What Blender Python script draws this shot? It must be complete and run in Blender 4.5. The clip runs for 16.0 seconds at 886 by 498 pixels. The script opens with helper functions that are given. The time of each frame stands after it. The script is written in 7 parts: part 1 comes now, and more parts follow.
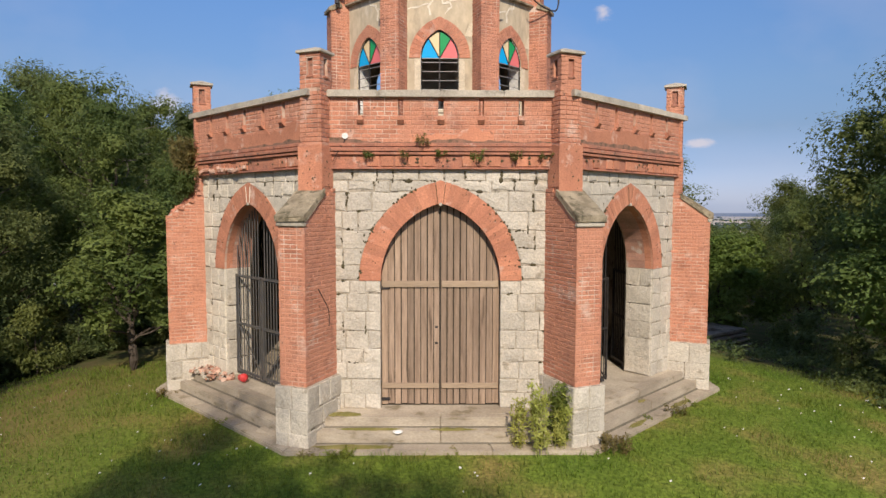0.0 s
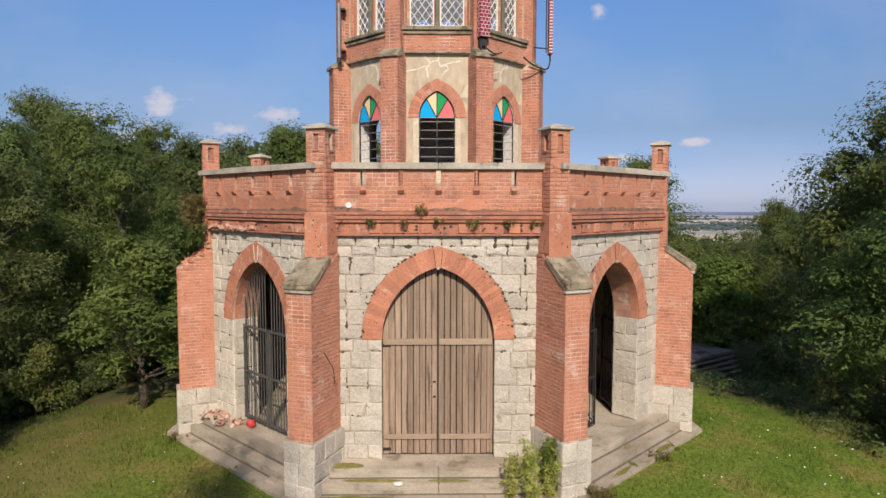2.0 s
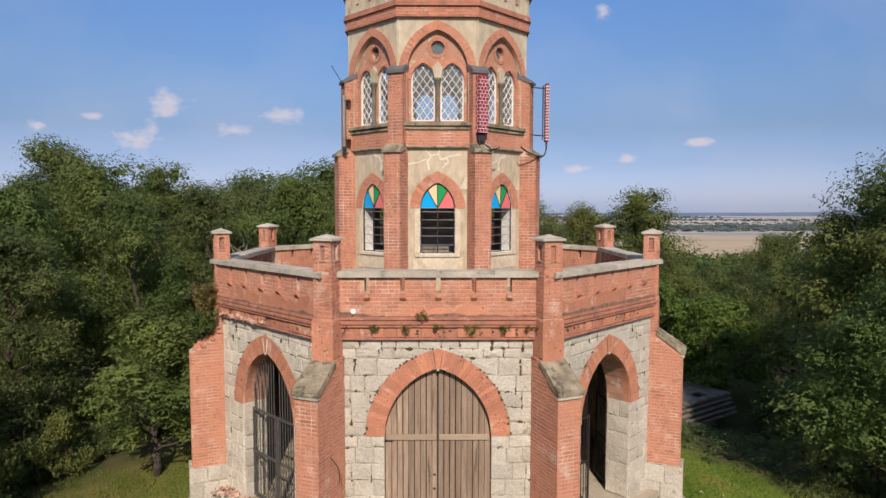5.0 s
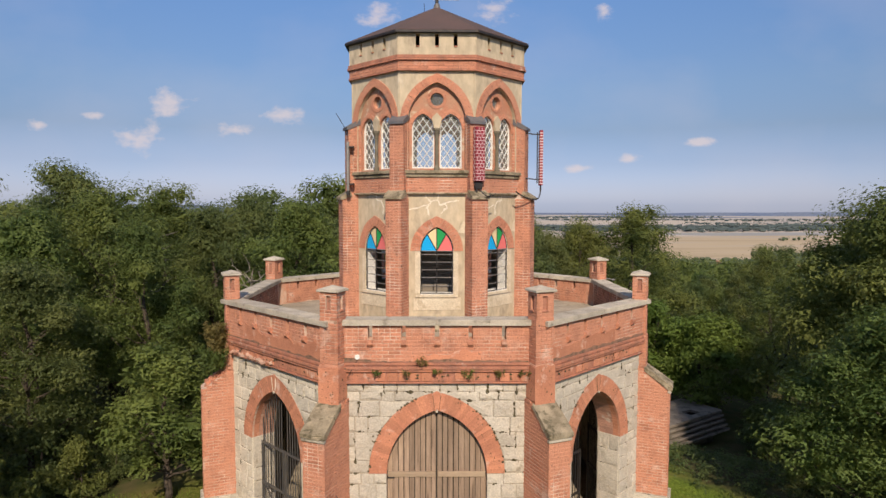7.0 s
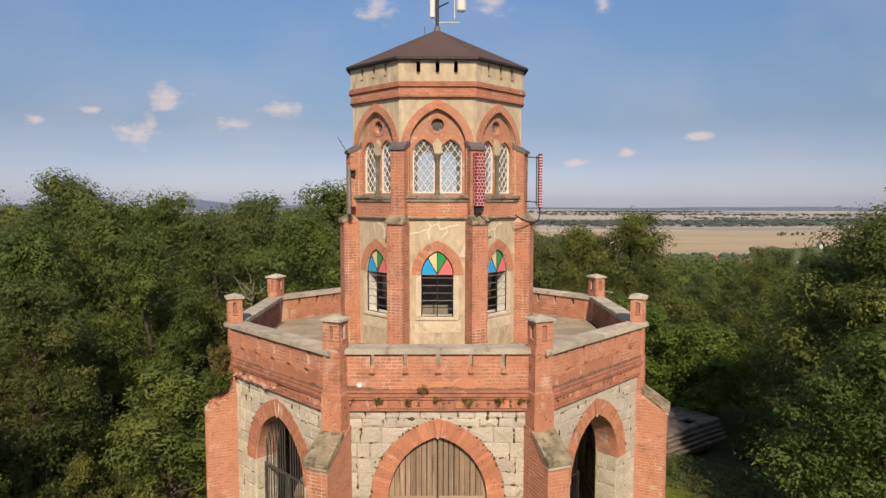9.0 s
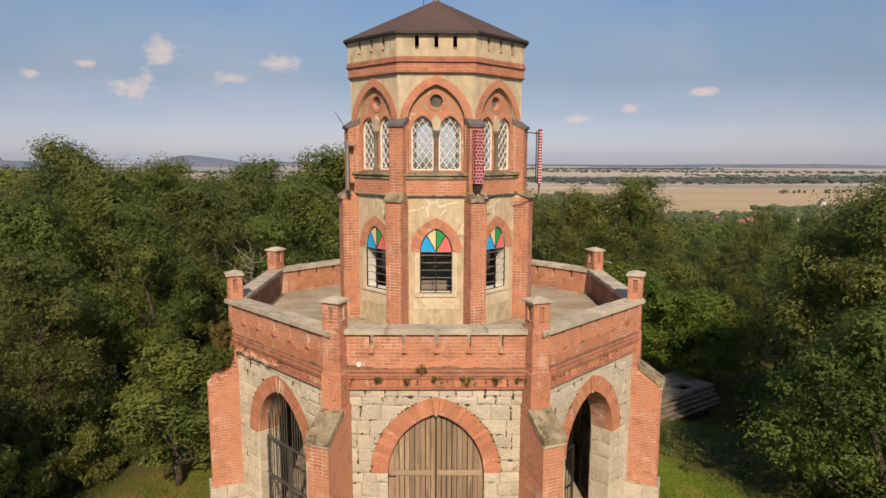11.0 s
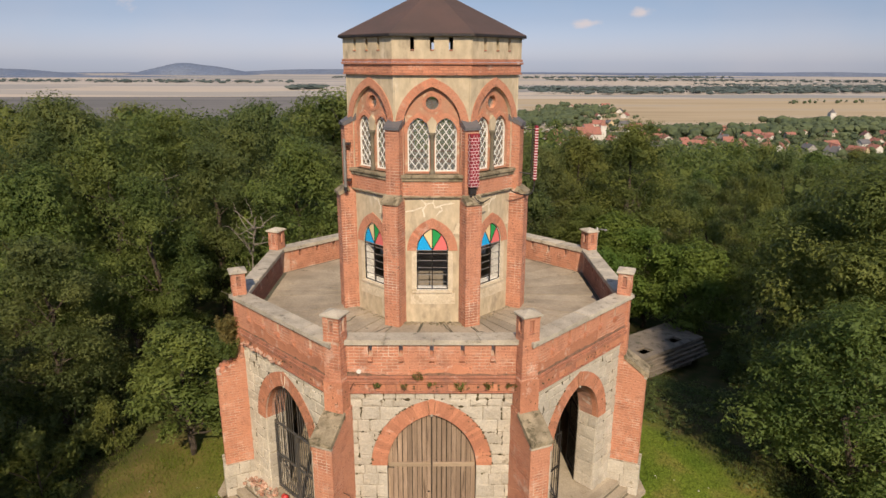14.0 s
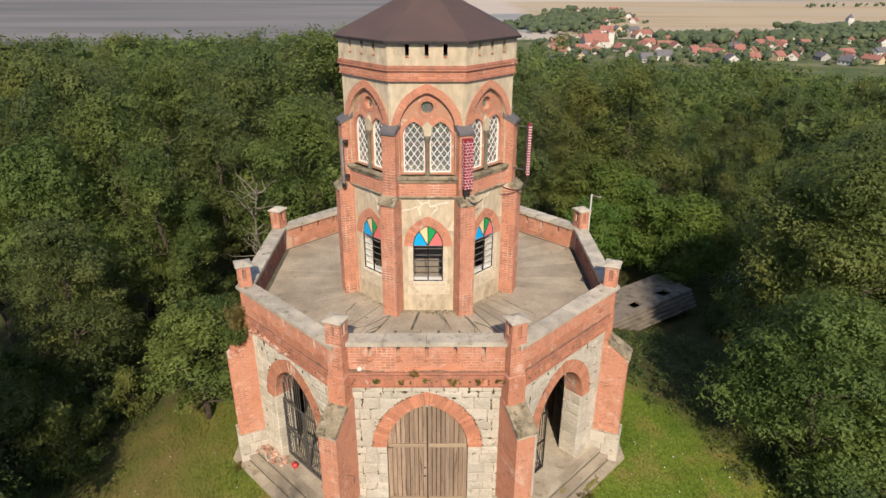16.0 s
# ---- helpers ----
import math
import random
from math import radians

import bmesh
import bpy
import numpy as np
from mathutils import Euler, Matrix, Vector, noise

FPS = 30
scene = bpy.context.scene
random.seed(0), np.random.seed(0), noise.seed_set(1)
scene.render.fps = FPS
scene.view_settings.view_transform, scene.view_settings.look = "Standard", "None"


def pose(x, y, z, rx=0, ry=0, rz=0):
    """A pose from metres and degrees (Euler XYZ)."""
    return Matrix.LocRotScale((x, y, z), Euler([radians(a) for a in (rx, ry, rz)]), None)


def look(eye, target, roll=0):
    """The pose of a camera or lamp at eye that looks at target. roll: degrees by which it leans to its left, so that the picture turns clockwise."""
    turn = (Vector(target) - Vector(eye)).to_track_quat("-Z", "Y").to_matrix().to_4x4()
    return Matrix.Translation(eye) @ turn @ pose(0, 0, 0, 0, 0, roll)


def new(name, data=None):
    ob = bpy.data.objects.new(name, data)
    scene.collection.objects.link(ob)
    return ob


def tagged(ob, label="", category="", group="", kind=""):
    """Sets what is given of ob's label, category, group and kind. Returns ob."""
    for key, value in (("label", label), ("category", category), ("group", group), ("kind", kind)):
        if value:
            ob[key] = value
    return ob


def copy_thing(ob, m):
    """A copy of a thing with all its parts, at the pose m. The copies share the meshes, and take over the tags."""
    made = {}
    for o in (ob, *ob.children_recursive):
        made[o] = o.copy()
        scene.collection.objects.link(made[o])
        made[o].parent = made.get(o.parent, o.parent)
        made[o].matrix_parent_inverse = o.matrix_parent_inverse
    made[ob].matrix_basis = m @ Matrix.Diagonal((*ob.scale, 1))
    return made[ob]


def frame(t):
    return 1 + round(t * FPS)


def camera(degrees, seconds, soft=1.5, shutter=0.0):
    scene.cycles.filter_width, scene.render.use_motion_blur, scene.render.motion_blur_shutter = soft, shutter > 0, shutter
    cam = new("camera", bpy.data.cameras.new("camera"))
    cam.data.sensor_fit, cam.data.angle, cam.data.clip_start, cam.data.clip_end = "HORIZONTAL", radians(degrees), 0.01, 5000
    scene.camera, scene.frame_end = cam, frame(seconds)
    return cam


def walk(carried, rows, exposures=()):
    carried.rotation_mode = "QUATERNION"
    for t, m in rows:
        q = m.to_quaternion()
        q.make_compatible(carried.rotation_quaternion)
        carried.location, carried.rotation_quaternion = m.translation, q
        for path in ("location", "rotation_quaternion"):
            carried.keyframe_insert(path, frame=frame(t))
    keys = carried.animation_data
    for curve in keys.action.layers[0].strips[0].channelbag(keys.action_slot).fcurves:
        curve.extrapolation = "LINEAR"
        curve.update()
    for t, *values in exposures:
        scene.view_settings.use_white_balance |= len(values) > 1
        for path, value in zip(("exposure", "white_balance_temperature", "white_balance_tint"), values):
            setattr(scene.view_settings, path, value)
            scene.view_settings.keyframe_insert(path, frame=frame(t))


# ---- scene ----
cam = camera(69.2, 16.0)
PATH = [
    (0, (-0.101, -16.909, 4.287), (-0.076, -14.914, 4.152), 0.1),
    (0.5, (-0.090, -16.967, 4.618), (-0.063, -14.972, 4.488), 0.1),
    (1, (-0.085, -17.341, 4.936), (-0.057, -15.346, 4.805), 0.0),
    (1.5, (-0.130, -17.582, 5.207), (-0.094, -15.587, 5.071), 0.1),
    (2, (-0.144, -17.595, 5.539), (-0.106, -15.600, 5.400), 0.1),
    (2.5, (-0.147, -17.577, 5.878), (-0.108, -15.582, 5.742), 0.2),
    (3, (-0.110, -17.579, 6.222), (-0.076, -15.584, 6.091), 0.2),
    (3.5, (-0.118, -17.579, 6.672), (-0.084, -15.584, 6.536), 0.3),
    (4, (-0.080, -17.625, 6.995), (-0.051, -15.630, 6.863), 0.2),
    (4.5, (-0.069, -17.881, 7.324), (-0.043, -15.886, 7.187), 0.1),
    (7, (-0.030, -18.907, 8.777), (-0.007, -16.912, 8.638), 0.1),
    (7.5, (-0.069, -19.066, 8.987), (-0.042, -17.071, 8.850), 0.1),
    (8, (-0.057, -19.079, 9.141), (-0.030, -17.084, 9.000), 0.1),
    (8.5, (-0.065, -19.070, 9.267), (-0.039, -17.075, 9.124), 0.1),
    (9, (-0.079, -19.059, 9.554), (-0.052, -17.066, 9.398), 0.1),
    (11.5, (-0.006, -19.027, 10.434), (0.020, -17.053, 10.114), 0.2),
    (12, (0.031, -19.031, 10.920), (0.054, -17.062, 10.570), 0.1),
    (12.5, (0.045, -19.053, 11.213), (0.068, -17.094, 10.811), 0.1),
    (13, (0.053, -19.008, 11.589), (0.076, -17.060, 11.136), 0.2),
    (13.5, (0.062, -19.016, 11.974), (0.085, -17.080, 11.472), 0.2),
    (14, (0.116, -18.997, 12.459), (0.136, -17.077, 11.901), 0.2),
    (14.5, (0.195, -18.978, 13.029), (0.210, -17.076, 12.409), 0.1),
    (15, (0.252, -18.982, 13.750), (0.265, -17.106, 13.055), 0.1),
    (15.5, (0.267, -18.943, 14.373), (0.282, -17.094, 13.611), 0.2),
    (16, (0.298, -18.950, 14.948), (0.312, -17.125, 14.128), 0.2),
]
walk(cam, [(t, look(eye, target, roll)) for t, eye, target, roll in PATH],
     exposures=[(0, 0.09, 6520, 12), (4, 0.03, 6380, 14), (8, 0.02, 7250, 14), (12, -0.01, 8050, 14), (14, 0.01, 7420, 13), (16, 0.22, 6800, 11)])

# ---- world and sun ----
def rgb(c):
    return (c[0], c[1], c[2], 1)


SUN_EL, SUN_AZ = radians(37), radians(4)   # height; turn from straight ahead of the door towards the east
world = bpy.data.worlds.new("world")
scene.world = world
world.use_nodes = True
wn, wl = world.node_tree.nodes, world.node_tree.links
bg = wn["Background"]
sky = wn.new("ShaderNodeTexSky")
sky.sky_type = "NISHITA"
sky.sun_disc = False
sky.sun_elevation = SUN_EL
sky.sun_rotation = radians(180) - SUN_AZ
sky.altitude = 300
sky.air_density, sky.dust_density, sky.ozone_density = 1.0, 0.8, 2.6
SKY = 0.15
bg.inputs[1].default_value = SKY
# small fair-weather clouds low over the horizon
wc = wn.new("ShaderNodeTexCoord")
sep = wn.new("ShaderNodeSeparateXYZ")
wl.new(wc.outputs["Generated"], sep.inputs[0])


def wmath(op, a, b=None, c=None):
    n = wn.new("ShaderNodeMath")
    n.operation = op
    for i, v in enumerate((a, b, c)):
        if v is None:
            continue
        if isinstance(v, (int, float)):
            n.inputs[i].default_value = v
        else:
            wl.new(v, n.inputs[i])
    return n.outputs[0]


ahead = wmath("MAXIMUM", sep.outputs[1], 0.05)
cu_, cv_ = wmath("DIVIDE", sep.outputs[0], ahead), wmath("DIVIDE", sep.outputs[2], ahead)
uv = wn.new("ShaderNodeCombineXYZ")
wl.new(cu_, uv.inputs[0])
wl.new(wmath("MULTIPLY", cv_, 1.6), uv.inputs[1])
wno = wn.new("ShaderNodeTexNoise")
wno.inputs["Scale"].default_value, wno.inputs["Detail"].default_value, wno.inputs["Roughness"].default_value = 20, 8, 0.62
wl.new(uv.outputs[0], wno.inputs["Vector"])
near_cloud = None
CLOUDS = [(-0.3993, 0.1547, 0.0422, 0.0211), (-0.4526, 0.1009, 0.0422, 0.0246), (-0.2339, 0.1354, 0.0458, 0.0158), (-0.306, 0.1123, 0.037, 0.0141), (-0.0858, 0.2853, 0.037, 0.0194), (0.089, 0.2968, 0.0352, 0.0211), (-0.6062, 0.1178, 0.0194, 0.0106), (0.301, 0.0715, 0.0150, 0.0085), (0.222, 0.056, 0.024, 0.008), (0.40, 0.0956, 0.032, 0.009), (-0.52, 0.135, 0.030, 0.008), (0.2553, 0.2916, 0.0180, 0.0125)]
for u0, v0, a, b in CLOUDS:
    du = wmath("MULTIPLY", wmath("SUBTRACT", cu_, u0), 1 / a)
    dv = wmath("MULTIPLY", wmath("SUBTRACT", cv_, v0), 1 / b)
    f = wmath("SUBTRACT", 1.0, wmath("SQRT", wmath("ADD", wmath("MULTIPLY", du, du), wmath("MULTIPLY", dv, dv))))
    near_cloud = f if near_cloud is None else wmath("MAXIMUM", near_cloud, f)
dens = wmath("ADD", near_cloud, wmath("MULTIPLY", wmath("SUBTRACT", wno.outputs[0], 0.5), 3.4))
wr = wn.new("ShaderNodeMapRange")
wr.interpolation_type = "SMOOTHSTEP"
wr.inputs[1].default_value, wr.inputs[2].default_value, wr.inputs[4].default_value = -0.05, 1.0, 0.72
wl.new(dens, wr.inputs[0])
# thin high veil
wno2 = wn.new("ShaderNodeTexNoise")
wno2.inputs["Scale"].default_value, wno2.inputs["Detail"].default_value = 3.0, 5
wl.new(uv.outputs[0], wno2.inputs["Vector"])
veil = wn.new("ShaderNodeMapRange")
veil.inputs[1].default_value, veil.inputs[2].default_value, veil.inputs[4].default_value = 0.45, 0.8, 0.20
wl.new(wno2.outputs[0], veil.inputs[0])
wm = wn.new("ShaderNodeMath")
wm.operation = "MAXIMUM"
wl.new(wr.outputs[0], wm.inputs[0])
wl.new(veil.outputs[0], wm.inputs[1])
wmix = wn.new("ShaderNodeMix")
wmix.data_type = "RGBA"
wl.new(wm.outputs[0], wmix.inputs[0])
wmix.inputs[7].default_value = (4.7, 4.3, 4.5, 1)
# the air is thick and slightly violet towards the horizon
haze = wn.new("ShaderNodeValToRGB")
AIR = 1.5
for pos, c in ((0.0, (0.55, 0.63, 1.0)), (0.025, (0.485, 0.535, 0.84)), (0.06, (0.425, 0.455, 0.655)), (0.11, (0.405, 0.43, 0.53)), (0.17, (0.47, 0.525, 0.615)), (0.30, (0.525, 0.67, 0.83)), (0.75, (1.0, 1.0, 1.0))):
    e = haze.color_ramp.elements.new(pos) if pos not in (0.0, 0.75) else haze.color_ramp.elements[0 if pos == 0 else -1]
    e.position, e.color = pos, rgb([v / AIR for v in c])
wl.new(sep.outputs[2], haze.inputs[0])
wtint = wn.new("ShaderNodeMix")
wtint.data_type, wtint.blend_type = "RGBA", "MULTIPLY"
wtint.inputs[0].default_value = 1.0
scaled = wn.new("ShaderNodeVectorMath")
scaled.operation = "SCALE"
scaled.inputs["Scale"].default_value = AIR
wl.new(haze.outputs[0], scaled.inputs[0])
wl.new(scaled.outputs[0], wtint.inputs[7])
wl.new(sky.outputs[0], wtint.inputs[6])
wl.new(wtint.outputs[2], wmix.inputs[6])
wl.new(wmix.outputs[2], bg.inputs[0])

sun = new("sun", bpy.data.lights.new("sun", "SUN"))
sun.data.energy, sun.data.angle, sun.data.color = 4.5, radians(0.6), (1.0, 0.88, 0.70)
sun.matrix_world = look((0, 0, 40), (-math.sin(SUN_AZ) * math.cos(SUN_EL), math.cos(SUN_AZ) * math.cos(SUN_EL), 40 - math.sin(SUN_EL)))


# ---- materials ----
def surface(name, base, other, rough=0.85, scale=1.5, fine=40.0, bump=0.25, spread=0.0, random_from="", spots=None, spot_scale=6.0, spot_at=0.62, metal=0.0, dist=0.02, lime=None, lime_scale=1.0, lime_at=0.6, stretch=(1, 1, 1), hewn=0.0, hewn_scale=9.0, stain=None, stain_scale=2.0, stain_at=0.5, stain_most=0.6, wash=None):
    """Two colours mixed by a broad noise, grain on top, optional spots and lime bloom, and a tone that differs from piece to piece."""
    m = bpy.data.materials.new(name)
    m.use_nodes = True
    n, l = m.node_tree.nodes, m.node_tree.links
    p = n["Principled BSDF"]
    p.inputs["Roughness"].default_value, p.inputs["Metallic"].default_value = rough, metal
    geo = n.new("ShaderNodeNewGeometry")
    mp = n.new("ShaderNodeMapping")
    mp.inputs["Scale"].default_value = stretch
    l.new(geo.outputs["Position"], mp.inputs[0])

    def noisy(s, detail=4, rough_n=0.55):
        t = n.new("ShaderNodeTexNoise")
        t.inputs["Scale"].default_value, t.inputs["Detail"].default_value, t.inputs["Roughness"].default_value = s, detail, rough_n
        l.new(mp.outputs[0], t.inputs["Vector"])
        return t.outputs[0]

    def ramped(sock, lo, hi, a=0.0, b=1.0):
        r = n.new("ShaderNodeMapRange")
        for i, v in enumerate((lo, hi, a, b)):
            r.inputs[i + 1].default_value = v
        l.new(sock, r.inputs[0])
        return r.outputs[0]

    def blend(fac, a, b, kind="MIX"):
        x = n.new("ShaderNodeMix")
        x.data_type, x.blend_type = "RGBA", kind
        if isinstance(fac, float):
            x.inputs[0].default_value = fac
        else:
            l.new(fac, x.inputs[0])
        for i, c in ((6, a), (7, b)):
            if isinstance(c, tuple):
                x.inputs[i].default_value = rgb(c)
            else:
                l.new(c, x.inputs[i])
        return x.outputs[2]

    col = blend(ramped(noisy(scale), 0.35, 0.65), base, other)
    if random_from:
        if random_from == "piece":
            rnd = n.new("ShaderNodeObjectInfo").outputs["Random"]
        else:
            rnd = geo.outputs["Random Per Island"]
        hsv = n.new("ShaderNodeHueSaturation")
        l.new(ramped(rnd, 0, 1, 1 - spread, 1 + spread), hsv.inputs["Value"])
        l.new(col, hsv.inputs["Color"])
        col = hsv.outputs[0]
    if lime:
        col = blend(ramped(noisy(lime_scale, 6, 0.6), lime_at, lime_at + 0.12, 0.0, 0.75), col, lime)
    if wash:
        # an old coat of red wash that hides the joints where it still holds
        col = blend(ramped(noisy(0.85, 6, 0.62), 0.43, 0.52, 0.0, 0.88), col, wash)
    if stain:
        col = blend(ramped(noisy(stain_scale, 7, 0.68), stain_at, stain_at + 0.16, 0.0, stain_most), col, stain)
    if spots:
        col = blend(ramped(noisy(spot_scale, 5, 0.6), spot_at, spot_at + 0.08, 0.0, 0.85), col, spots)
    grain = noisy(fine, 3)
    g = n.new("ShaderNodeMix")
    g.data_type, g.blend_type = "RGBA", "MULTIPLY"
    g.inputs[0].default_value = 1.0
    l.new(col, g.inputs[6])
    l.new(ramped(grain, 0.3, 0.7, 0.82, 1.14), g.inputs[7])
    l.new(g.outputs[2], p.inputs["Base Color"])
    b = n.new("ShaderNodeBump")
    b.inputs["Strength"].default_value, b.inputs["Distance"].default_value = bump, dist
    l.new(grain, b.inputs["Height"])
    if hewn:
        b2 = n.new("ShaderNodeBump")
        b2.inputs["Strength"].default_value, b2.inputs["Distance"].default_value = hewn, 0.04
        l.new(noisy(hewn_scale, 5, 0.6), b2.inputs["Height"])
        l.new(b2.outputs[0], b.inputs["Normal"])
    l.new(b.outputs[0], p.inputs["Normal"])
    return m


def plain(name, c, rough=0.5, metal=0.0, glass=0.0):
    return_mat = bpy.data.materials.new(name)
    return_mat.use_nodes = True
    p = return_mat.node_tree.nodes["Principled BSDF"]
    p.inputs["Base Color"].default_value, p.inputs["Roughness"].default_value = rgb(c), rough
    p.inputs["Metallic"].default_value, p.inputs["Transmission Weight"].default_value = metal, glass
    return return_mat


RED, RED2 = (0.56, 0.245, 0.152), (0.455, 0.182, 0.112)
WASH = (0.54, 0.245, 0.155)
LIME, SOOT = (0.66, 0.48, 0.395), (0.13, 0.08, 0.06)
BRICK = surface("brick", RED, RED2, 0.92, 1.6, 45, 0.8, 0.16, "piece", SOOT, 22.0, 0.60, lime=LIME, lime_scale=2.3, lime_at=0.56, stain=(0.30, 0.125, 0.085), stain_scale=2.9, stain_at=0.52, stain_most=0.55, wash=WASH)
BRICKS = surface("brickwork", RED, RED2, 0.92, 1.6, 45, 0.8, 0.18, "island", SOOT, 24.0, 0.575, lime=LIME, lime_scale=2.3, lime_at=0.58, stain=(0.27, 0.12, 0.085), stain_scale=2.6, stain_at=0.47, stain_most=0.65, wash=WASH)
# darker sooty brick with shade painted in, for inner faces and sunk panels
BRICK_SHADED = surface("shaded_brick", (0.33, 0.15, 0.10), (0.26, 0.12, 0.085), 0.92, 1.7, 45, 0.5, 0.2, "island", SOOT, 7.0, 0.58)
MORTAR = surface("mortar", (0.62, 0.44, 0.345), (0.46, 0.27, 0.195), 0.95, 3, 50, 0.4, lime=(0.72, 0.60, 0.50), lime_scale=1.5, lime_at=0.50, stain=(0.30, 0.15, 0.10), stain_scale=2.9, stain_at=0.54, stain_most=0.5, wash=WASH)
RENDER_RED = surface("red_wash", (0.55, 0.235, 0.140), (0.45, 0.185, 0.112), 0.92, 2.2, 40, 0.6, 0.13, "piece", SOOT, 15.0, 0.63, lime=LIME, lime_scale=3.4, lime_at=0.58, stain=(0.36, 0.15, 0.095), stain_scale=3.1, stain_at=0.55, stain_most=0.5)
TRACERY = surface("tracery_wash", (0.46, 0.20, 0.125), (0.42, 0.24, 0.16), 0.92, 3.2, 40, 0.4, spots=(0.52, 0.42, 0.31), spot_scale=4.0, spot_at=0.58)
MOULDING = surface("brick_moulding", (0.50, 0.205, 0.125), (0.36, 0.155, 0.105), 0.92, 3.2, 40, 0.6, spots=SOOT, spot_scale=11.0, spot_at=0.60, lime=LIME, lime_scale=4.0, lime_at=0.60, stain=(0.22, 0.115, 0.085), stain_scale=3.3, stain_at=0.50, stain_most=0.6, hewn=0.5, hewn_scale=14)
SOFFIT = surface("dusty_arch_lining", (0.52, 0.275, 0.20), (0.40, 0.22, 0.165), 0.95, 3.0, 40, 0.5, 0.15, "piece", (0.58, 0.47, 0.39), 4.0, 0.60)
STONE = surface("granite_ashlar", (0.55, 0.50, 0.425), (0.45, 0.405, 0.34), 0.92, 2.6, 28, 0.6, 0.12, "piece", (0.30, 0.26, 0.20), 3.0, 0.62, lime=(0.64, 0.56, 0.46), lime_scale=3.0, lime_at=0.56, hewn=0.7, hewn_scale=13)
PALE_JOINT = surface("pale_lime_mortar", (0.44, 0.39, 0.32), (0.31, 0.27, 0.21), 0.95, 4, 40, 0.5, spots=(0.07, 0.06, 0.04), spot_scale=4.2, spot_at=0.565)
JOINT_MOSS = surface("dark_moss", (0.095, 0.08, 0.04), (0.06, 0.048, 0.028), 0.98, 6, 60, 0.8)
STEP = surface("worn_concrete", (0.45, 0.385, 0.30), (0.30, 0.25, 0.19), 0.92, 1.3, 30, 0.4, 0.10, "piece", (0.22, 0.18, 0.11), 2.6, 0.60, hewn=0.3, stretch=(0.8, 0.8, 2.5))
MOSS = surface("moss", (0.17, 0.165, 0.035), (0.26, 0.215, 0.075), 0.98, 5, 60, 1.0, hewn=0.6, hewn_scale=25)
# the granite lifted in tone, to brighten the wall west of the door
STONE_PALE = surface("lightened_granite", (0.66, 0.60, 0.50), (0.54, 0.485, 0.40), 0.92, 2.6, 28, 0.6, 0.12, "piece", (0.34, 0.30, 0.23), 3.0, 0.64, lime=(0.74, 0.67, 0.56), lime_scale=3.0, lime_at=0.54, hewn=0.7, hewn_scale=13)
COPING = surface("coping_stone", (0.53, 0.475, 0.39), (0.38, 0.34, 0.28), 0.92, 2.5, 35, 0.4, 0.12, "piece", (0.20, 0.18, 0.14), 5.0, 0.60, hewn=0.2)
CAPSTONE = surface("lichened_sandstone", (0.36, 0.30, 0.21), (0.20, 0.165, 0.11), 0.93, 3.5, 35, 0.7, spots=(0.10, 0.085, 0.05), spot_scale=5.0, spot_at=0.53, hewn=0.7)
TERRACE = surface("terrace_slab", (0.42, 0.355, 0.275), (0.29, 0.245, 0.19), 0.92, 1.2, 25, 0.5, 0.11, "piece", (0.13, 0.115, 0.09), 3.0, 0.64, hewn=0.15)
TERRACE_JOINT = surface("terrace_joint", (0.13, 0.12, 0.09), (0.08, 0.08, 0.06), 0.95, 4, 40, 0.4)
PLASTER = surface("cream_plaster", (0.53, 0.445, 0.32), (0.46, 0.38, 0.27), 0.9, 1.1, 7, 0.05, spots=(0.36, 0.30, 0.22), spot_scale=2.4, spot_at=0.57, lime=(0.62, 0.55, 0.44), lime_scale=1.7, lime_at=0.60, stretch=(1, 1, 0.5))
PATCH = surface("repair_plaster", (0.64, 0.56, 0.43), (0.54, 0.46, 0.34), 0.9, 4, 30, 0.2, spots=(0.46, 0.38, 0.27), spot_scale=3.5, spot_at=0.55)
FILLER = surface("pale_filler", (0.74, 0.67, 0.56), (0.64, 0.57, 0.46), 0.9, 4, 30, 0.2)
WHITEWASH = surface("whitewash", (0.80, 0.79, 0.76), (0.72, 0.71, 0.68), 0.95, 1.0, 25, 0.2)
WOOD = surface("weathered_oak", (0.375, 0.27, 0.195), (0.245, 0.17, 0.12), 0.88, 10.0, 70, 0.5, 0.25, "piece", (0.11, 0.075, 0.05), 9.0, 0.60, stretch=(1, 1, 0.07))
WOOD_PALE = surface("pale_batten", (0.40, 0.30, 0.21), (0.32, 0.235, 0.16), 0.88, 3.0, 60, 0.4, 0.1, "piece", (0.2, 0.14, 0.09), 9.0, 0.6, stretch=(0.07, 1, 1))
PINE = surface("orange_pine", (0.42, 0.20, 0.08), (0.34, 0.16, 0.065), 0.7, 3.0, 60, 0.3, 0.15, "piece", stretch=(1, 1, 0.1))
IRON = surface("wrought_iron", (0.035, 0.035, 0.04), (0.06, 0.05, 0.045), 0.55, 6, 60, 0.3, metal=0.6)
# lighter copy of the iron, the sun on the bars put into the colour
IRON_SUNLIT = surface("sunlit_iron", (0.085, 0.085, 0.09), (0.12, 0.11, 0.10), 0.5, 6, 60, 0.3, metal=0.2)
DAMP = surface("damp_brick", (0.30, 0.155, 0.105), (0.20, 0.12, 0.085), 0.96, 5.0, 40, 0.6, spots=(0.12, 0.085, 0.055), spot_scale=9.0, spot_at=0.52)
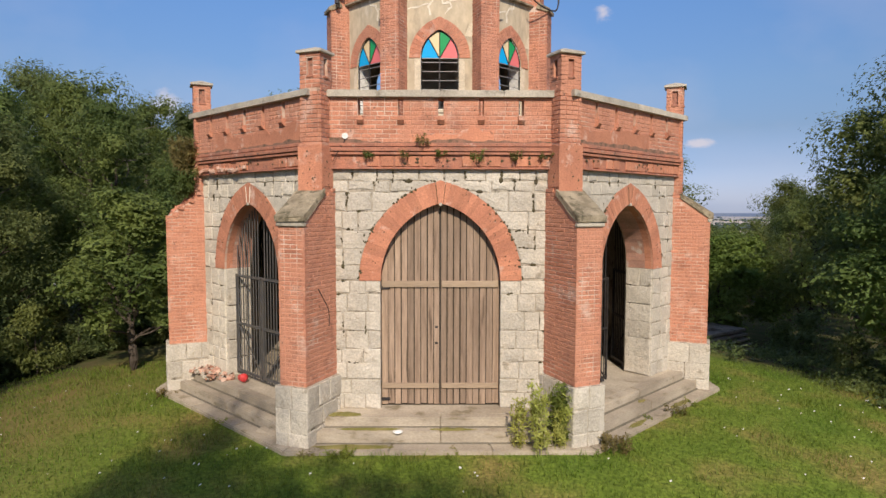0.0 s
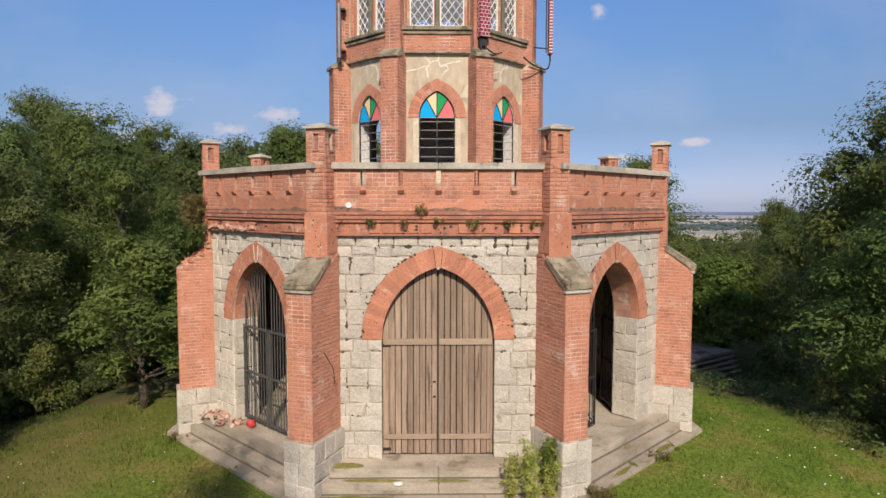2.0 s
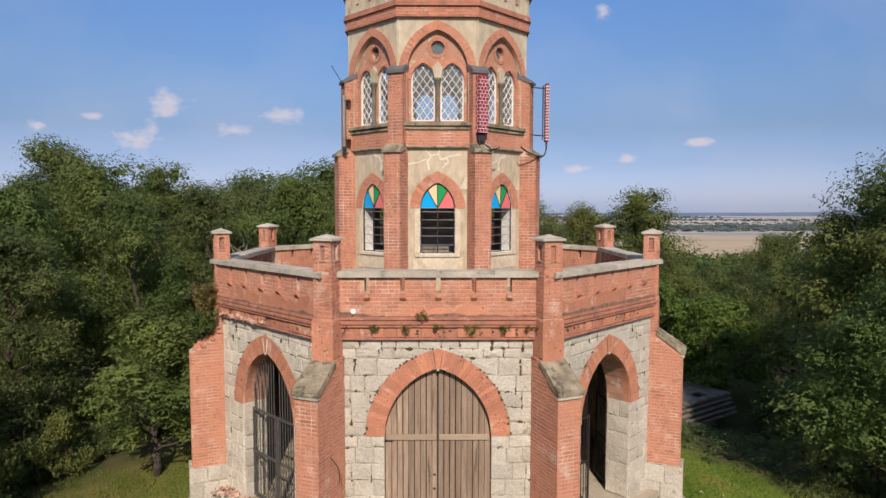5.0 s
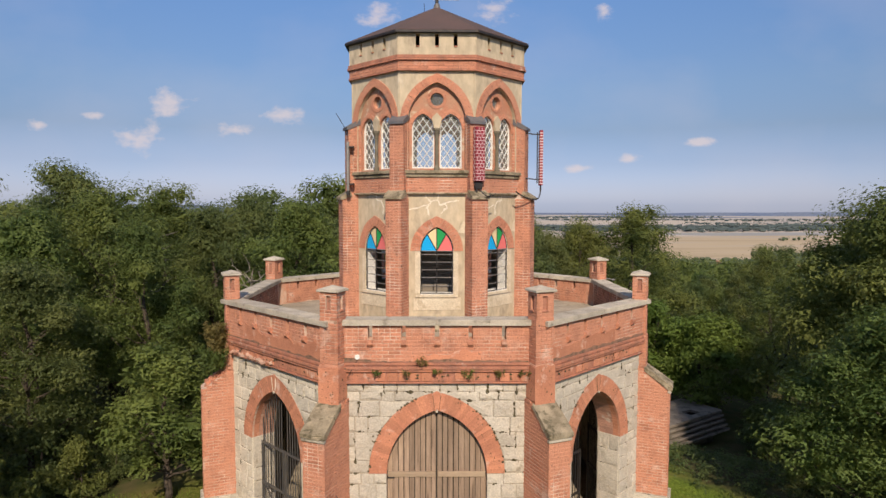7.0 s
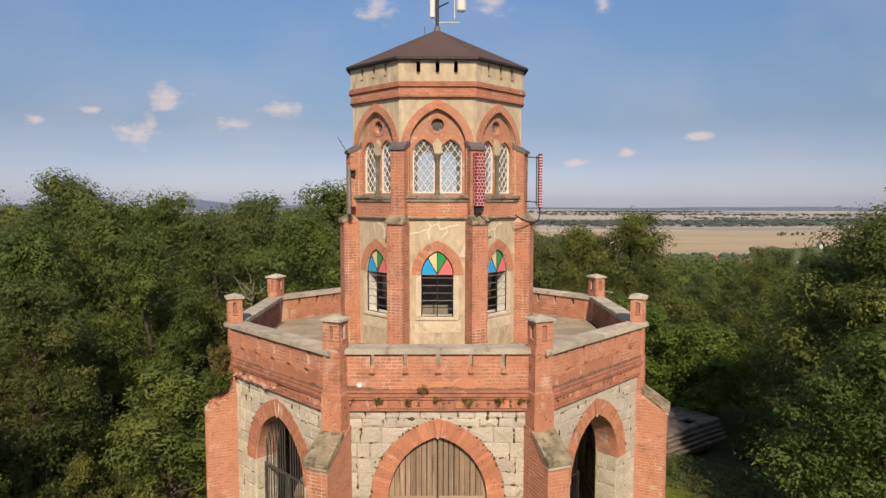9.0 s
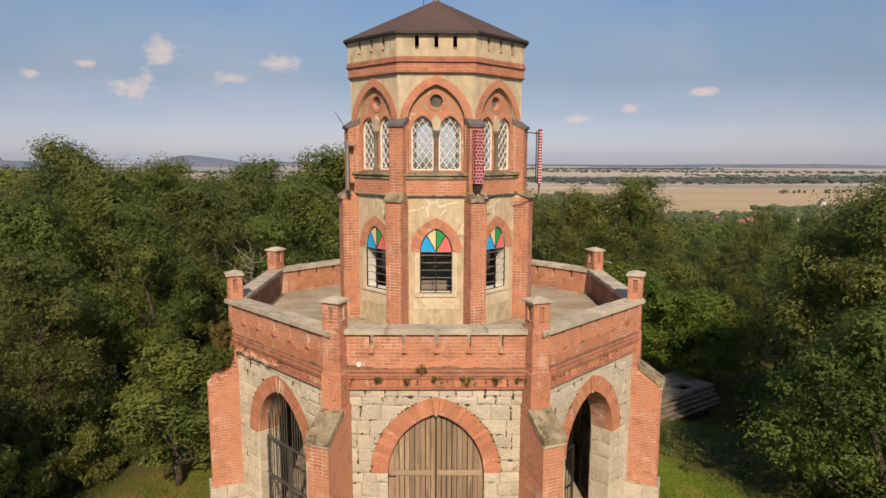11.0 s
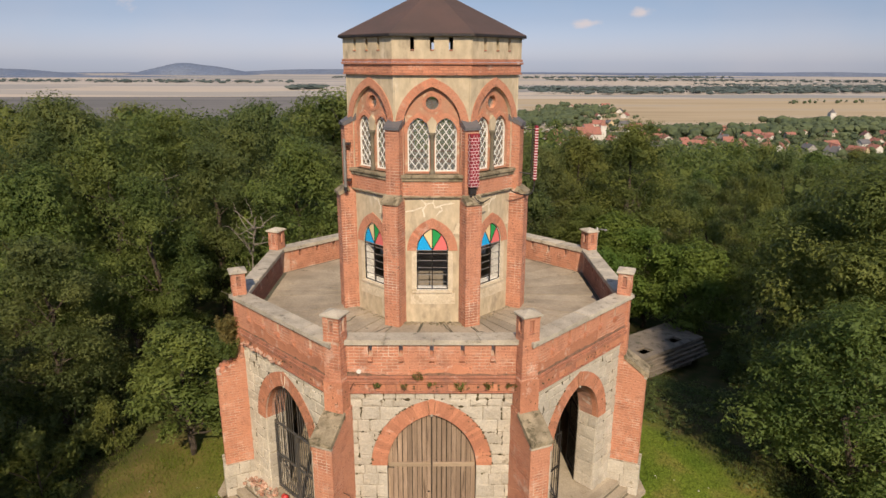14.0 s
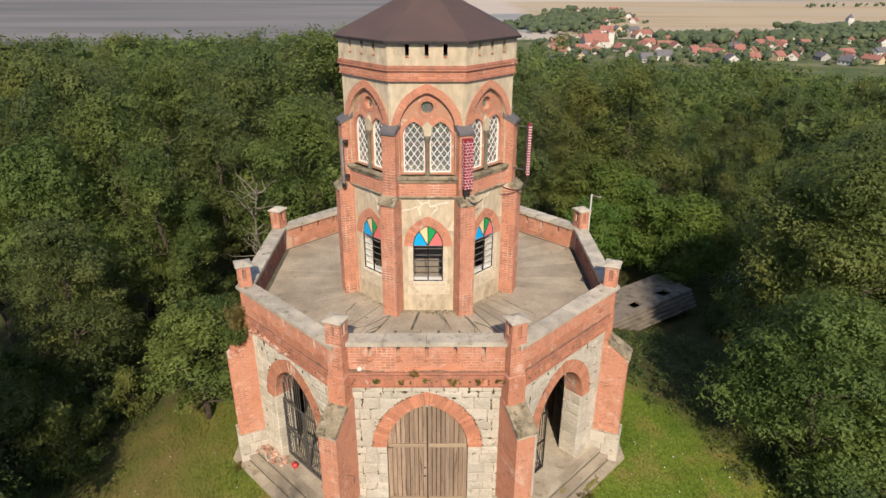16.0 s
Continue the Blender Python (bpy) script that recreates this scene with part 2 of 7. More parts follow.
DUSTY = surface("dusty_rubble", (0.47, 0.25, 0.18), (0.52, 0.38, 0.30), 0.95, 5.0, 40, 0.6, 0.2, "piece", (0.30, 0.13, 0.08), 6.0, 0.55)
FELT = surface("roofing_felt", (0.095, 0.058, 0.052), (0.075, 0.05, 0.046), 0.9, 1.2, 60, 0.5, 0.08, "piece")
SLATE = surface("dark_lead", (0.10, 0.10, 0.115), (0.14, 0.13, 0.13), 0.6, 4, 40, 0.4)
COLUMN = surface("column_stone", (0.19, 0.165, 0.12), (0.13, 0.115, 0.085), 0.9, 5, 40, 0.5)
WHITE = surface("white_paint", (0.78, 0.77, 0.74), (0.68, 0.67, 0.64), 0.6, 5, 40, 0.2)
# set darker than the cream plaster outside
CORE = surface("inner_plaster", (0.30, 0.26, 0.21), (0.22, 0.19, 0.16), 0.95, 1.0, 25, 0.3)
BLUE, CREAM = plain("blue_glass", (0.0, 0.36, 0.75), 0.25), plain("cream_glass", (0.72, 0.58, 0.34), 0.25)
GREEN, PINK = plain("green_glass", (0.015, 0.30, 0.09), 0.25), plain("pink_glass", (0.70, 0.17, 0.17), 0.25)
GLASS = plain("window_glass", (0.75, 0.8, 0.82), 0.05, 0.0, 0.93)
CRIMSON, SIGNWHITE = surface("crimson_paint", (0.27, 0.012, 0.03), (0.21, 0.010, 0.024), 0.5, 6, 40, 0.1), plain("white_line", (0.66, 0.56, 0.56), 0.5)
GREY = surface("grey_metal", (0.30, 0.29, 0.28), (0.22, 0.21, 0.20), 0.5, 5, 40, 0.1, metal=0.3)
ANTENNA = surface("antenna_plastic", (0.66, 0.65, 0.62), (0.6, 0.58, 0.55), 0.45, 5, 40, 0.1)
REDPLASTIC = plain("red_plastic", (0.60, 0.05, 0.05), 0.4)


def leafy(name, a, b, bright):
    """Leaves: tones differ from leaf to leaf and from tree to tree, and light comes through."""
    m = bpy.data.materials.new(name)
    m.use_nodes = True
    n, l = m.node_tree.nodes, m.node_tree.links
    p = n["Principled BSDF"]
    p.inputs["Roughness"].default_value = 0.5
    p.inputs["Specular IOR Level"].default_value = 0.28
    geo, info = n.new("ShaderNodeNewGeometry"), n.new("ShaderNodeObjectInfo")
    noi = n.new("ShaderNodeTexNoise")
    noi.inputs["Scale"].default_value, noi.inputs["Detail"].default_value = 0.55, 3
    l.new(geo.outputs["Position"], noi.inputs["Vector"])
    mx = n.new("ShaderNodeMix")
    mx.data_type = "RGBA"
    r = n.new("ShaderNodeMapRange")
    r.inputs[1].default_value, r.inputs[2].default_value = 0.35, 0.68
    l.new(noi.outputs[0], r.inputs[0])
    l.new(r.outputs[0], mx.inputs[0])
    mx.inputs[6].default_value, mx.inputs[7].default_value = rgb(a), rgb(b)
    h = n.new("ShaderNodeHueSaturation")
    v = n.new("ShaderNodeMapRange")
    v.inputs[3].default_value, v.inputs[4].default_value = 0.88, bright
    l.new(geo.outputs["Random Per Island"], v.inputs[0])
    l.new(v.outputs[0], h.inputs["Value"])
    hu = n.new("ShaderNodeMapRange")
    hu.inputs[3].default_value, hu.inputs[4].default_value = 0.485, 0.525
    l.new(info.outputs["Random"], hu.inputs[0])
    l.new(hu.outputs[0], h.inputs["Hue"])
    fine = n.new("ShaderNodeTexNoise")
    fine.inputs["Scale"].default_value, fine.inputs["Detail"].default_value, fine.inputs["Roughness"].default_value = 7.0, 3, 0.65
    l.new(geo.outputs["Position"], fine.inputs["Vector"])
    tone = n.new("ShaderNodeMapRange")
    tone.inputs[1].default_value, tone.inputs[2].default_value, tone.inputs[3].default_value, tone.inputs[4].default_value = 0.32, 0.68, 0.72, 1.22
    l.new(fine.outputs[0], tone.inputs[0])
    mul = n.new("ShaderNodeMix")
    mul.data_type, mul.blend_type = "RGBA", "MULTIPLY"
    mul.inputs[0].default_value = 1.0
    l.new(mx.outputs[2], mul.inputs[6])
    l.new(tone.outputs[0], mul.inputs[7])
    bp = n.new("ShaderNodeBump")
    bp.inputs["Strength"].default_value, bp.inputs["Distance"].default_value = 0.8, 0.12
    l.new(fine.outputs[0], bp.inputs["Height"])
    l.new(bp.outputs[0], p.inputs["Normal"])
    l.new(mul.outputs[2], h.inputs["Color"])
    l.new(h.outputs[0], p.inputs["Base Color"])
    tr = n.new("ShaderNodeBsdfTranslucent")
    l.new(h.outputs[0], tr.inputs[0])
    ms = n.new("ShaderNodeMixShader")
    ms.inputs[0].default_value = 0.5
    l.new(p.outputs[0], ms.inputs[1])
    l.new(tr.outputs[0], ms.inputs[2])
    l.new(ms.outputs[0], n["Material Output"].inputs[0])
    return m


LEAF = leafy("leaf", (0.120, 0.154, 0.044), (0.250, 0.270, 0.074), 1.18)
LEAF_DARK = leafy("dark_leaf", (0.100, 0.140, 0.050), (0.200, 0.230, 0.074), 1.18)
LEAF_LIGHT = leafy("light_leaf", (0.122, 0.166, 0.045), (0.236, 0.274, 0.074), 1.18)
LEAF_VINE = leafy("vine_leaf", (0.14, 0.215, 0.045), (0.20, 0.265, 0.06), 1.15)
WEED = leafy("weed_leaf", (0.48, 0.48, 0.14), (0.36, 0.41, 0.10), 1.35)
GRASSBLADE = leafy("grass_blade", (0.16, 0.232, 0.030), (0.24, 0.26, 0.055), 1.3)
STRAW = leafy("straw", (0.24, 0.19, 0.075), (0.16, 0.15, 0.05), 1.3)
# near-black: shade in the door's gaps is put into this colour
GAP_SHADE = surface("dark_backing", (0.05, 0.038, 0.028), (0.035, 0.028, 0.02), 0.9, 3, 40, 0.2)
BARK = surface("bark", (0.085, 0.065, 0.05), (0.055, 0.042, 0.032), 0.95, 4, 30, 0.8)
DEADWOOD = surface("dead_wood", (0.23, 0.20, 0.17), (0.16, 0.14, 0.12), 0.95, 4, 30, 0.5)


# ---- helpers for meshes ----
def part(name, bm, material, parent, label="", kind=""):
    me = bpy.data.meshes.new(name)
    bm.normal_update()
    bm.to_mesh(me)
    bm.free()
    me.materials.append(material)
    ob = new(name, me)
    ob.parent = parent
    return tagged(ob, label, kind=kind)


def thing(name, label, category, group="", kind="", at=(0, 0, 0), turn=0.0):
    ob = new(name)
    ob.empty_display_size = 0.2
    ob.matrix_basis = pose(*at, 0, 0, turn)
    return tagged(ob, label, category, group, kind)


I4 = Matrix.Identity(4)


def turn(deg):
    return Matrix.Rotation(radians(deg), 4, "Z")


def box(bm, lo, hi, m=I4, bevel=0.0):
    v = [bm.verts.new(m @ Vector((x, y, z))) for x in (lo[0], hi[0]) for y in (lo[1], hi[1]) for z in (lo[2], hi[2])]
    fs = [bm.faces.new([v[i] for i in q]) for q in ((0, 1, 3, 2), (4, 6, 7, 5), (0, 4, 5, 1), (2, 3, 7, 6), (0, 2, 6, 4), (1, 5, 7, 3))]
    if bevel:
        es = list({e for f in fs for e in f.edges})
        bmesh.ops.bevel(bm, geom=es, offset=bevel, segments=1, affect="EDGES")
    return bm


def prism(bm, outer, holes, y0, y1, m=I4):
    """A slab with the outline outer, points (u, z), and holes through it, from depth y0 to y1."""
    from mathutils.geometry import tessellate_polygon
    loops = [outer, *holes]
    flat = [p for lp in loops for p in lp]
    tris = tessellate_polygon([[Vector((p[0], p[1], 0)) for p in lp] for lp in loops])
    a = [bm.verts.new(m @ Vector((p[0], y0, p[1]))) for p in flat]
    b = [bm.verts.new(m @ Vector((p[0], y1, p[1]))) for p in flat]
    for t in tris:
        for vs in ([a[i] for i in t], [b[i] for i in t[::-1]]):
            try:
                bm.faces.new(vs)
            except ValueError:
                pass
    k = 0
    for lp in loops:
        for i in range(len(lp)):
            i0, i1 = k + i, k + (i + 1) % len(lp)
            bm.faces.new((a[i0], b[i0], b[i1], a[i1]))
        k += len(lp)
    bmesh.ops.recalc_face_normals(bm, faces=bm.faces[:])
    return bm


def side_prism(bm, outline, u0, u1, m=I4):
    """A slab whose outline (y, z) is seen from the side, from u0 to u1."""
    a = [bm.verts.new(m @ Vector((u0, y, z))) for y, z in outline]
    b = [bm.verts.new(m @ Vector((u1, y, z))) for y, z in outline]
    fs = [bm.faces.new(a), bm.faces.new(b[::-1])]
    for i in range(len(outline)):
        j = (i + 1) % len(outline)
        fs.append(bm.faces.new((a[i], b[i], b[j], a[j])))
    bmesh.ops.recalc_face_normals(bm, faces=fs)
    return bm


def rod(bm, a, b, r0, r1=None, n=6):
    a, b = Vector(a), Vector(b)
    r1 = r0 if r1 is None else r1
    q = (b - a).to_track_quat("Z", "Y")
    ra, rb = [], []
    for i in range(n):
        d = q @ Vector((math.cos(2 * math.pi * i / n), math.sin(2 * math.pi * i / n), 0))
        ra.append(bm.verts.new(a + d * r0))
        rb.append(bm.verts.new(b + d * r1))
    for i in range(n):
        bm.faces.new((ra[i], ra[(i + 1) % n], rb[(i + 1) % n], rb[i]))
    bm.faces.new(ra[::-1])
    bm.faces.new(rb)
    return bm


def rect(u0, u1, z0, z1):
    return [(u0, z0), (u1, z0), (u1, z1), (u0, z1)]


def pointed(half, base, spring, rise, n=9):
    """The outline of a pointed arch opening, anticlockwise from its lower left corner."""
    c = (rise * rise - half * half) / (2 * half)
    r = half + c
    top = math.acos(max(-1, min(1, c / r)))
    right = [(-c + r * math.cos(top * i / n), spring + r * math.sin(top * i / n)) for i in range(n + 1)]
    left = [(-x, z) for x, z in right[-2::-1]]
    return [(-half, base), (half, base)] + (right if spring > base else right[1:]) + left


def arch_half(z, half, spring, rise):
    """Half the width of a pointed arch at height z."""
    if z <= spring:
        return half
    if z >= spring + rise:
        return 0.0
    c = (rise * rise - half * half) / (2 * half)
    r = half + c
    return max(0.0, math.sqrt(max(0.0, r * r - (z - spring) ** 2)) - c)


def piece_mesh(name, length, height, depth, material, edge=0.005):
    """One brick, its face at y = 0 looking to -y, open behind."""
    bm = bmesh.new()
    l, h = length / 2, height / 2
    rings = []
    for y, e in ((depth, 0), (edge, 0), (0, edge)):
        rings.append([bm.verts.new((x, y, z)) for x, z in ((-l + e, -h + e), (l - e, -h + e), (l - e, h - e), (-l + e, h - e))])
    for a, b in zip(rings, rings[1:]):
        for i in range(4):
            bm.faces.new((a[i], a[(i + 1) % 4], b[(i + 1) % 4], b[i]))
    bm.faces.new(rings[-1])
    bm.normal_update()
    me = bpy.data.meshes.new(name)
    bm.to_mesh(me)
    bm.free()
    me.materials.append(material)
    return me


COURSE, BL = 0.077, 0.255
BROKEN_MESH = piece_mesh("broken_brick", 0.13, 0.07, 0.12, DUSTY, 0.012)
BRICK_MESH = piece_mesh("brick", BL - 0.011, COURSE - 0.011, 0.045, BRICK)
rng = random.Random(7)


def coat(parent, m, u0, u1, z0, z1, y, seed, rag=0.06, thick=0.012, material=None, name="red_coat", label="flaking coat of red wash over brick"):
    """A thin coat of red render with a ragged upper edge, over the plane y."""
    r = random.Random(seed)
    n = max(6, int((u1 - u0) / 0.09))
    top, drift = [], 0.0
    for i in range(n + 1):
        drift = max(-rag, min(rag, drift + r.uniform(-0.6, 0.6) * rag))
        top.append((u1 + (u0 - u1) * i / n, z1 + drift + r.uniform(-.012, .012)))
    bm = bmesh.new()
    prism(bm, [(u0, z0), (u1, z0)] + top, [], y - 0.004, y + thick, m)
    return part(name, bm, material or RENDER_RED, parent, label)


class Joined:
    """Many bricks gathered into one mesh."""

    def __init__(self):
        self.v, self.f = [], []

    def add(self, m, length, height, depth=0.045, edge=0.005):
        l, h, k = length / 2, height / 2, len(self.v)
        for y, e in ((depth, 0), (edge, 0), (0, edge)):
            for x, z in ((-l + e, -h + e), (l - e, -h + e), (l - e, h - e), (-l + e, h - e)):
                self.v.append(tuple(m @ Vector((x, y, z))))
        for r in (0, 4):
            for i in range(4):
                self.f.append((k + r + i, k + r + (i + 1) % 4, k + r + 4 + (i + 1) % 4, k + r + 4 + i))
        self.f.append((k + 8, k + 9, k + 10, k + 11))

    def make(self, name, material, parent, label=""):
        me = bpy.data.meshes.new(name)
        me.from_pydata(self.v, [], self.f)
        me.materials.append(material)
        ob = new(name, me)
        ob.parent = parent
        return tagged(ob, label, kind="stuff")


def brick_skin(parent, m, u0, u1, z0, z1, y, skips=(), joined=None, keep=None):
    """Courses of bricks on the plane y of the frame m, headers and stretchers by turns. skips: rectangles left free; keep(u, z): which to lay."""
    rows = max(1, round((z1 - z0) / COURSE))
    ch = (z1 - z0) / rows
    for r in range(rows):
        zc = z0 + (r + 0.5) * ch
        cuts = [(u0, u1)]
        for su0, su1, sz0, sz1 in skips:
            if sz0 - 0.02 < zc < sz1 + 0.02:
                nxt = []
                for a, b in cuts:
                    if su1 <= a or su0 >= b:
                        nxt.append((a, b))
                        continue
                    if su0 - a > 0.03:
                        nxt.append((a, su0))
                    if b - su1 > 0.03:
                        nxt.append((su1, b))
                cuts = nxt
        for a, b in cuts:
            step = BL if r % 2 else BL / 2
            if b - a > 1.2:
                step = BL
            u = a
            first = step / 2 if (r % 2 and b - a > 0.2) else step
            while u < b - 0.02:
                e = min(b, u + first)
                if b - e < 0.06:
                    e = b
                first = step
                uc, ln = (u + e) / 2, e - u
                if keep is None or keep(uc, zc):
                    mm = m @ pose(uc + rng.uniform(-.001, .001), y + 0.006 + rng.uniform(-0.003, 0.003), zc, rng.uniform(-.5, .5), rng.uniform(-.3, .3), 0)
                    if joined is not None:
                        joined.add(mm, ln - 0.014, ch - 0.014)
                    else:
                        ob = new("brick", BRICK_MESH)
                        ob.parent = parent
                        ob.matrix_basis = mm @ Matrix.Diagonal(((ln - 0.014) / (BL - 0.011), 1, (ch - 0.014) / (COURSE - 0.011), 1))
                u = e


def stone_piece(parent, m, quad, y, material, depth=0.09, name="stone", gap=0.008, bulge=0.006):
    """One dressed stone with a worn outline. quad: lower left, lower right, upper right, upper left as (u, z)."""
    bm = bmesh.new()
    cu, cz = sum(p[0] for p in quad) / 4, sum(p[1] for p in quad) / 4
    pts = []
    for i in range(4):
        p, q = quad[i], quad[(i + 1) % 4]
        for f in (0.0, 0.33, 0.67):
            pts.append((p[0] + (q[0] - p[0]) * f, p[1] + (q[1] - p[1]) * f))

    def inset(d, jit):
        out = []
        for u, z in pts:
            du, dz = u - cu, z - cz
            s = math.hypot(du, dz) or 1
            out.append((u - du / s * (d + rng.uniform(0, jit)) , z - dz / s * (d + rng.uniform(0, jit))))
        return out
    tilt_u, tilt_z = rng.uniform(-.012, .012), rng.uniform(-.012, .012)
    rings = []
    for yy, d, jit in ((y + depth, gap, 0.0), (y + 0.008, gap, 0.010), (y - 0.002, gap + 0.011, 0.013)):
        rings.append([bm.verts.new(m @ Vector((u, yy + (u - cu) * tilt_u + (z - cz) * tilt_z + rng.uniform(-.002, .002), z))) for u, z in inset(d, jit)])
    for a, b in zip(rings, rings[1:]):
        for i in range(12):
            bm.faces.new((a[i], a[(i + 1) % 12], b[(i + 1) % 12], b[i]))
    c = bm.verts.new(m @ Vector((cu, y - bulge * rng.uniform(0.4, 1.2), cz)))
    for i in range(12):
        bm.faces.new((rings[-1][i], rings[-1][(i + 1) % 12], c))
    return part(name, bm, material, parent)


def ashlar(parent, m, u0, u1, z0, z1, y, hole=None, course=(0.28, 0.42), length=(0.27, 0.52), material=None, breaks=(), tight=1.0):
    """Courses of dressed stones round an arch. hole: function of z that gives half the width left free."""
    z, joints = z0, []
    while z < z1 - 0.02:
        h = rng.uniform(*course)
        zt = z + h
        if z1 - zt < 0.18:
            zt = z1
        for stop in breaks:
            if z < stop - 0.01 and zt > stop - 0.12:
                zt = stop
                break
        hb, ht = (hole(z + 0.003), hole(zt)) if hole else (0.0, 0.0)
        if hb <= 0:
            spans = [(u0, u1, u0, u1)]
        else:
            spans = [(u0, -hb, u0, -ht), (hb, u1, ht, u1)]
        for a0, b0, a1, b1 in spans:
            lo, hi = max(a0, a1), min(b0, b1)
            xs = [lo]
            if hi - lo > 0.3:
                while True:
                    x = xs[-1] + rng.uniform(*length)
                    if hi - x < 0.2:
                        break
                    xs.append(x)
            xs.append(hi)
            if max(b0 - a0, b1 - a1) < 0.05:
                continue
            wide = rng.uniform(0.9, 1.7) if z > 2.9 and hole else 0.35
            for n, (x0, x1) in enumerate(zip(xs, xs[1:])):
                l0, l1, r0, r1 = x0, x0, x1, x1
                if n == 0:
                    l0, l1 = a0, a1
                if n == len(xs) - 2:
                    r0, r1 = b0, b1
                k0, k1 = rng.uniform(-.07, .07), rng.uniform(-.07, .07)
                joints += [(r0, z, 1), (r0, (z + zt) / 2, 1), ((l0 + r0) / 2, z, 0)]
                stone_piece(parent, m, [(l0, z + k0 * .5), (r0, z + k1 * .5), (r1, zt), (l1, zt)], y, material or STONE, gap=0.002 + 0.011 * wide * tight * rng.uniform(0.1, 1.0), bulge=rng.uniform(0.0, 0.022))
        z = zt
    return joints


def voussoirs(parent, m, half, spring, rise, thick, y, depth, material, n=None, name="voussoir", joint=0.006, key=True):
    """A ring of arch bricks; both arcs swing about points on the springing line."""
    c = (rise * rise - half * half) / (2 * half)
    ri = half + c
    ro = ri + thick
    top = math.acos(c / ri)
    n = n or max(4, round(ri * top / 0.085))
    for side in (1, -1):
        for i in range(n):
            a0, a1 = top * i / n, top * (i + 1) / n
            bm = bmesh.new()
            g0, g1 = joint / ri / 2, joint / ro / 2
            out = [(-c + ri * math.cos(a0 + g0), spring + ri * math.sin(a0 + g0)), (-c + ro * math.cos(a0 + g1), spring + ro * math.sin(a0 + g1)),
                   (-c + ro * math.cos(a1 - g1), spring + ro * math.sin(a1 - g1)), (-c + ri * math.cos(a1 - g0), spring + ri * math.sin(a1 - g0))]
            out = [(side * max(0.001, x), z) for x, z in out]
            dy = rng.uniform(-.003, .003)
            prism(bm, out, [], y + dy, y + depth, m)
            part(name, bm, material, parent)
    if not key:
        return
    # the key brick closes the point
    bm = bmesh.new()
    apex_i, apex_o = spring + ri * math.sin(top), spring + math.sqrt(ro * ro - c * c)
    prism(bm, [(-0.045, apex_i - 0.01), (0.045, apex_i - 0.01), (0.085, apex_o - 0.02), (0, apex_o + 0.015), (-0.085, apex_o - 0.02)], [], y - 0.006, y + depth * 0.8, m)
    part("keystone", bm, material, parent)


# ---- the tower: measures ----
T22 = math.tan(radians(22.5))
WALL = [5.27, 5.46, 5.42, 5.40, 5.40, 5.40, 5.42, 5.46]      # distance of each side's wall from the middle, from the door round to the east
HALF, SPRING, RISE, RING = 1.09, 2.92, 1.41, 0.39           # the ground-floor arches
FLOOR, STONE_TOP, DECK, COPE = 0.55, 4.95, 5.50, 6.32
tower = thing("lookout_tower", "octagonal brick and granite lookout tower with a battlemented terrace", "tower")


def ring_prism(bm, a_out, a_in, z0, z1, k, inset=0.004):
    """One side of an octagonal ring, mitred at the corners."""
    m = turn(45 * k)
    o, i = a_out * T22 - inset, a_in * T22 - inset
    v = [bm.verts.new(m @ Vector(p)) for z in (z0, z1) for p in ((-o, -a_out, z), (o, -a_out, z), (i, -a_in, z), (-i, -a_in, z))]
    for q in ((3, 2, 1, 0), (4, 5, 6, 7), (0, 1, 5, 4), (1, 2, 6, 5), (2, 3, 7, 6), (3, 0, 4, 7)):
        bm.faces.new([v[j] for j in q])
    return bm


def octagon(bm, a, z0, z1):
    r = a / math.cos(radians(22.5))
    v = [[bm.verts.new((r * math.cos(radians(22.5 + 45 * i)), r * math.sin(radians(22.5 + 45 * i)), z)) for i in range(8)] for z in (z0, z1)]
    bm.faces.new(v[0][::-1])
    bm.faces.new(v[1])
    for i in range(8):
        bm.faces.new((v[0][i], v[0][(i + 1) % 8], v[1][(i + 1) % 8], v[1][i]))
    return bm


def door_hole(z):
    return arch_half(z, HALF + RING, SPRING, math.sqrt((HALF + (RISE ** 2 - HALF ** 2) / (2 * HALF) + RING) ** 2 - ((RISE ** 2 - HALF ** 2) / (2 * HALF)) ** 2)) if z > SPRING else HALF


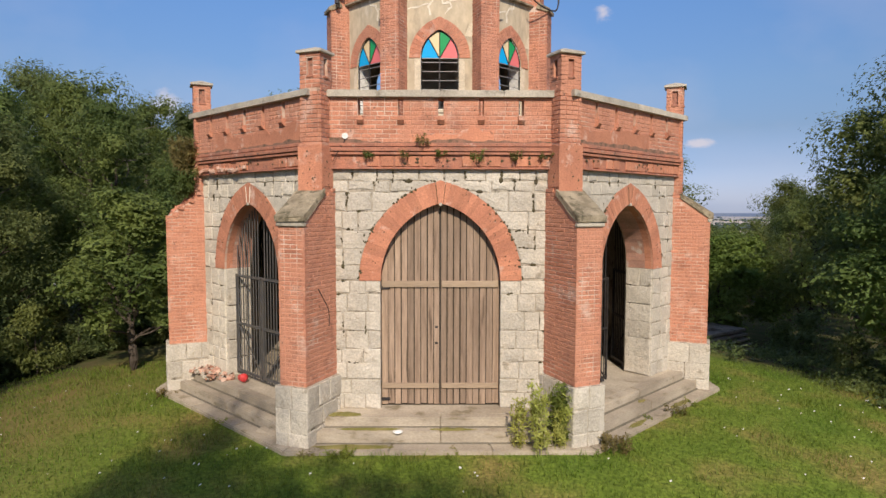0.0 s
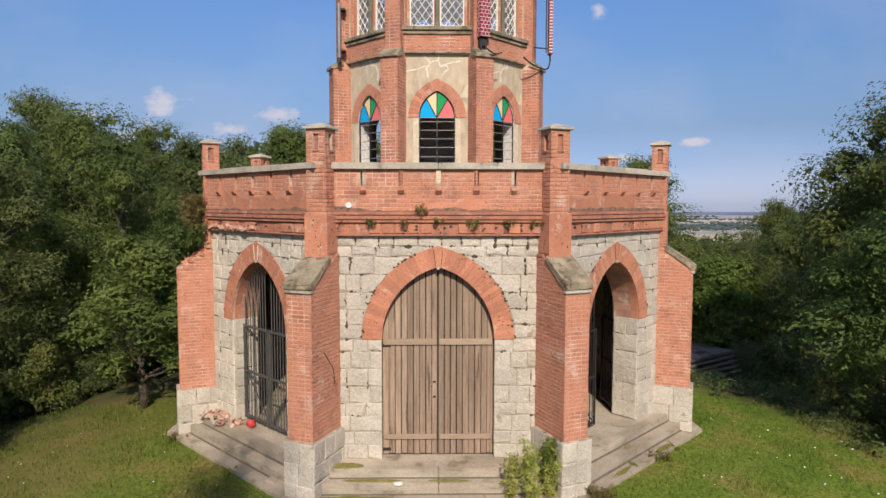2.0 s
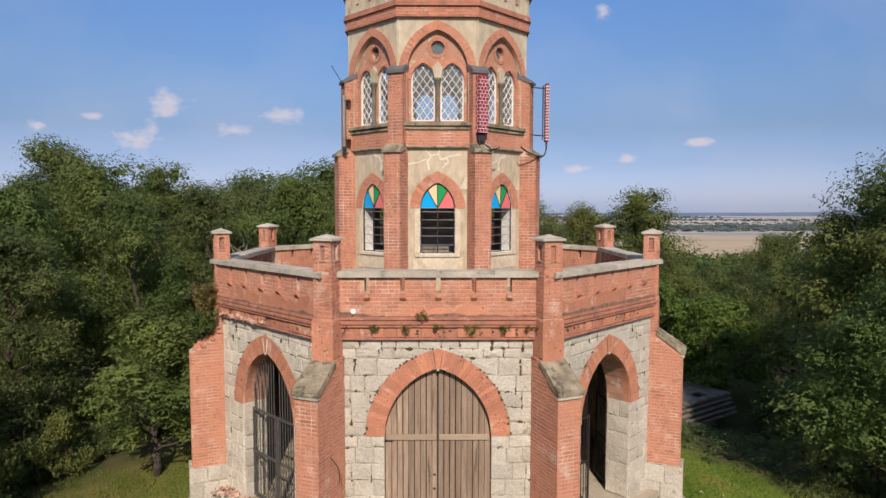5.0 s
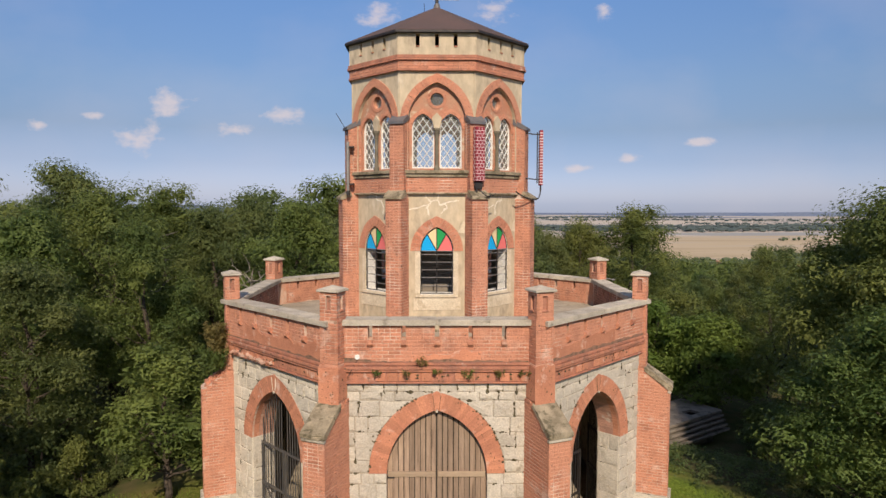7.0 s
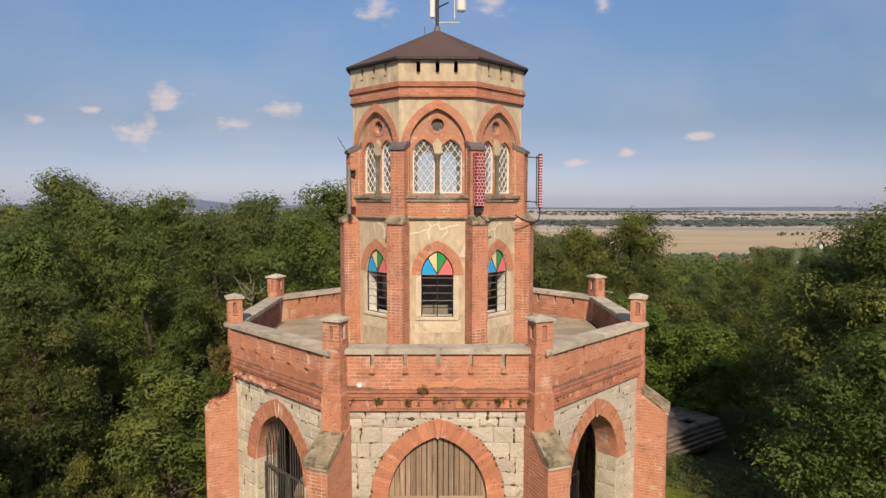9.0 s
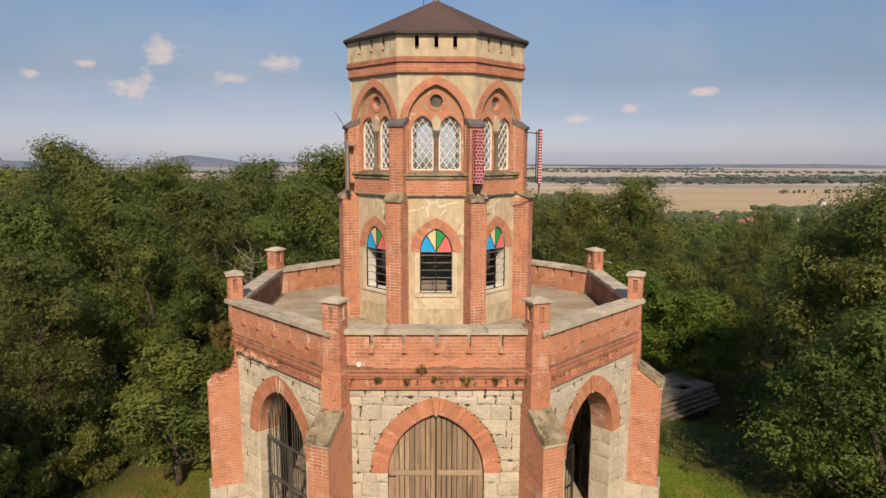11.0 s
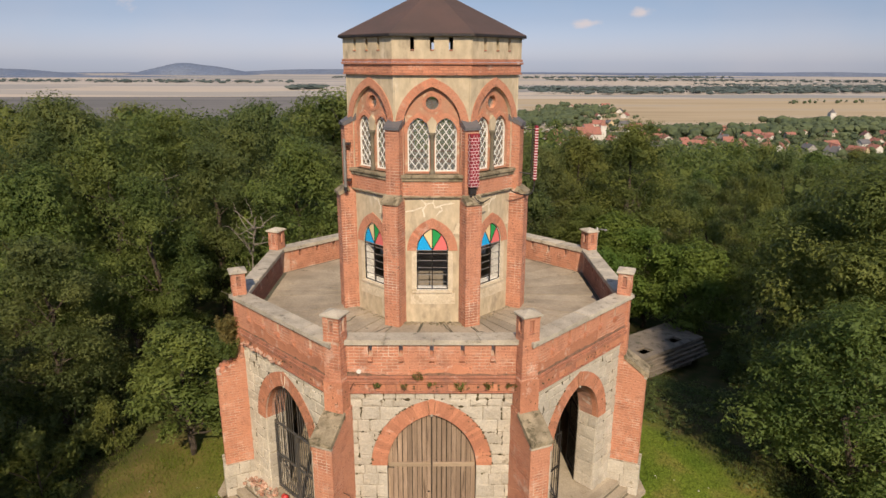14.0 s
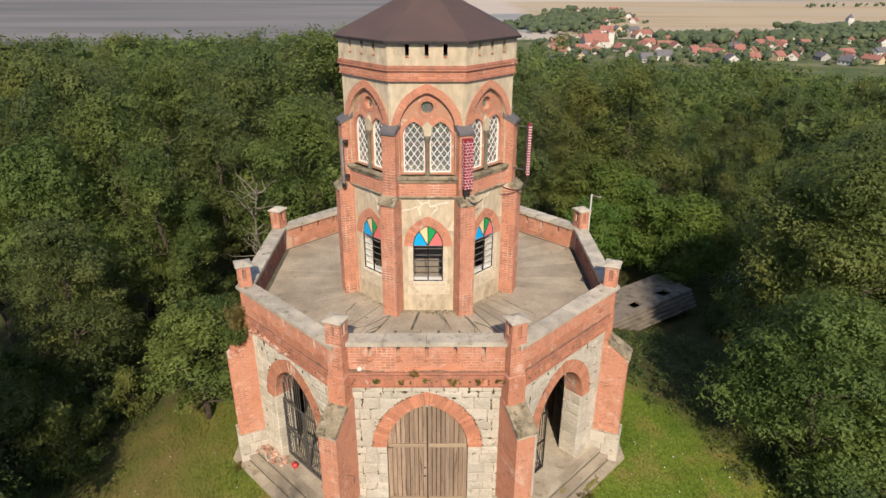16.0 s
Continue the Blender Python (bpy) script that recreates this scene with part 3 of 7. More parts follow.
def stone_wall(k):
    m, a = turn(45 * k), WALL[k]
    is_open = k in (0, 1, 7)
    bm = bmesh.new()
    prism(bm, rect(-2.18, 2.18, 0.3, STONE_TOP), [pointed(HALF + 0.02, 0.33, SPRING, RISE + 0.025)] if is_open else [], -a + 0.012, -a + 0.66, m)
    w = part("stone_wall", bm, PALE_JOINT, tower, "pale granite ashlar wall with mossy lime joints")
    if not is_open:
        if k in (2, 6):
            ashlar(w, m, -2.0, 2.0, FLOOR, STONE_TOP, -a)
        return
    joints = ashlar(w, m, -2.06, 2.06, FLOOR, STONE_TOP, -a, door_hole, material=STONE_PALE if k == 7 else STONE, tight=0.35 if k else 1.0, course=(0.25, 0.36), length=(0.25, 0.48), breaks=(SPRING, next(0.01 * i for i in range(300, 500) if door_hole(0.01 * i) < 0.02)))
    arch = bmesh.new()
    # a thin bed behind the arch bricks
    outer = pointed(HALF + RING - 0.01, SPRING, SPRING, 1.79, 12)
    inner = pointed(HALF, SPRING, SPRING, RISE, 12)
    bed = outer[1:] + [outer[0]] + [inner[0]] + inner[:0:-1]
    prism(arch, bed, [], -a + 0.004, -a + 0.05, m)
    ar = part("arch", arch, MORTAR, tower, "pointed arch of red brick")
    voussoirs(ar, m, HALF, SPRING, RISE, RING, -a - 0.012, 0.20, RENDER_RED, joint=0.003)
    voussoirs(ar, m, HALF, SPRING, RISE, 0.16, -a + 0.19, 0.44, SOFFIT, joint=0.004, name="soffit_brick", key=False)
    for s in (-1, 1):
        part("key_joint", rod(bmesh.new(), m @ Vector((s * 0.05, -a - 0.014, SPRING + RISE + 0.01)), m @ Vector((s * 0.088, -a - 0.016, SPRING + RISE + 0.33)), 0.006 if k != 7 else 0.011), JOINT_MOSS if k != 7 else FILLER, ar)
    part("key_knob", rod(bmesh.new(), m @ Vector((0, -a + 0.02, SPRING + RISE - 0.02)), m @ Vector((0, -a - 0.035, SPRING + RISE - 0.02)), 0.035, 0.03, 10), COPING, ar, "small pale stone knob under the key")
    moss_bm = bmesh.new()
    for u0, z0, upright in joints:
        # moss holds in the upper joints, thins out below the springing
        if abs(u0) > 2.0 or rng.random() > (0.0 if z0 < 1.2 else 0.10 if z0 < 2.9 else 0.42 if k == 0 else 0.2):
            continue
        for _ in range(rng.randint(2, 7)):
            along = rng.gauss(0, 0.055)
            u, z = u0 + (rng.gauss(0, 0.008) if upright else along), z0 + (along if upright else rng.gauss(0, 0.008))
            if abs(u) < door_hole(z) + 0.04 or z > 4.92:
                continue
            ex, ez = (0.8, 1.35) if upright else (1.4, 0.8)
            ico = bmesh.ops.create_icosphere(moss_bm, subdivisions=1, radius=rng.uniform(0.009, 0.024) * (2.0 if rng.random() < 0.10 else 1))
            for v in ico["verts"]:
                v.co = m @ Vector((u + v.co.x * ex * rng.uniform(0.7, 1.4), -a + v.co.y * 0.55, z + v.co.z * ez * rng.uniform(0.7, 1.4)))
    for _ in range(54 if k == 0 else 18):
        z = rng.uniform(SPRING, 4.6)
        u = rng.choice((-1, 1)) * (door_hole(z) + rng.uniform(-0.03, 0.03))
        ico = bmesh.ops.create_icosphere(moss_bm, subdivisions=1, radius=rng.uniform(0.012, 0.028))
        for v in ico["verts"]:
            v.co = m @ Vector((u + v.co.x * 1.2, -a - 0.008 + v.co.y * 0.5, z + v.co.z * rng.uniform(0.8, 1.4)))
    for _ in range(26):
        z = rng.uniform(SPRING + 0.1, 4.5)
        u = rng.choice((-1, 1, 1)) * max(0.1, door_hole(z) - rng.uniform(0.04, 0.30))
        ico = bmesh.ops.create_icosphere(moss_bm, subdivisions=1, radius=rng.uniform(0.008, 0.018))
        for v in ico["verts"]:
            v.co = m @ Vector((u + v.co.x, -a - 0.014 + v.co.y * 0.4, z + v.co.z))
    part("joint_moss", moss_bm, JOINT_MOSS, w, "dark moss tufts in open joints", "stuff")
    # dressed jambs inside the side openings
    if k:
        for s in (-1, 1):
            jm = m @ Matrix.Translation((s * HALF, -a + 0.33, 0)) @ turn(-90 * s)
            ashlar(w, jm, -0.31, 0.31, FLOOR, SPRING, -0.012, None, (0.3, 0.42), (0.3, 0.5))


for k in range(8):
    stone_wall(k)


# ---- the plank door ----
def plank_door():
    a = WALL[0] - 0.17
    bm = bmesh.new()
    prism(bm, pointed(HALF + 0.01, FLOOR, SPRING, RISE + 0.01), [], -a + 0.045, -a + 0.10)
    d = part("door", bm, GAP_SHADE, tower, "closed double door of grey-brown weathered vertical planks")
    w = 2 * HALF / 18
    for i in range(18):
        g0, g1 = rng.uniform(0.004, 0.014), rng.uniform(0.004, 0.014)
        u0, u1 = -HALF + i * w + g0, -HALF + (i + 1) * w - g1
        zz = []
        for u in (u0, u1):
            lo, hi = SPRING, SPRING + RISE
            for _ in range(30):
                mid = (lo + hi) / 2
                lo, hi = (mid, hi) if arch_half(mid, HALF, SPRING, RISE) > abs(u) else (lo, mid)
            zz.append(lo - 0.005)
        bm = bmesh.new()
        j = rng.uniform(0, 0.006)
        zb = FLOOR + 0.03 + rng.uniform(0, .02)
        prism(bm, [(u0, zb), (u1, zb), (u1, zz[1]), (u0, zz[0])], [], -a + j, -a + 0.04)
        part("plank", bm, WOOD, d)
    for s in (-1, 1):
        for z0, z1 in ((0.885, 0.985), (2.78, 2.90)):
            lo, hi = sorted((s * 0.026, s * (HALF - 0.02)))
            part("batten", box(bmesh.new(), (lo, -a - 0.035, z0), (hi, -a + 0.001, z1), I4, 0.006), WOOD_PALE, d, "pale horizontal batten")
    # a dark strip in place of the shaded gap between the leaves
    bm = bmesh.new()
    box(bm, (-0.024, -a - 0.003, 0.6), (0.014, -a + 0.03, 4.22), I4, 0.003)
    part("meeting_strip", bm, GAP_SHADE, d, "dark strip drawn as the shaded gap where the leaves meet")
    for z in (2.02, 1.72):
        part("latch", box(bmesh.new(), (-0.10, -a - 0.02, z), (-0.045, -a + 0.01, z + 0.035), I4, 0.004), IRON, d, "small dark iron latch")
    for z in (0.66, 2.75):
        part("hinge", box(bmesh.new(), (-HALF - 0.03, -a - 0.03, z), (-HALF + 0.16, -a - 0.003, z + 0.05), I4, 0.004), IRON, d, "dark iron hinge")


plank_door()


# ---- iron gates in the two side openings ----
def iron_gate(k, metal, leaves_open):
    m = turn(45 * k)
    for s, swing in zip((-1, 1), leaves_open):
        a = WALL[k] - (0.52 if swing else 0.45 if any(leaves_open) else 0.26)
        hinge = m @ Matrix.Translation((s * HALF, -a, 0)) @ turn(s * swing)
        bm = bmesh.new()
        for z in (0.66, 1.70, 2.74):
            box(bm, (min(0, -s * 1.07), -0.02, z), (max(0, -s * 1.07), 0.02, z + 0.05), hinge)
        for u in (0.02, 1.05):
            box(bm, (-s * u - 0.02, -0.018, 0.62), (-s * u + 0.02, 0.018, 2.8), hinge)
        g = part("gate", bm, metal, tower, "black wrought-iron bar gate" + (", swung open" if swing else ""))
        for i in range(9):
            u = 0.1 + i * 0.108
            top = 2.95
            lo, hi = SPRING, SPRING + RISE
            for _ in range(25):
                mid = (lo + hi) / 2
                lo, hi = (mid, hi) if arch_half(mid, HALF, SPRING, RISE) > HALF - u else (lo, mid)
            top = lo - 0.03
            bm = bmesh.new()
            rod(bm, hinge @ Vector((-s * u, 0, 0.6)), hinge @ Vector((-s * u, 0, top)), 0.011)
            part("bar", bm, metal, g)
        bm = bmesh.new()
        rod(bm, hinge @ Vector((-s * 0.05, 0.025, 1.72)), hinge @ Vector((-s * 1.0, 0.025, 0.72)), 0.014)
        part("brace", bm, metal, g)


# west gate in the sunlit tone, east gate in the dark one
iron_gate(7, IRON_SUNLIT, (0, 0))
iron_gate(1, IRON, (0, -130))

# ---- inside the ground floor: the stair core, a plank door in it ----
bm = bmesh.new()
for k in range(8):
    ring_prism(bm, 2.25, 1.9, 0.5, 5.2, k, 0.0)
part("stair_core", bm, CORE, tower, "dark-toned plastered stair core inside")
bm = bmesh.new()
m7 = turn(-45)
prism(bm, pointed(0.62, FLOOR, 2.1, 0.5), [], -2.31, -2.25, m7)
inner_door = part("inner_door", bm, PINE, tower, "orange-brown plank door inside")
for i in range(6):
    bm = bmesh.new()
    box(bm, (-0.6 + i * 0.2 + 0.006, -2.335, FLOOR + 0.02), (-0.6 + (i + 1) * 0.2 - 0.006, -2.308, 2.15), m7)
    part("plank", bm, PINE, inner_door)


# ---- stepped base ----
base = thing("stepped_base", "worn concrete steps and slab running round the tower foot", "steps")
part("floor_slab", octagon(bmesh.new(), 5.55, 0.28, FLOOR), STEP, base, "bare concrete floor")
for a_out, a_in, z0, z1, nm in ((5.77, 5.5, 0.30, FLOOR - 0.004, "upper_step"), (6.03, 5.5, 0.12, 0.375, "lower_step"), (6.38, 5.5, -0.4, 0.175, "base_slab")):
    for k in range(8):
        lo, hi = -a_out * T22 + 0.004, a_out * T22 - 0.004
        n = 2 if nm != "base_slab" else 3
        for i in range(n):
            f0, f1 = i / n, (i + 1) / n
            m = turn(45 * k)
            bm = bmesh.new()
            o, q = a_out * T22 - 0.004, a_in * T22 - 0.004
            dz = rng.uniform(-0.008, 0.004)
            pts = [(-o + 2 * o * f0 + .004, -a_out), (-o + 2 * o * f1 - .004, -a_out), (-q + 2 * q * f1 - .004, -a_in), (-q + 2 * q * f0 + .004, -a_in)]
            v = [bm.verts.new(m @ Vector((x, y, z + (dz if z == z1 else 0)))) for z in (z0, z1) for x, y in pts]
            fs = [bm.faces.new([v[j] for j in g]) for g in ((3, 2, 1, 0), (4, 5, 6, 7), (0, 1, 5, 4), (1, 2, 6, 5), (2, 3, 7, 6), (3, 0, 4, 7))]
            bmesh.ops.bevel(bm, geom=list(set(fs[1].edges) | set(fs[2].edges)), offset=0.018, segments=2, affect="EDGES")
            part(nm, bm, STEP, base)


# ---- buttresses with their pinnacles ----
def buttress(j):
    m = turn(22.5 + 45 * j)
    seen = j in (0, 1, 6, 7)
    near = j in (0, 7)
    W, R = 0.27, 6.60
    body = bmesh.new()
    side_prism(body, [(-R + 0.012, 1.15), (-R + 0.012, 4.03), (-5.98, 4.44), (-5.0, 4.60), (-5.0, 1.15)], -W + 0.012, W - 0.012, m)
    side_prism(body, [(-5.955, 4.3), (-5.955, 6.3), (-5.62, 6.3), (-5.62, 4.3)], -0.208, 0.208, m)
    side_prism(body, [(-5.98, 4.3), (-5.98, 5.37), (-5.62, 5.40), (-5.62, 4.3)], -0.230, 0.230, m)
    b = part("buttress", body, MORTAR, tower, "stepped red brick buttress on a granite plinth")
    # plinth
    bm = bmesh.new()
    box(bm, (-W - 0.045, -R - 0.05, 0.0), (W + 0.045, -5.0, 1.20), m)
    pl = part("plinth", bm, PALE_JOINT, tower, "rough granite plinth")
    pw, pr = W + 0.055, R + 0.06
    if seen:
        ashlar(pl, m, -pw, pw, 0.05, 1.205, -pr, None, (0.33, 0.42), (0.24, 0.36))
        for s in (-1, 1):
            ashlar(pl, m @ Matrix.Translation((s * pw, -(pr + 5.25) / 2, 0)) @ turn(90 * s), -(pr - 5.25) / 2, (pr - 5.25) / 2, 0.05, 1.205, 0.0, None, (0.33, 0.42), (0.3, 0.55))

    joined = None if seen else Joined()
    brick_skin(b, m, -W, W, 1.21, 4.02, -R, (), joined)
    L = R - 5.2
    for s in (-1, 1):
        sm = m @ Matrix.Translation((s * W, -(R + 5.2) / 2, 0)) @ turn(90 * s)
        # along the side the top rises towards the wall under the sloping cap
        def keep(u, z, s=s):
            r_here = (R + 5.2) / 2 - s * u
            return z < 4.02 or z < 4.02 + (R - r_here) * 0.66 - 0.03
        brick_skin(b, sm, -L / 2, L / 2, 1.21, 4.60, 0.0, (), joined, keep)
    # upper shaft
    for w, r, z0, z1 in ((0.245, 6.0, 4.42, 5.36), (0.225, 5.975, 5.40, 6.36)):
        jj = None if near else (joined or Joined())
        brick_skin(b, m, -w, w, z0, z1, -r, (), jj)
        for s in (-1, 1):
            sm = m @ Matrix.Translation((s * w, -(r + 5.64) / 2, 0)) @ turn(90 * s)
            brick_skin(b, sm, -(r - 5.64) / 2, (r - 5.64) / 2, z0, z1, 0.0, (), jj)
        if jj is not None and jj is not joined:
            jj.make("brickwork", BRICKS, b)
    if joined is not None:
        joined.make("brickwork", BRICKS, b)
    if near:
        coat(b, m, -0.247, 0.247, 4.50, 5.34, -6.0, 70 + j, 0.05)
        soot_bm = bmesh.new()
        for _ in range(26):
            q_ = bmesh.ops.create_icosphere(soot_bm, subdivisions=1, radius=rng.uniform(0.008, 0.02))
            side = rng.choice((0, 0, -1, 1))
            at = Vector((rng.uniform(-.2, .2), -6.004, rng.uniform(4.5, 5.3))) if not side else Vector((side * 0.249, -rng.uniform(5.7, 5.95), rng.uniform(4.6, 5.3)))
            for v in q_["verts"]:
                v.co = m @ (at + Vector((v.co.x * (0.4 if side else 1), v.co.y * (1 if side else 0.4), v.co.z * rng.uniform(0.7, 1.5))))
        part("soot_speck", soot_bm, JOINT_MOSS, b, "dark lichen specks", "stuff")
        for s in (-1, 1):
            coat(b, m @ Matrix.Translation((s * 0.245, -(6.0 + 5.64) / 2, 0)) @ turn(90 * s), -0.18, 0.18, 4.62, 5.34, 0.0, 90 + j + s, 0.05)
    # sloping stone cap
    bm = bmesh.new()
    side_prism(bm, [(-R - 0.06, 4.01), (-R - 0.06, 4.12), (-5.96, 4.58), (-5.96, 4.46), (-R + 0.02, 4.00)], -W - 0.02, W + 0.02, m)
    bmesh.ops.bevel(bm, geom=bm.edges[:], offset=0.012, segments=1, affect="EDGES")
    bmesh.ops.subdivide_edges(bm, edges=bm.edges[:], cuts=2, use_grid_fill=True)
    for v in bm.verts:
        v.co += Vector((rng.uniform(-.008, .008), rng.uniform(-.008, .008), rng.uniform(-.01, .01)))
    if j != 6:
        part("cap", bm, CAPSTONE, tower, "lichened sloping sandstone cap")
        part("cap_moulding", box(bmesh.new(), (-W - 0.012, -R - 0.035, 3.93), (W + 0.012, -R + 0.06, 4.006), m, 0.015), COPING, tower, "pale moulded stone under the sloping cap")
    else:
        bm.free()
        jo = Joined()
        for i in range(60):
            r = rng.uniform(5.9, 6.5)
            jo.add(m @ pose(rng.uniform(-.2, .2), -r, 3.97 + (6.6 - r) * 0.98 + rng.uniform(-.06, .05), rng.uniform(-15, 15), rng.uniform(-12, 12), rng.uniform(-25, 25)), 0.2, 0.07, 0.11)
        jo.make("broken_bricks", BRICKS, b, "crumbling brick top")
    # pinnacle with a small sunk panel on each side
    pc, pw, pd = 5.79, 0.215, 0.19
    bm = bmesh.new()
    box(bm, (-pw + 0.06, -pc - pd + 0.06, 6.25), (pw - 0.06, -pc + pd - 0.06, 6.94), m)
    # shows in the sunk panels, darkened as their shadow
    core = part("pinnacle", bm, BRICK_SHADED, tower, "square brick pinnacle with sunk panels and a flat cap")
    for q, (w, d) in enumerate(((pw, pd), (pd, pw), (pw, pd), (pd, pw))):
        fm = m @ Matrix.Translation((0, -pc, 0)) @ turn(90 * q)
        bm = bmesh.new()
        prism(bm, rect(-w + 0.012, w - 0.012, 6.25, 6.945), [rect(-0.06, 0.06, 6.55, 6.85)], -d + 0.012, -d + 0.075, fm)
        part("panel", bm, MORTAR, core)
        brick_skin(core, fm, -w, w, 6.33, 6.94, -d, [(-0.062, 0.062, 6.55, 6.85)])
        part("panel_sill", box(bmesh.new(), (-0.07, -d - 0.012, 6.515), (0.07, -d + 0.05, 6.548), fm, 0.004), MOULDING, core)
    bm = bmesh.new()
    box(bm, (-pw - 0.045, -pc - pd - 0.045, 6.935), (pw + 0.045, -pc + pd + 0.045, 6.985), m, 0.008)
    top = [bm.verts.new(m @ Vector((0, -pc, 7.07)))]
    r4 = [bm.verts.new(m @ Vector((x, y, 6.99))) for x, y in ((-pw - .03, -pc - pd - .03), (pw + .03, -pc - pd - .03), (pw + .03, -pc + pd + .03), (-pw - .03, -pc + pd + .03))]
    for i in range(4):
        bm.faces.new((r4[i], r4[(i + 1) % 4], top[0]))
    part("cap", bm, COPING, core, "flat grey cap stone")


for j in range(8):
    buttress(j)


# ---- ledge, battlemented parapet and coping ----
def parapet(k):
    m, a = turn(45 * k), WALL[k]
    ap = a + 0.075
    near = k in (0, 1, 7)
    h = 2.16
    bm = bmesh.new()
    box(bm, (-h, -a - 0.05, 5.0), (h, -a + 0.28, 5.41), m)
    ledge = part("ledge", bm, MOULDING, tower, "moulded brick string course with missing bricks")
    for z0, z1, o in ((4.935, 4.965, 0.10), (4.965, 5.19, 0.065), (5.19, 5.235, 0.12), (5.25, 5.32, 0.145), (5.335, 5.395, 0.115)):
        part("moulding", box(bmesh.new(), (-h, -a - o, z0), (h, -a + 0.3, z1), m, 0.006), MOULDING, ledge)
    if near:
        for i in range(17):
            u = -1.92 + i * 0.24 + rng.uniform(-.02, .02)
            if rng.random() < 0.75:
                part("dentil", box(bmesh.new(), (u - 0.11, -a - 0.085, 4.985), (u + 0.108, -a + 0.02, 5.165), m, 0.008), RENDER_RED, ledge)
    if k == 7:
        for i in range(11):
            ob = new("broken_brick", BROKEN_MESH)
            ob.parent = ledge
            ob.matrix_basis = m @ pose(-1.75 + i * 0.17 + rng.uniform(-.04, .04), -a - 0.11 - rng.uniform(0, .05), 5.0 + rng.uniform(-.03, .04), rng.uniform(-25, 25), rng.uniform(-35, 35), rng.uniform(-30, 30))
    if near:
        # pits and dark tufts where bricks of the frieze are gone
        # dark blobs stand for shaded pits of lost frieze bricks, and for tufts
        pit_bm = bmesh.new()
        for _ in range(30):
            q_ = bmesh.ops.create_icosphere(pit_bm, subdivisions=1, radius=rng.uniform(0.010, 0.032))
            at = Vector((rng.uniform(-2.0, 2.0), -a - rng.choice((0.066, 0.088)), rng.uniform(4.99, 5.16)))
            for v in q_["verts"]:
                v.co = m @ (at + Vector((v.co.x * rng.uniform(0.8, 1.5), v.co.y * 0.35, v.co.z)))
        part("pit", pit_bm, JOINT_MOSS, ledge, "dark blobs drawn as shaded pits, and moss, in the frieze", "stuff")
    slots = [-1.43 + 0.7175 * i for i in range(5)]
    if near:
        holes = [rect(u - 0.047, u + 0.047, 5.885, 6.19) for u in slots]
    else:
        holes = [rect(u - 0.047, u + 0.047, 5.95, 6.19) for u in slots]
    bm = bmesh.new()
    prism(bm, rect(-h, h, 5.39, 6.205), holes, -ap + 0.012, -ap + 0.335, m)
    w = part("parapet", bm, MORTAR, tower, "red brick parapet with narrow slots and whitewash traces")
    skips = [(u - 0.05, u + 0.05, 5.885, 6.21) for u in slots]
    if near:
        brick_skin(w, m, -2.06, 2.06, 5.405, 6.20, -ap, skips)
        for u in slots:
            bm = bmesh.new()
            side_prism(bm, [(-ap - 0.075, 5.80), (-ap - 0.075, 5.87), (-ap + 0.05, 5.885), (-ap + 0.05, 5.74), (-ap - 0.02, 5.74)], u - 0.06, u + 0.06, m)
            part("corbel", bm, BRICK, w)
        coat(w, m, -2.05, 2.05, 5.398, 5.452, -ap - 0.003, 160 + k, 0.035, 0.012, DAMP, "damp_stain", "dark damp crust along the ledge")
        if k:
            coat(w, m, -1.2 if k == 7 else -2.05, 2.05 if k == 7 else 0.6, 5.40, 5.74, -ap, 60 + k, 0.10)
        else:
            coat(w, m, -0.55, 0.95, 5.40, 5.66, -ap, 60, 0.12)
    else:
        jo = Joined()
        brick_skin(w, m @ Matrix.Translation((0, -2 * ap + 0.347, 0)) @ Matrix.Translation((0, ap * 1, 0)) @ turn(180), -1.9, 1.9, 5.50, 6.20, 0.0, [(-s1, -s0, z0, z1) for s0, s1, z0, z1 in skips], jo)
        # the two side parapets get the shaded brick on their inner faces
        jo.make("brickwork", BRICK_SHADED if k in (2, 6) else BRICKS, w)
    n = 4
    for i in range(n):
        bm = bmesh.new()
        ao, ai = ap + 0.075, ap - 0.40
        o, q = ao * T22, ai * T22
        f0, f1 = i / n, (i + 1) / n
        dz = rng.uniform(-.006, .006)
        pts = [(-o + 2 * o * f0 + .003, -ao), (-o + 2 * o * f1 - .003, -ao), (-q + 2 * q * f1 - .003, -ai), (-q + 2 * q * f0 + .003, -ai)]
        v = [bm.verts.new(m @ Vector((x, y, z))) for z in (6.205, COPE + dz) for x, y in pts]
        fs = [bm.faces.new([v[e] for e in g]) for g in ((3, 2, 1, 0), (4, 5, 6, 7), (0, 1, 5, 4), (1, 2, 6, 5), (2, 3, 7, 6), (3, 0, 4, 7))]
        bmesh.ops.bevel(bm, geom=list(fs[1].edges), offset=0.015, segments=2, affect="EDGES")
        part("coping_stone", bm, COPING, w)


for k in range(8):
    parapet(k)

# dark dirt lines in the steps' inner corners, drawn to part the treads
for k in (0, 1, 7):
    for a_in, z in ((5.765, 0.374), (6.025, 0.174)):
        part("dirt_line", ring_prism(bmesh.new(), a_in + rng.uniform(0.04, 0.06), a_in, z, z + 0.014, k, 0.02), COLUMN, tower, "dark line of dirt setting off a step's inner corner")

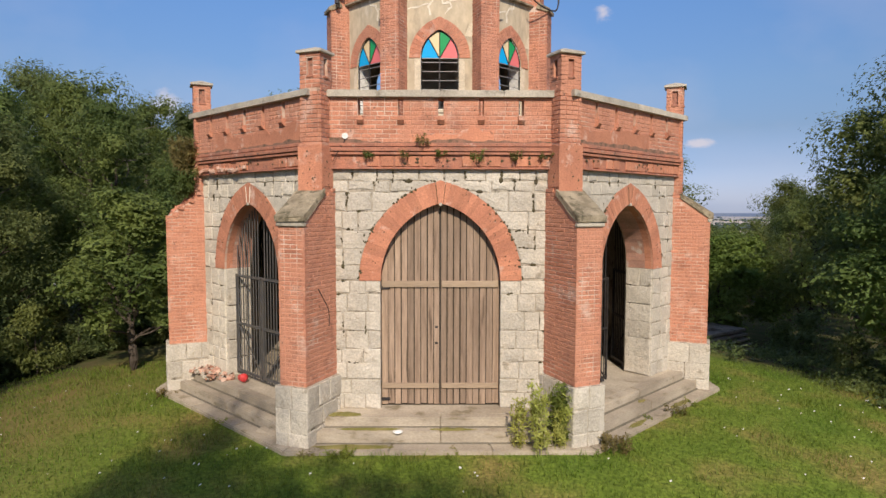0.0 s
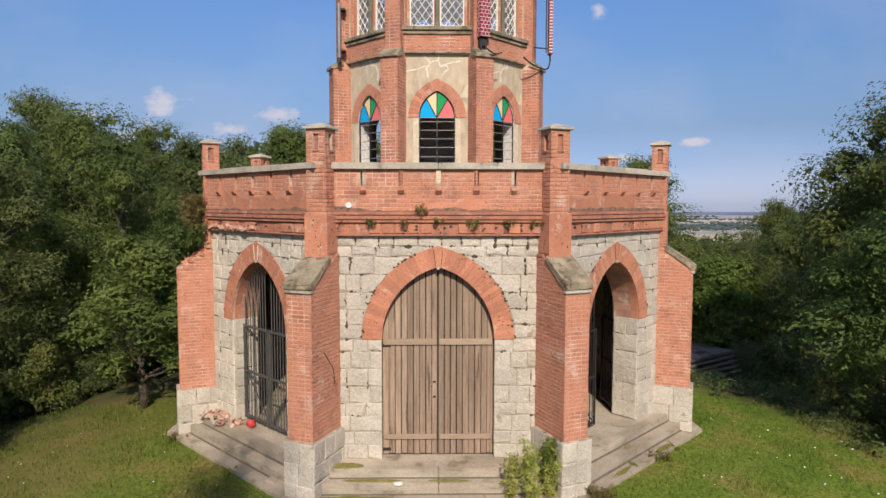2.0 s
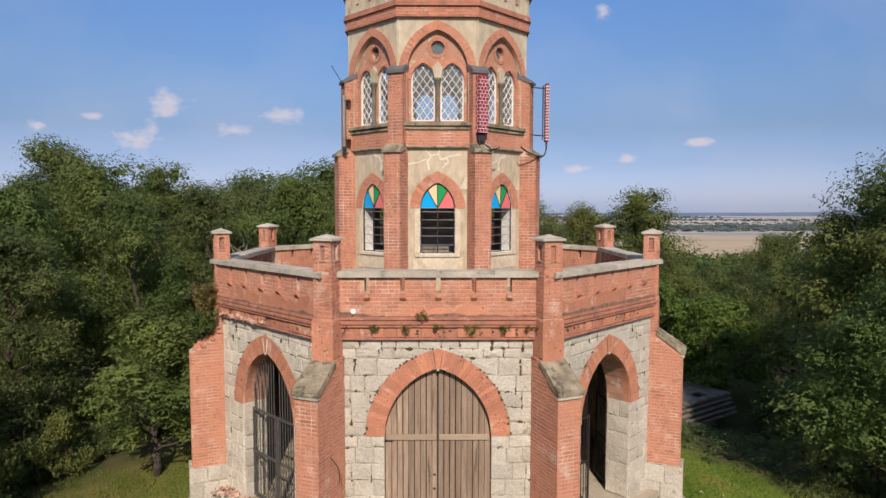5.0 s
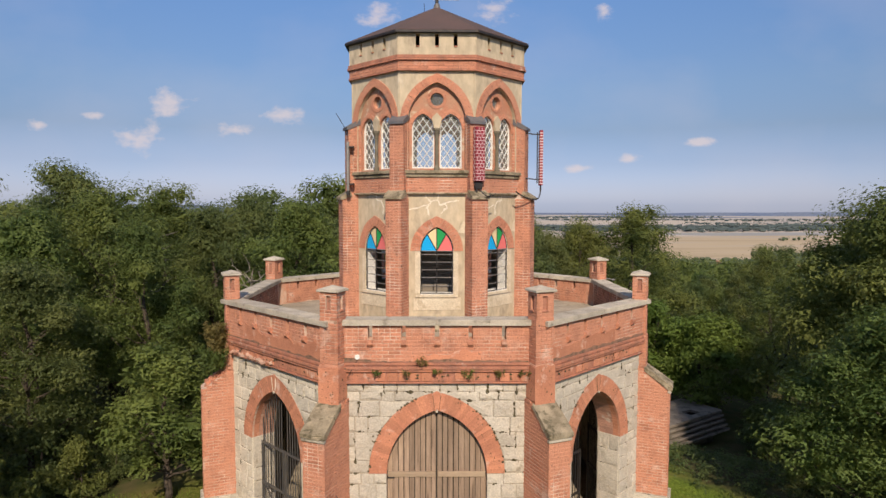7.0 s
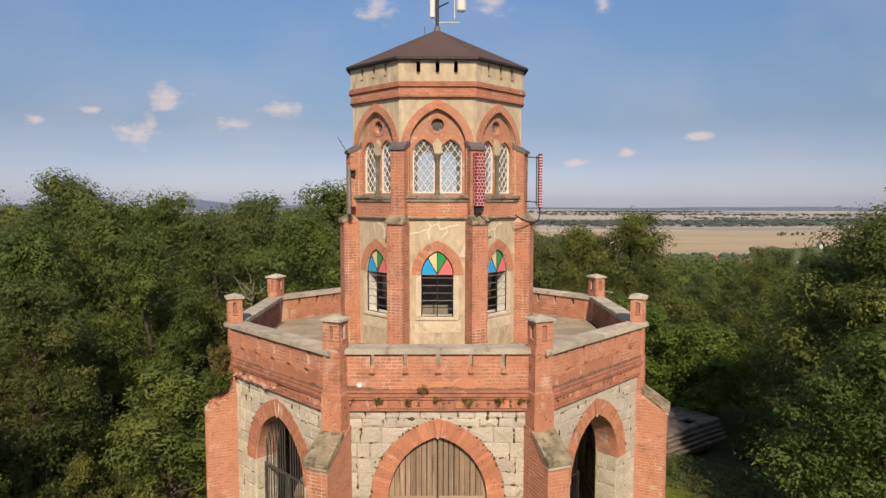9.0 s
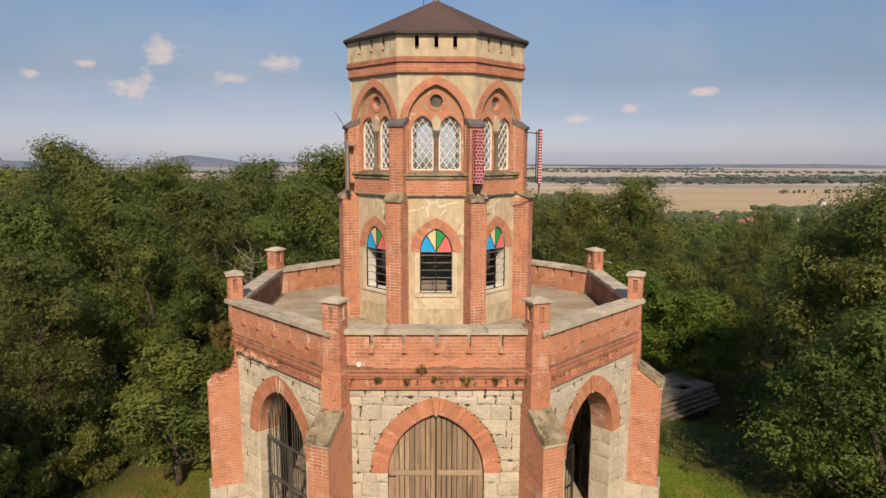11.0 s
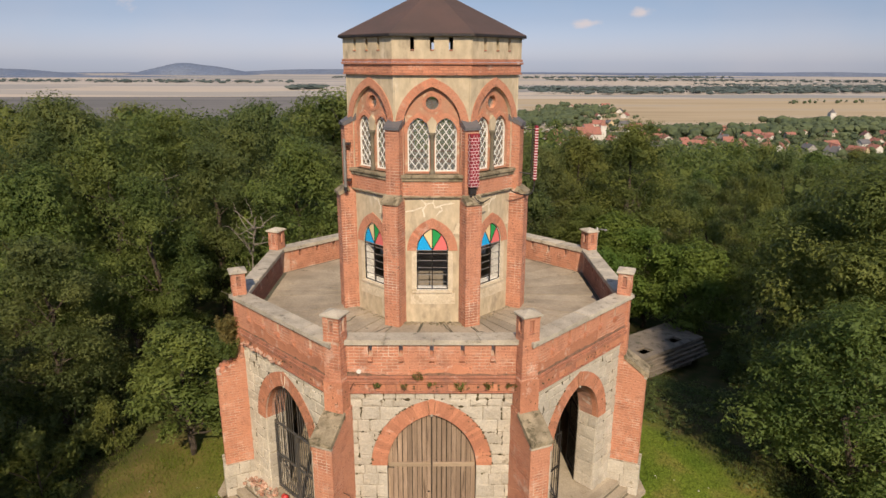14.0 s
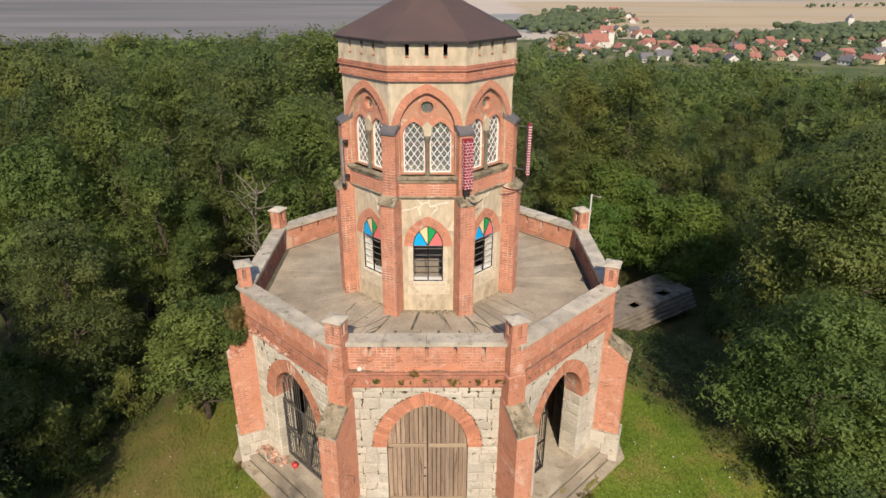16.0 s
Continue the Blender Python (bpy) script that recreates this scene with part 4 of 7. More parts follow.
# ---- terrace deck ----
deck = part("deck", octagon(bmesh.new(), 5.2, 5.2, 5.468), TERRACE_JOINT, tower, "terrace deck of cracked stone slabs")
lay = random.Random(17)
for k in range(8):
    m = turn(45 * k)
    cuts_r = [2.0, 3.45, 5.02] if k == 0 else [2.0, 5.02]
    for r0, r1 in zip(cuts_r, cuts_r[1:]):
        n = {2.0: 3, 3.45: 5}[r0] if k == 0 else (7 if k in (1, 2, 6, 7) else 4)
        e = [(0.0, 0.0)] + sorted(((i + lay.uniform(-.2, .2)) / n, (i + lay.uniform(-.2, .2)) / n) for i in range(1, n)) + [(1.0, 1.0)]
        g = 0.045 if k == 0 else 0.03 if k in (1, 7) else 0.018
        for (f0, h0), (f1, h1) in zip(e, e[1:]):
            o, q = r1 * T22, r0 * T22
            # each slab has a few nicks along its edges
            j = [lay.uniform(0.1, 1.0) * g for _ in range(4)]
            corner = [(-o + 2 * o * f0 + j[0], -r1 + j[0] * 0.6), (-o + 2 * o * f1 - j[1], -r1 + j[1] * 0.6), (-q + 2 * q * h1 - j[2], -r0 - j[2] * 0.6), (-q + 2 * q * h0 + j[3], -r0 - j[3] * 0.6)]
            pts = []
            for p, w_ in zip(corner, corner[1:] + corner[:1]):
                for f in (0.0, 0.3, 0.65):
                    t_ = lay.uniform(-.3, .3) * g if f else 0.0
                    pts.append((p[0] + (w_[0] - p[0]) * f + t_, p[1] + (w_[1] - p[1]) * f + t_))
            dz = lay.uniform(-.006, .005)
            bm = bmesh.new()
            lo, hi = [[bm.verts.new(m @ Vector((x, y, z))) for x, y in pts] for z in (5.44, DECK + dz)]
            bm.faces.new(hi)
            for a_ in range(12):
                b_ = (a_ + 1) % 12
                bm.faces.new((lo[a_], lo[b_], hi[b_], hi[a_]))
            bmesh.ops.triangulate(bm, faces=[f for f in bm.faces if len(f.verts) > 4])
            part("slab", bm, TERRACE, deck)
# cracks filled with dark moss wander over the slabs
for k, u, r, way, n in ((7, 1.1, 2.6, -70, 9), (7, 1.4, 3.3, -60, 8), (1, -1.1, 2.6, 250, 9), (1, -0.9, 3.6, 262, 8), (0, -1.3, 3.2, 200, 8), (0, 1.3, 3.0, -20, 8), (1, 0.4, 2.8, 275, 9), (7, -0.2, 2.9, -80, 9), (0, 0.3, 2.5, -95, 6)):
    u_, v_ = u, -r
    left, right = [], []
    for step in range(n):
        way += lay.uniform(-28, 28)
        w_ = lay.uniform(0.006, 0.016) * (1 - step / n) + 0.003
        nu, nv = -math.sin(radians(way)) * w_, math.cos(radians(way)) * w_
        left.append((u_ + nu, v_ + nv))
        right.append((u_ - nu, v_ - nv))
        u_, v_ = u_ + 0.16 * math.cos(radians(way)), v_ + 0.16 * math.sin(radians(way))
        if not 2.45 < -v_ < 4.9:
            break
    if len(left) < 3:
        continue
    bm = bmesh.new()
    ring = [bm.verts.new(turn(45 * k) @ Vector((x, y, DECK + 0.009))) for x, y in right + left[::-1]]
    bmesh.ops.triangulate(bm, faces=[bm.faces.new(ring)])
    bmesh.ops.solidify(bm, geom=bm.faces[:], thickness=0.012)
    part("crack", bm, TERRACE_JOINT, deck, "dark mossy crack")

# crumbs of mortar along the foot of the tower
bm = bmesh.new()
for _ in range(260):
    k = rng.choice((0, 0, 0, 1, 7))
    e = bmesh.ops.create_icosphere(bm, subdivisions=1, radius=rng.uniform(0.012, 0.04))
    o = turn(45 * k) @ Vector((rng.uniform(-1.0, 1.0), -2.37 - abs(rng.gauss(0, 0.09)), DECK + 0.005))
    for v in e["verts"]:
        v.co = o + Vector((v.co.x * rng.uniform(0.8, 1.6), v.co.y * rng.uniform(0.8, 1.4), v.co.z * 0.7))
part("crumbled_mortar", bm, CAPSTONE, deck, "pale crumbled mortar along the wall foot", "stuff")

# ---- the upper octagon ----
T1 = 2.33


def circle(cx, cz, r, n=16):
    return [(cx + r * math.cos(2 * math.pi * i / n), cz + r * math.sin(2 * math.pi * i / n)) for i in range(n)]


def stained_window(m, y):
    """A pointed window: coloured fan above, iron grid with dusty panes below."""
    half, b, sp, rise = 0.425, 6.45, 7.57, 0.62
    bm = bmesh.new()
    prism(bm, pointed(half, b, sp, rise), [pointed(half - 0.022, b + 0.022, sp, rise - 0.02)], y - 0.015, y + 0.02, m)
    w = part("window", bm, IRON, tower, "pointed window with a coloured glass fan over an iron grid")
    part("mullion", box(bmesh.new(), (-0.014, y - 0.015, b), (0.014, y + 0.015, sp), m), IRON, w)
    for z in (6.66, 6.88, 7.08, 7.28, 7.48, sp):
        part("crossbar", box(bmesh.new(), (-half, y - 0.012, z - 0.008), (half, y + 0.004, z + 0.006), m), GREY, w)
    side = [(arch_half(sp + rise * f, half, sp, rise), sp + rise * f) for f in (0, 0.2, 0.4, 0.57, 0.72, 0.87)]
    arc = side + [(0, sp + rise)] + [(-u, z) for u, z in side[::-1]]
    q = [0, 4, 6, 8, 12]
    for u, z in ((-side[4][0], side[4][1]), side[4], (0, sp + rise - 0.01)):
        part("lead", rod(bmesh.new(), m @ Vector((u, y, z)), m @ Vector((0, y, sp)), 0.012), IRON, w)
    for (i0, i1), mt in zip(zip(q, q[1:]), (PINK, GREEN, CREAM, BLUE)):
        bm = bmesh.new()
        prism(bm, [(0, sp)] + arc[i0:i1 + 1], [], y + 0.004, y + 0.012, m)
        part("coloured_pane", bm, mt, w)
    return w


def lancet_lattice(m, cx, y, parent):
    half, b, sp, rise = 0.285, 9.70, 10.70, 0.40
    out = pointed(half, b, sp, rise)
    bm = bmesh.new()
    inn = pointed(half - 0.03, b + 0.03, sp, rise - 0.03)
    prism(bm, [(cx + u, z) for u, z in out], [[(cx + u, z) for u, z in inn]], y - 0.02, y + 0.02, m)
    f = part("window_frame", bm, WHITE, parent, "white diamond lattice window")
    bm = bmesh.new()
    sl, pitch = 1.38, 0.185

    def inside(u, z):
        return abs(u) < arch_half(z, half, sp, rise) and z > b
    for s in (-1, 1):
        for i in range(-6, 16):
            pts = []
            z0 = b + i * pitch * sl
            for e in range(61):
                u = -half + 2 * half * e / 60
                z = z0 + s * (u) * sl + (0.0)
                if inside(u, z):
                    pts.append((u, z))
            if len(pts) > 2:
                p, q = pts[0], pts[-1]
                rod(bm, m @ Vector((cx + p[0], y + 0.004 * s, p[1])), m @ Vector((cx + q[0], y + 0.004 * s, q[1])), 0.0115, None, 4)
    part("lattice", bm, WHITE, f)
    bm = bmesh.new()
    prism(bm, [(cx + u * 0.97, z) for u, z in out], [], y + 0.012, y + 0.016, m)
    g = part("pane", bm, GLASS, f)
    g.visible_shadow = False


def tower_side(k):
    m = turn(45 * k)
    seen = k in (0, 1, 7)
    hw = T1 * T22 + 0.02
    # lower storey
    bm = bmesh.new()
    prism(bm, rect(-hw, hw, 5.3, 9.05), [pointed(0.43, 6.43, 7.57, 0.62)], -T1, -T1 + 0.34, m)
    w = part("plaster_wall", bm, PLASTER, tower, "cream plaster wall with pale repair streaks")
    if seen:
        ar = part("window_arch", box(bmesh.new(), (-0.02, -T1 - 0.005, 8.2), (0.02, -T1 + 0.02, 8.4), m), MORTAR, tower, "brick arch round a pointed window")
        voussoirs(ar, m, 0.432, 7.57, 0.625, 0.25, -T1 - 0.018, 0.1, BRICK, 10)
        part("window_sill", box(bmesh.new(), (-0.55, -T1 - 0.05, 6.36), (0.55, -T1 + 0.3, 6.435), m, 0.01), PATCH, w, "pale plastered sill")
        bm = bmesh.new()
        prism(bm, [(-0.60, 6.02), (0.62, 6.04), (0.62, 6.36), (-0.60, 6.355)], [], -T1 - 0.012, -T1 + 0.05, m)
        part("repair_patch", bm, PATCH, w)
        # pale filler over branching cracks
        wander = random.Random(20 + k)
        cracks = [[(-0.22, 8.50), (-0.25, 8.69), (-0.15, 8.85), (0.03, 8.89), (0.05, 9.03)], [(0.03, 8.89), (0.07, 8.76), (0.22, 8.79), (0.25, 8.69), (0.11, 8.53)],
                  [(-0.70, 8.64), (-0.45, 8.70), (-0.25, 8.76)], [(0.21, 8.82), (0.38, 8.85), (0.57, 8.87)], [(-0.15, 8.85), (-0.26, 8.93), (-0.30, 9.03)]]
        if k:
            cracks = [[(u * (1 if k == 1 else -1) + 0.1, z) for u, z in c] for c in (cracks[0], cracks[2])]
        for c in cracks:
            bm = bmesh.new()
            fine = []
            for (ua, za), (ub, zb) in zip(c, c[1:]):
                for f in (0.0, 0.33, 0.66):
                    fine.append((ua + (ub - ua) * f + wander.uniform(-.012, .012), za + (zb - za) * f + wander.uniform(-.012, .012), wander.uniform(0.010, 0.027)))
            fine.append((*c[-1], 0.008))
            left, right = [], []
            for e, (ua, za, da) in enumerate(fine):
                (pa, qa, _), (pb, qb, _) = fine[max(0, e - 1)], fine[min(len(fine) - 1, e + 1)]
                ln = math.hypot(pb - pa, qb - qa) or 1
                nu, nz = -(qb - qa) / ln, (pb - pa) / ln
                left.append((ua + nu * da, za + nz * da))
                right.append((ua - nu * da, za - nz * da))
            prism(bm, right + left[::-1], [], -T1 - 0.004 - wander.uniform(0, .003), -T1 + 0.01, m)
            part("filler_streak", bm, FILLER, w)
        bm = bmesh.new()
        prism(bm, [(0.55, 8.05), (0.78, 8.02), (0.80, 8.42), (0.66, 8.3)], [], -T1 - 0.006, -T1 + 0.01, m)
        part("repair_patch", bm, PATCH, w)
        bm = bmesh.new()
        prism(bm, pointed(0.434, 6.437, 7.57, 0.625), [pointed(0.412, 6.46, 7.57, 0.60)], -T1 + 0.02, -T1 + 0.335, m)
        part("window_reveal", bm, WHITEWASH, w, "whitewashed window reveal")
        for s in (-1, 1):
            u0, u1 = sorted((s * 0.435, s * 0.56))
            part("window_border", box(bmesh.new(), (u0, -T1 - 0.008, 6.44), (u1, -T1 + 0.02, 7.56), m, 0.003), PATCH, w, "pale plaster border beside the window")
        stained_window(m, -T1 + 0.035)
    # brick band and sill between the storeys
    bm = bmesh.new()
    box(bm, (-hw, -T1 - 0.055, 9.05), (hw, -T1 + 0.3, 9.47), m)
    bd = part("brick_band", bm, MORTAR, tower, "red brick band under the upper windows")
    if seen:
        brick_skin(bd, m, -hw, hw, 9.09, 9.46, -T1 - 0.067)
    bm = bmesh.new()
    box(bm, (-hw - 0.02, -T1 - 0.10, 9.035), (hw + 0.02, -T1 + 0.2, 9.075), m, 0.006)
    box(bm, (-hw - 0.02, -T1 - 0.10, 9.47), (hw + 0.02, -T1 + 0.3, 9.54), m, 0.006)
    box(bm, (-hw - 0.03, -T1 - 0.145, 9.555), (hw + 0.03, -T1 + 0.3, 9.645), m, 0.012)
    part("sill_course", bm, CAPSTONE, tower, "weathered moulded sill course")
    # upper storey
    bm = bmesh.new()
    prism(bm, rect(-hw, hw, 9.6, 12.2), [pointed(0.74, 9.645, 10.85, 1.02)], -T1, -T1 + 0.34, m)
    part("plaster_wall", bm, PLASTER, tower, "cream plaster wall stained below the cornice")
    bm = bmesh.new()
    lanc = pointed(0.285, 9.70, 10.70, 0.40)
    prism(bm, pointed(0.745, 9.65, 10.85, 1.02), [[(u - 0.355, z) for u, z in lanc], [(u + 0.355, z) for u, z in lanc], circle(0, 11.46, 0.165)], -T1 + 0.10, -T1 + 0.24, m)
    ty = part("tracery", bm, TRACERY, tower, "reddish tracery panel with twin lancets and a round eye")
    if seen:
        a_ = part("window_arch", box(bmesh.new(), (-0.03, -T1 - 0.01, 11.9), (0.03, -T1 + 0.02, 12.0), m), MORTAR, tower, "tall pointed brick arch round twin lancets")
        voussoirs(a_, m, 0.745, 10.85, 1.02, 0.20, -T1 - 0.03, 0.14, BRICK, 13)
        for s in (-1, 1):
            bm = bmesh.new()
            u0, u1 = sorted((s * 0.745, s * 0.925))
            box(bm, (u0, -T1 - 0.02, 9.645), (u1, -T1 + 0.1, 10.85), m)
            jb = part("window_jamb", bm, MORTAR, tower, "brick jamb")
            brick_skin(jb, m, u0, u1, 9.65, 10.85, -T1 - 0.03)
            for c in (-0.355, 0.355):
                if (c > 0) == (s > 0):
                    voussoirs(ty, m @ Matrix.Translation((c, 0, 0)), 0.29, 10.70, 0.40, 0.10, -T1 + 0.075, 0.05, BRICK, 4)
        # ring of bricks round the eye
        for i in range(14):
            a0, a1 = 2 * math.pi * i / 14 + .03, 2 * math.pi * (i + 1) / 14 - .03
            bm = bmesh.new()
            prism(bm, [(r * math.cos(t), 11.46 + r * math.sin(t)) for r, t in ((0.17, a0), (0.25, a0), (0.25, a1), (0.17, a1))], [], -T1 + 0.085, -T1 + 0.13, m)
            part("ring_brick", bm, BRICK, ty)
        bm = bmesh.new()
        prism(bm, circle(0, 11.46, 0.168), [], -T1 + 0.19, -T1 + 0.195, m)
        pn = part("round_pane", bm, GLASS, ty)
        pn.visible_shadow = False
        # column between the lancets
        bm = bmesh.new()
        for r0, r1, z0, z1 in ((0.075, 0.075, 9.645, 9.70), (0.075, 0.05, 9.70, 9.78), (0.05, 0.048, 9.78, 10.52), (0.06, 0.06, 10.52, 10.55), (0.05, 0.085, 10.55, 10.66), (0.095, 0.095, 10.66, 10.72)):
            rod(bm, m @ Vector((0, -T1 + 0.05, z0)), m @ Vector((0, -T1 + 0.05, z1)), r0, r1, 12)
        part("column", bm, COLUMN, ty, "dark stone colonnette")
        bm = bmesh.new()
        prism(bm, [(-0.075, 10.72), (0.075, 10.72), (0.13, 10.98), (0, 11.12), (-0.13, 10.98)], [], -T1 + 0.03, -T1 + 0.12, m)
        part("impost", bm, PLASTER, ty, "cream impost block above the colonnette")
        for c in (-0.355, 0.355):
            lancet_lattice(m, c, -T1 + 0.17, ty)
    # cornice and blind battlement
    bm = bmesh.new()
    for z0, z1, o in ((12.15, 12.19, 0.09), (12.19, 12.41, 0.065), (12.41, 12.46, 0.12), (12.47, 12.54, 0.10)):
        ring_prism(bm, T1 + o, T1 - 0.25, z0, z1, k, 0.0)
    co = part("cornice", bm, MOULDING, tower, "red moulded brick cornice")
    if seen:
        brick_skin(co, m, -hw, hw, 12.195, 12.405, -T1 - 0.075)
    bm = bmesh.new()
    slots = (-0.49, 0.0, 0.47)
    pw = (T1 + 0.06) * T22 + 0.01
    prism(bm, rect(-pw, pw, 12.52, 13.09), [rect(u - 0.05, u + 0.05, 12.76, 13.06) for u in slots], -T1 - 0.06, -T1 + 0.2, m)
    bt = part("battlement", bm, PLASTER, tower, "cream plaster battlement with dark slots")
    for u in slots:
        part("slot_sill", box(bmesh.new(), (u - 0.045, -T1 - 0.085, 12.735), (u + 0.045, -T1 + 0.02, 12.765), m, 0.004), MOULDING, bt)
    # roof sheet
    bm = bmesh.new()
    e, t = 2.50, 0.04
    o = e * T22
    v = [bm.verts.new(m @ Vector(p)) for p in ((-o, -e, 13.11), (o, -e, 13.11), (0, 0, 14.40), (-o, -e, 13.11 + t), (o, -e, 13.11 + t), (0, 0, 14.40 + t))]
    for g in ((0, 2, 1), (3, 4, 5), (0, 1, 4, 3), (1, 2, 5, 4), (2, 0, 3, 5)):
        bm.faces.new([v[i] for i in g])
    part("roof", bm, FELT, tower, "brown felted pyramid roof")
    part("eave", box(bmesh.new(), (-o, -e - 0.012, 13.075), (o, -e + 0.12, 13.135), m, 0.006), IRON, tower, "dark metal eave strip")
    # corner buttress
    v = turn(22.5 + 45 * k)
    bm = bmesh.new()
    side_prism(bm, [(-2.87, 5.45), (-2.87, 8.93), (-2.7, 9.06), (-2.2, 9.06), (-2.2, 5.45)], -0.218, 0.218, v)
    side_prism(bm, [(-2.68, 9.0), (-2.68, 10.83), (-2.3, 11.0), (-2.3, 9.0)], -0.193, 0.193, v)
    cb = part("corner_buttress", bm, MORTAR, tower, "slender red brick corner buttress")
    jo = Joined()
    for w_, r_, z0, z1 in ((0.23, 2.882, 5.5, 8.93), (0.205, 2.692, 9.06, 10.82)):
        brick_skin(cb, v, -w_, w_, z0, z1, -r_, (), jo)
        for s in (-1, 1):
            brick_skin(cb, v @ Matrix.Translation((s * w_, -(r_ + 2.3) / 2, 0)) @ turn(90 * s), -(r_ - 2.3) / 2, (r_ - 2.3) / 2, z0, z1, 0.0, (), jo)
    jo.make("brickwork", BRICKS, cb)
    bm = bmesh.new()
    side_prism(bm, [(-2.93, 8.90), (-2.93, 8.97), (-2.66, 9.14), (-2.6, 9.0), (-2.86, 8.90)], -0.25, 0.25, v)
    part("cap", bm, CAPSTONE, cb, "weathered sloping stone")
    bm = bmesh.new()
    side_prism(bm, [(-2.735, 10.80), (-2.735, 10.87), (-2.35, 11.12), (-2.35, 10.95), (-2.68, 10.80)], -0.22, 0.22, v)
    part("cap", bm, SLATE, cb, "dark lead-covered cap")


for k in range(8):
    tower_side(k)
# solid newel, added so no sky shows through from the rear windows
part("newel_wall", octagon(bmesh.new(), 0.95, 5.4, 9.16), CORE, tower, "dark-toned plastered newel of the stair, added to block the view through")
part("inner_floor", octagon(bmesh.new(), 2.2, 9.15, 9.3), STEP, tower)
part("inner_ceiling", octagon(bmesh.new(), 2.2, 12.2, 12.3), WHITEWASH, tower, "whitewashed ceiling of the lookout room")


# ---- the land ----
def land(x, y):
    """Height of the ground: a knoll, a long wooded slope, then the plain."""
    d = math.hypot(x, y)
    s = max(0.0, d - 7.0)
    if s < 12:
        z = 0.10 - 0.05 * s - 0.0135 * s * s
    else:
        z = 0.10 - 0.6 - 1.944 - 0.075 * (s - 12)
    if s > 120:
        z -= 0.13 * (s - 120)
    z -= 1.35 * math.exp(-((x - 11.0) ** 2 + (y - 9.5) ** 2) / 22.0)      # a hollow round the old platform
    z = max(z, -65.0)
    if d > 9:
        z += 0.25 * min(1, (d - 9) / 20) * noise.noise(Vector((x * 0.06, y * 0.06, 0.3)))
    return z


def field_material():
    m = bpy.data.materials.new("land")
    m.use_nodes = True
    n, l = m.node_tree.nodes, m.node_tree.links
    p = n["Principled BSDF"]
    p.inputs["Roughness"].default_value = 0.95
    p.inputs["Specular IOR Level"].default_value = 0.1
    geo = n.new("ShaderNodeNewGeometry")

    def noisy(s, detail=4):
        t = n.new("ShaderNodeTexNoise")
        t.inputs["Scale"].default_value, t.inputs["Detail"].default_value = s, detail
        l.new(geo.outputs["Position"], t.inputs["Vector"])
        return t.outputs[0]

    def ramp(sock, stops):
        r = n.new("ShaderNodeValToRGB")
        while len(r.color_ramp.elements) < len(stops):
            r.color_ramp.elements.new(0.5)
        for e, (pos, c) in zip(r.color_ramp.elements, stops):
            e.position, e.color = pos, rgb(c)
        l.new(sock, r.inputs[0])
        return r.outputs[0]

    def blend(fac, a, b, kind="MIX"):
        x = n.new("ShaderNodeMix")
        x.data_type, x.blend_type = "RGBA", kind
        if isinstance(fac, float):
            x.inputs[0].default_value = fac
        else:
            l.new(fac, x.inputs[0])
        l.new(a, x.inputs[6])
        l.new(b, x.inputs[7])
        return x.outputs[2]
    lawn = blend(1.0, ramp(noisy(0.55, 5), ((0.3, (0.10, 0.16, 0.024)), (0.5, (0.14, 0.198, 0.031)), (0.68, (0.235, 0.20, 0.065)))), ramp(noisy(14, 5), ((0.3, (0.55, 0.55, 0.55)), (0.7, (1.35, 1.3, 1.2)))), "MULTIPLY")
    litter = ramp(noisy(1.5, 4), ((0.35, (0.055, 0.07, 0.022)), (0.65, (0.10, 0.085, 0.04))))
    # strip fields of the plain
    mp = n.new("ShaderNodeMapping")
    mp.inputs["Scale"].default_value = (0.0009, 0.0058, 0)
    mp.inputs["Rotation"].default_value = (0, 0, 0.25)
    l.new(geo.outputs["Position"], mp.inputs[0])
    vo = n.new("ShaderNodeTexVoronoi")
    vo.inputs["Scale"].default_value = 1.0
    l.new(mp.outputs[0], vo.inputs["Vector"])
    sp = n.new("ShaderNodeSeparateColor")
    l.new(vo.outputs["Color"], sp.inputs[0])
    # tones paled and greyed towards blue, haze put into the field colours
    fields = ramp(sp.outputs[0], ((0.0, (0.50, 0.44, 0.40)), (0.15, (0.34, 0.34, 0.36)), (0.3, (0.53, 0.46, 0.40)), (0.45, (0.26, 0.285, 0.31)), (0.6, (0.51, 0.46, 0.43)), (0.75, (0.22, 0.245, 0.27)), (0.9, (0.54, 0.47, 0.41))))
    fields = blend(0.18, fields, ramp(noisy(0.012, 5), ((0.3, (0.34, 0.27, 0.16)), (0.7, (0.48, 0.38, 0.24)))))
    axes = n.new("ShaderNodeSeparateXYZ")
    l.new(geo.outputs["Position"], axes.inputs[0])

    def band(sock, a, b, soft):
        """1 between a and b, falling off over soft."""
        lo, hi, both = n.new("ShaderNodeMapRange"), n.new("ShaderNodeMapRange"), n.new("ShaderNodeMath")
        lo.inputs[1].default_value, lo.inputs[2].default_value = a, a + soft
        hi.inputs[1].default_value, hi.inputs[2].default_value, hi.inputs[3].default_value, hi.inputs[4].default_value = b - soft, b, 1.0, 0.0
        both.operation = "MULTIPLY"
        for i_, r_ in enumerate((lo, hi)):
            l.new(sock, r_.inputs[0])
            l.new(r_.outputs[0], both.inputs[i_])
        return both.outputs[0]

    def both_of(a, b):
        x = n.new("ShaderNodeMath")
        x.operation = "MULTIPLY"
        l.new(a, x.inputs[0])
        l.new(b, x.inputs[1])
        return x.outputs[0]

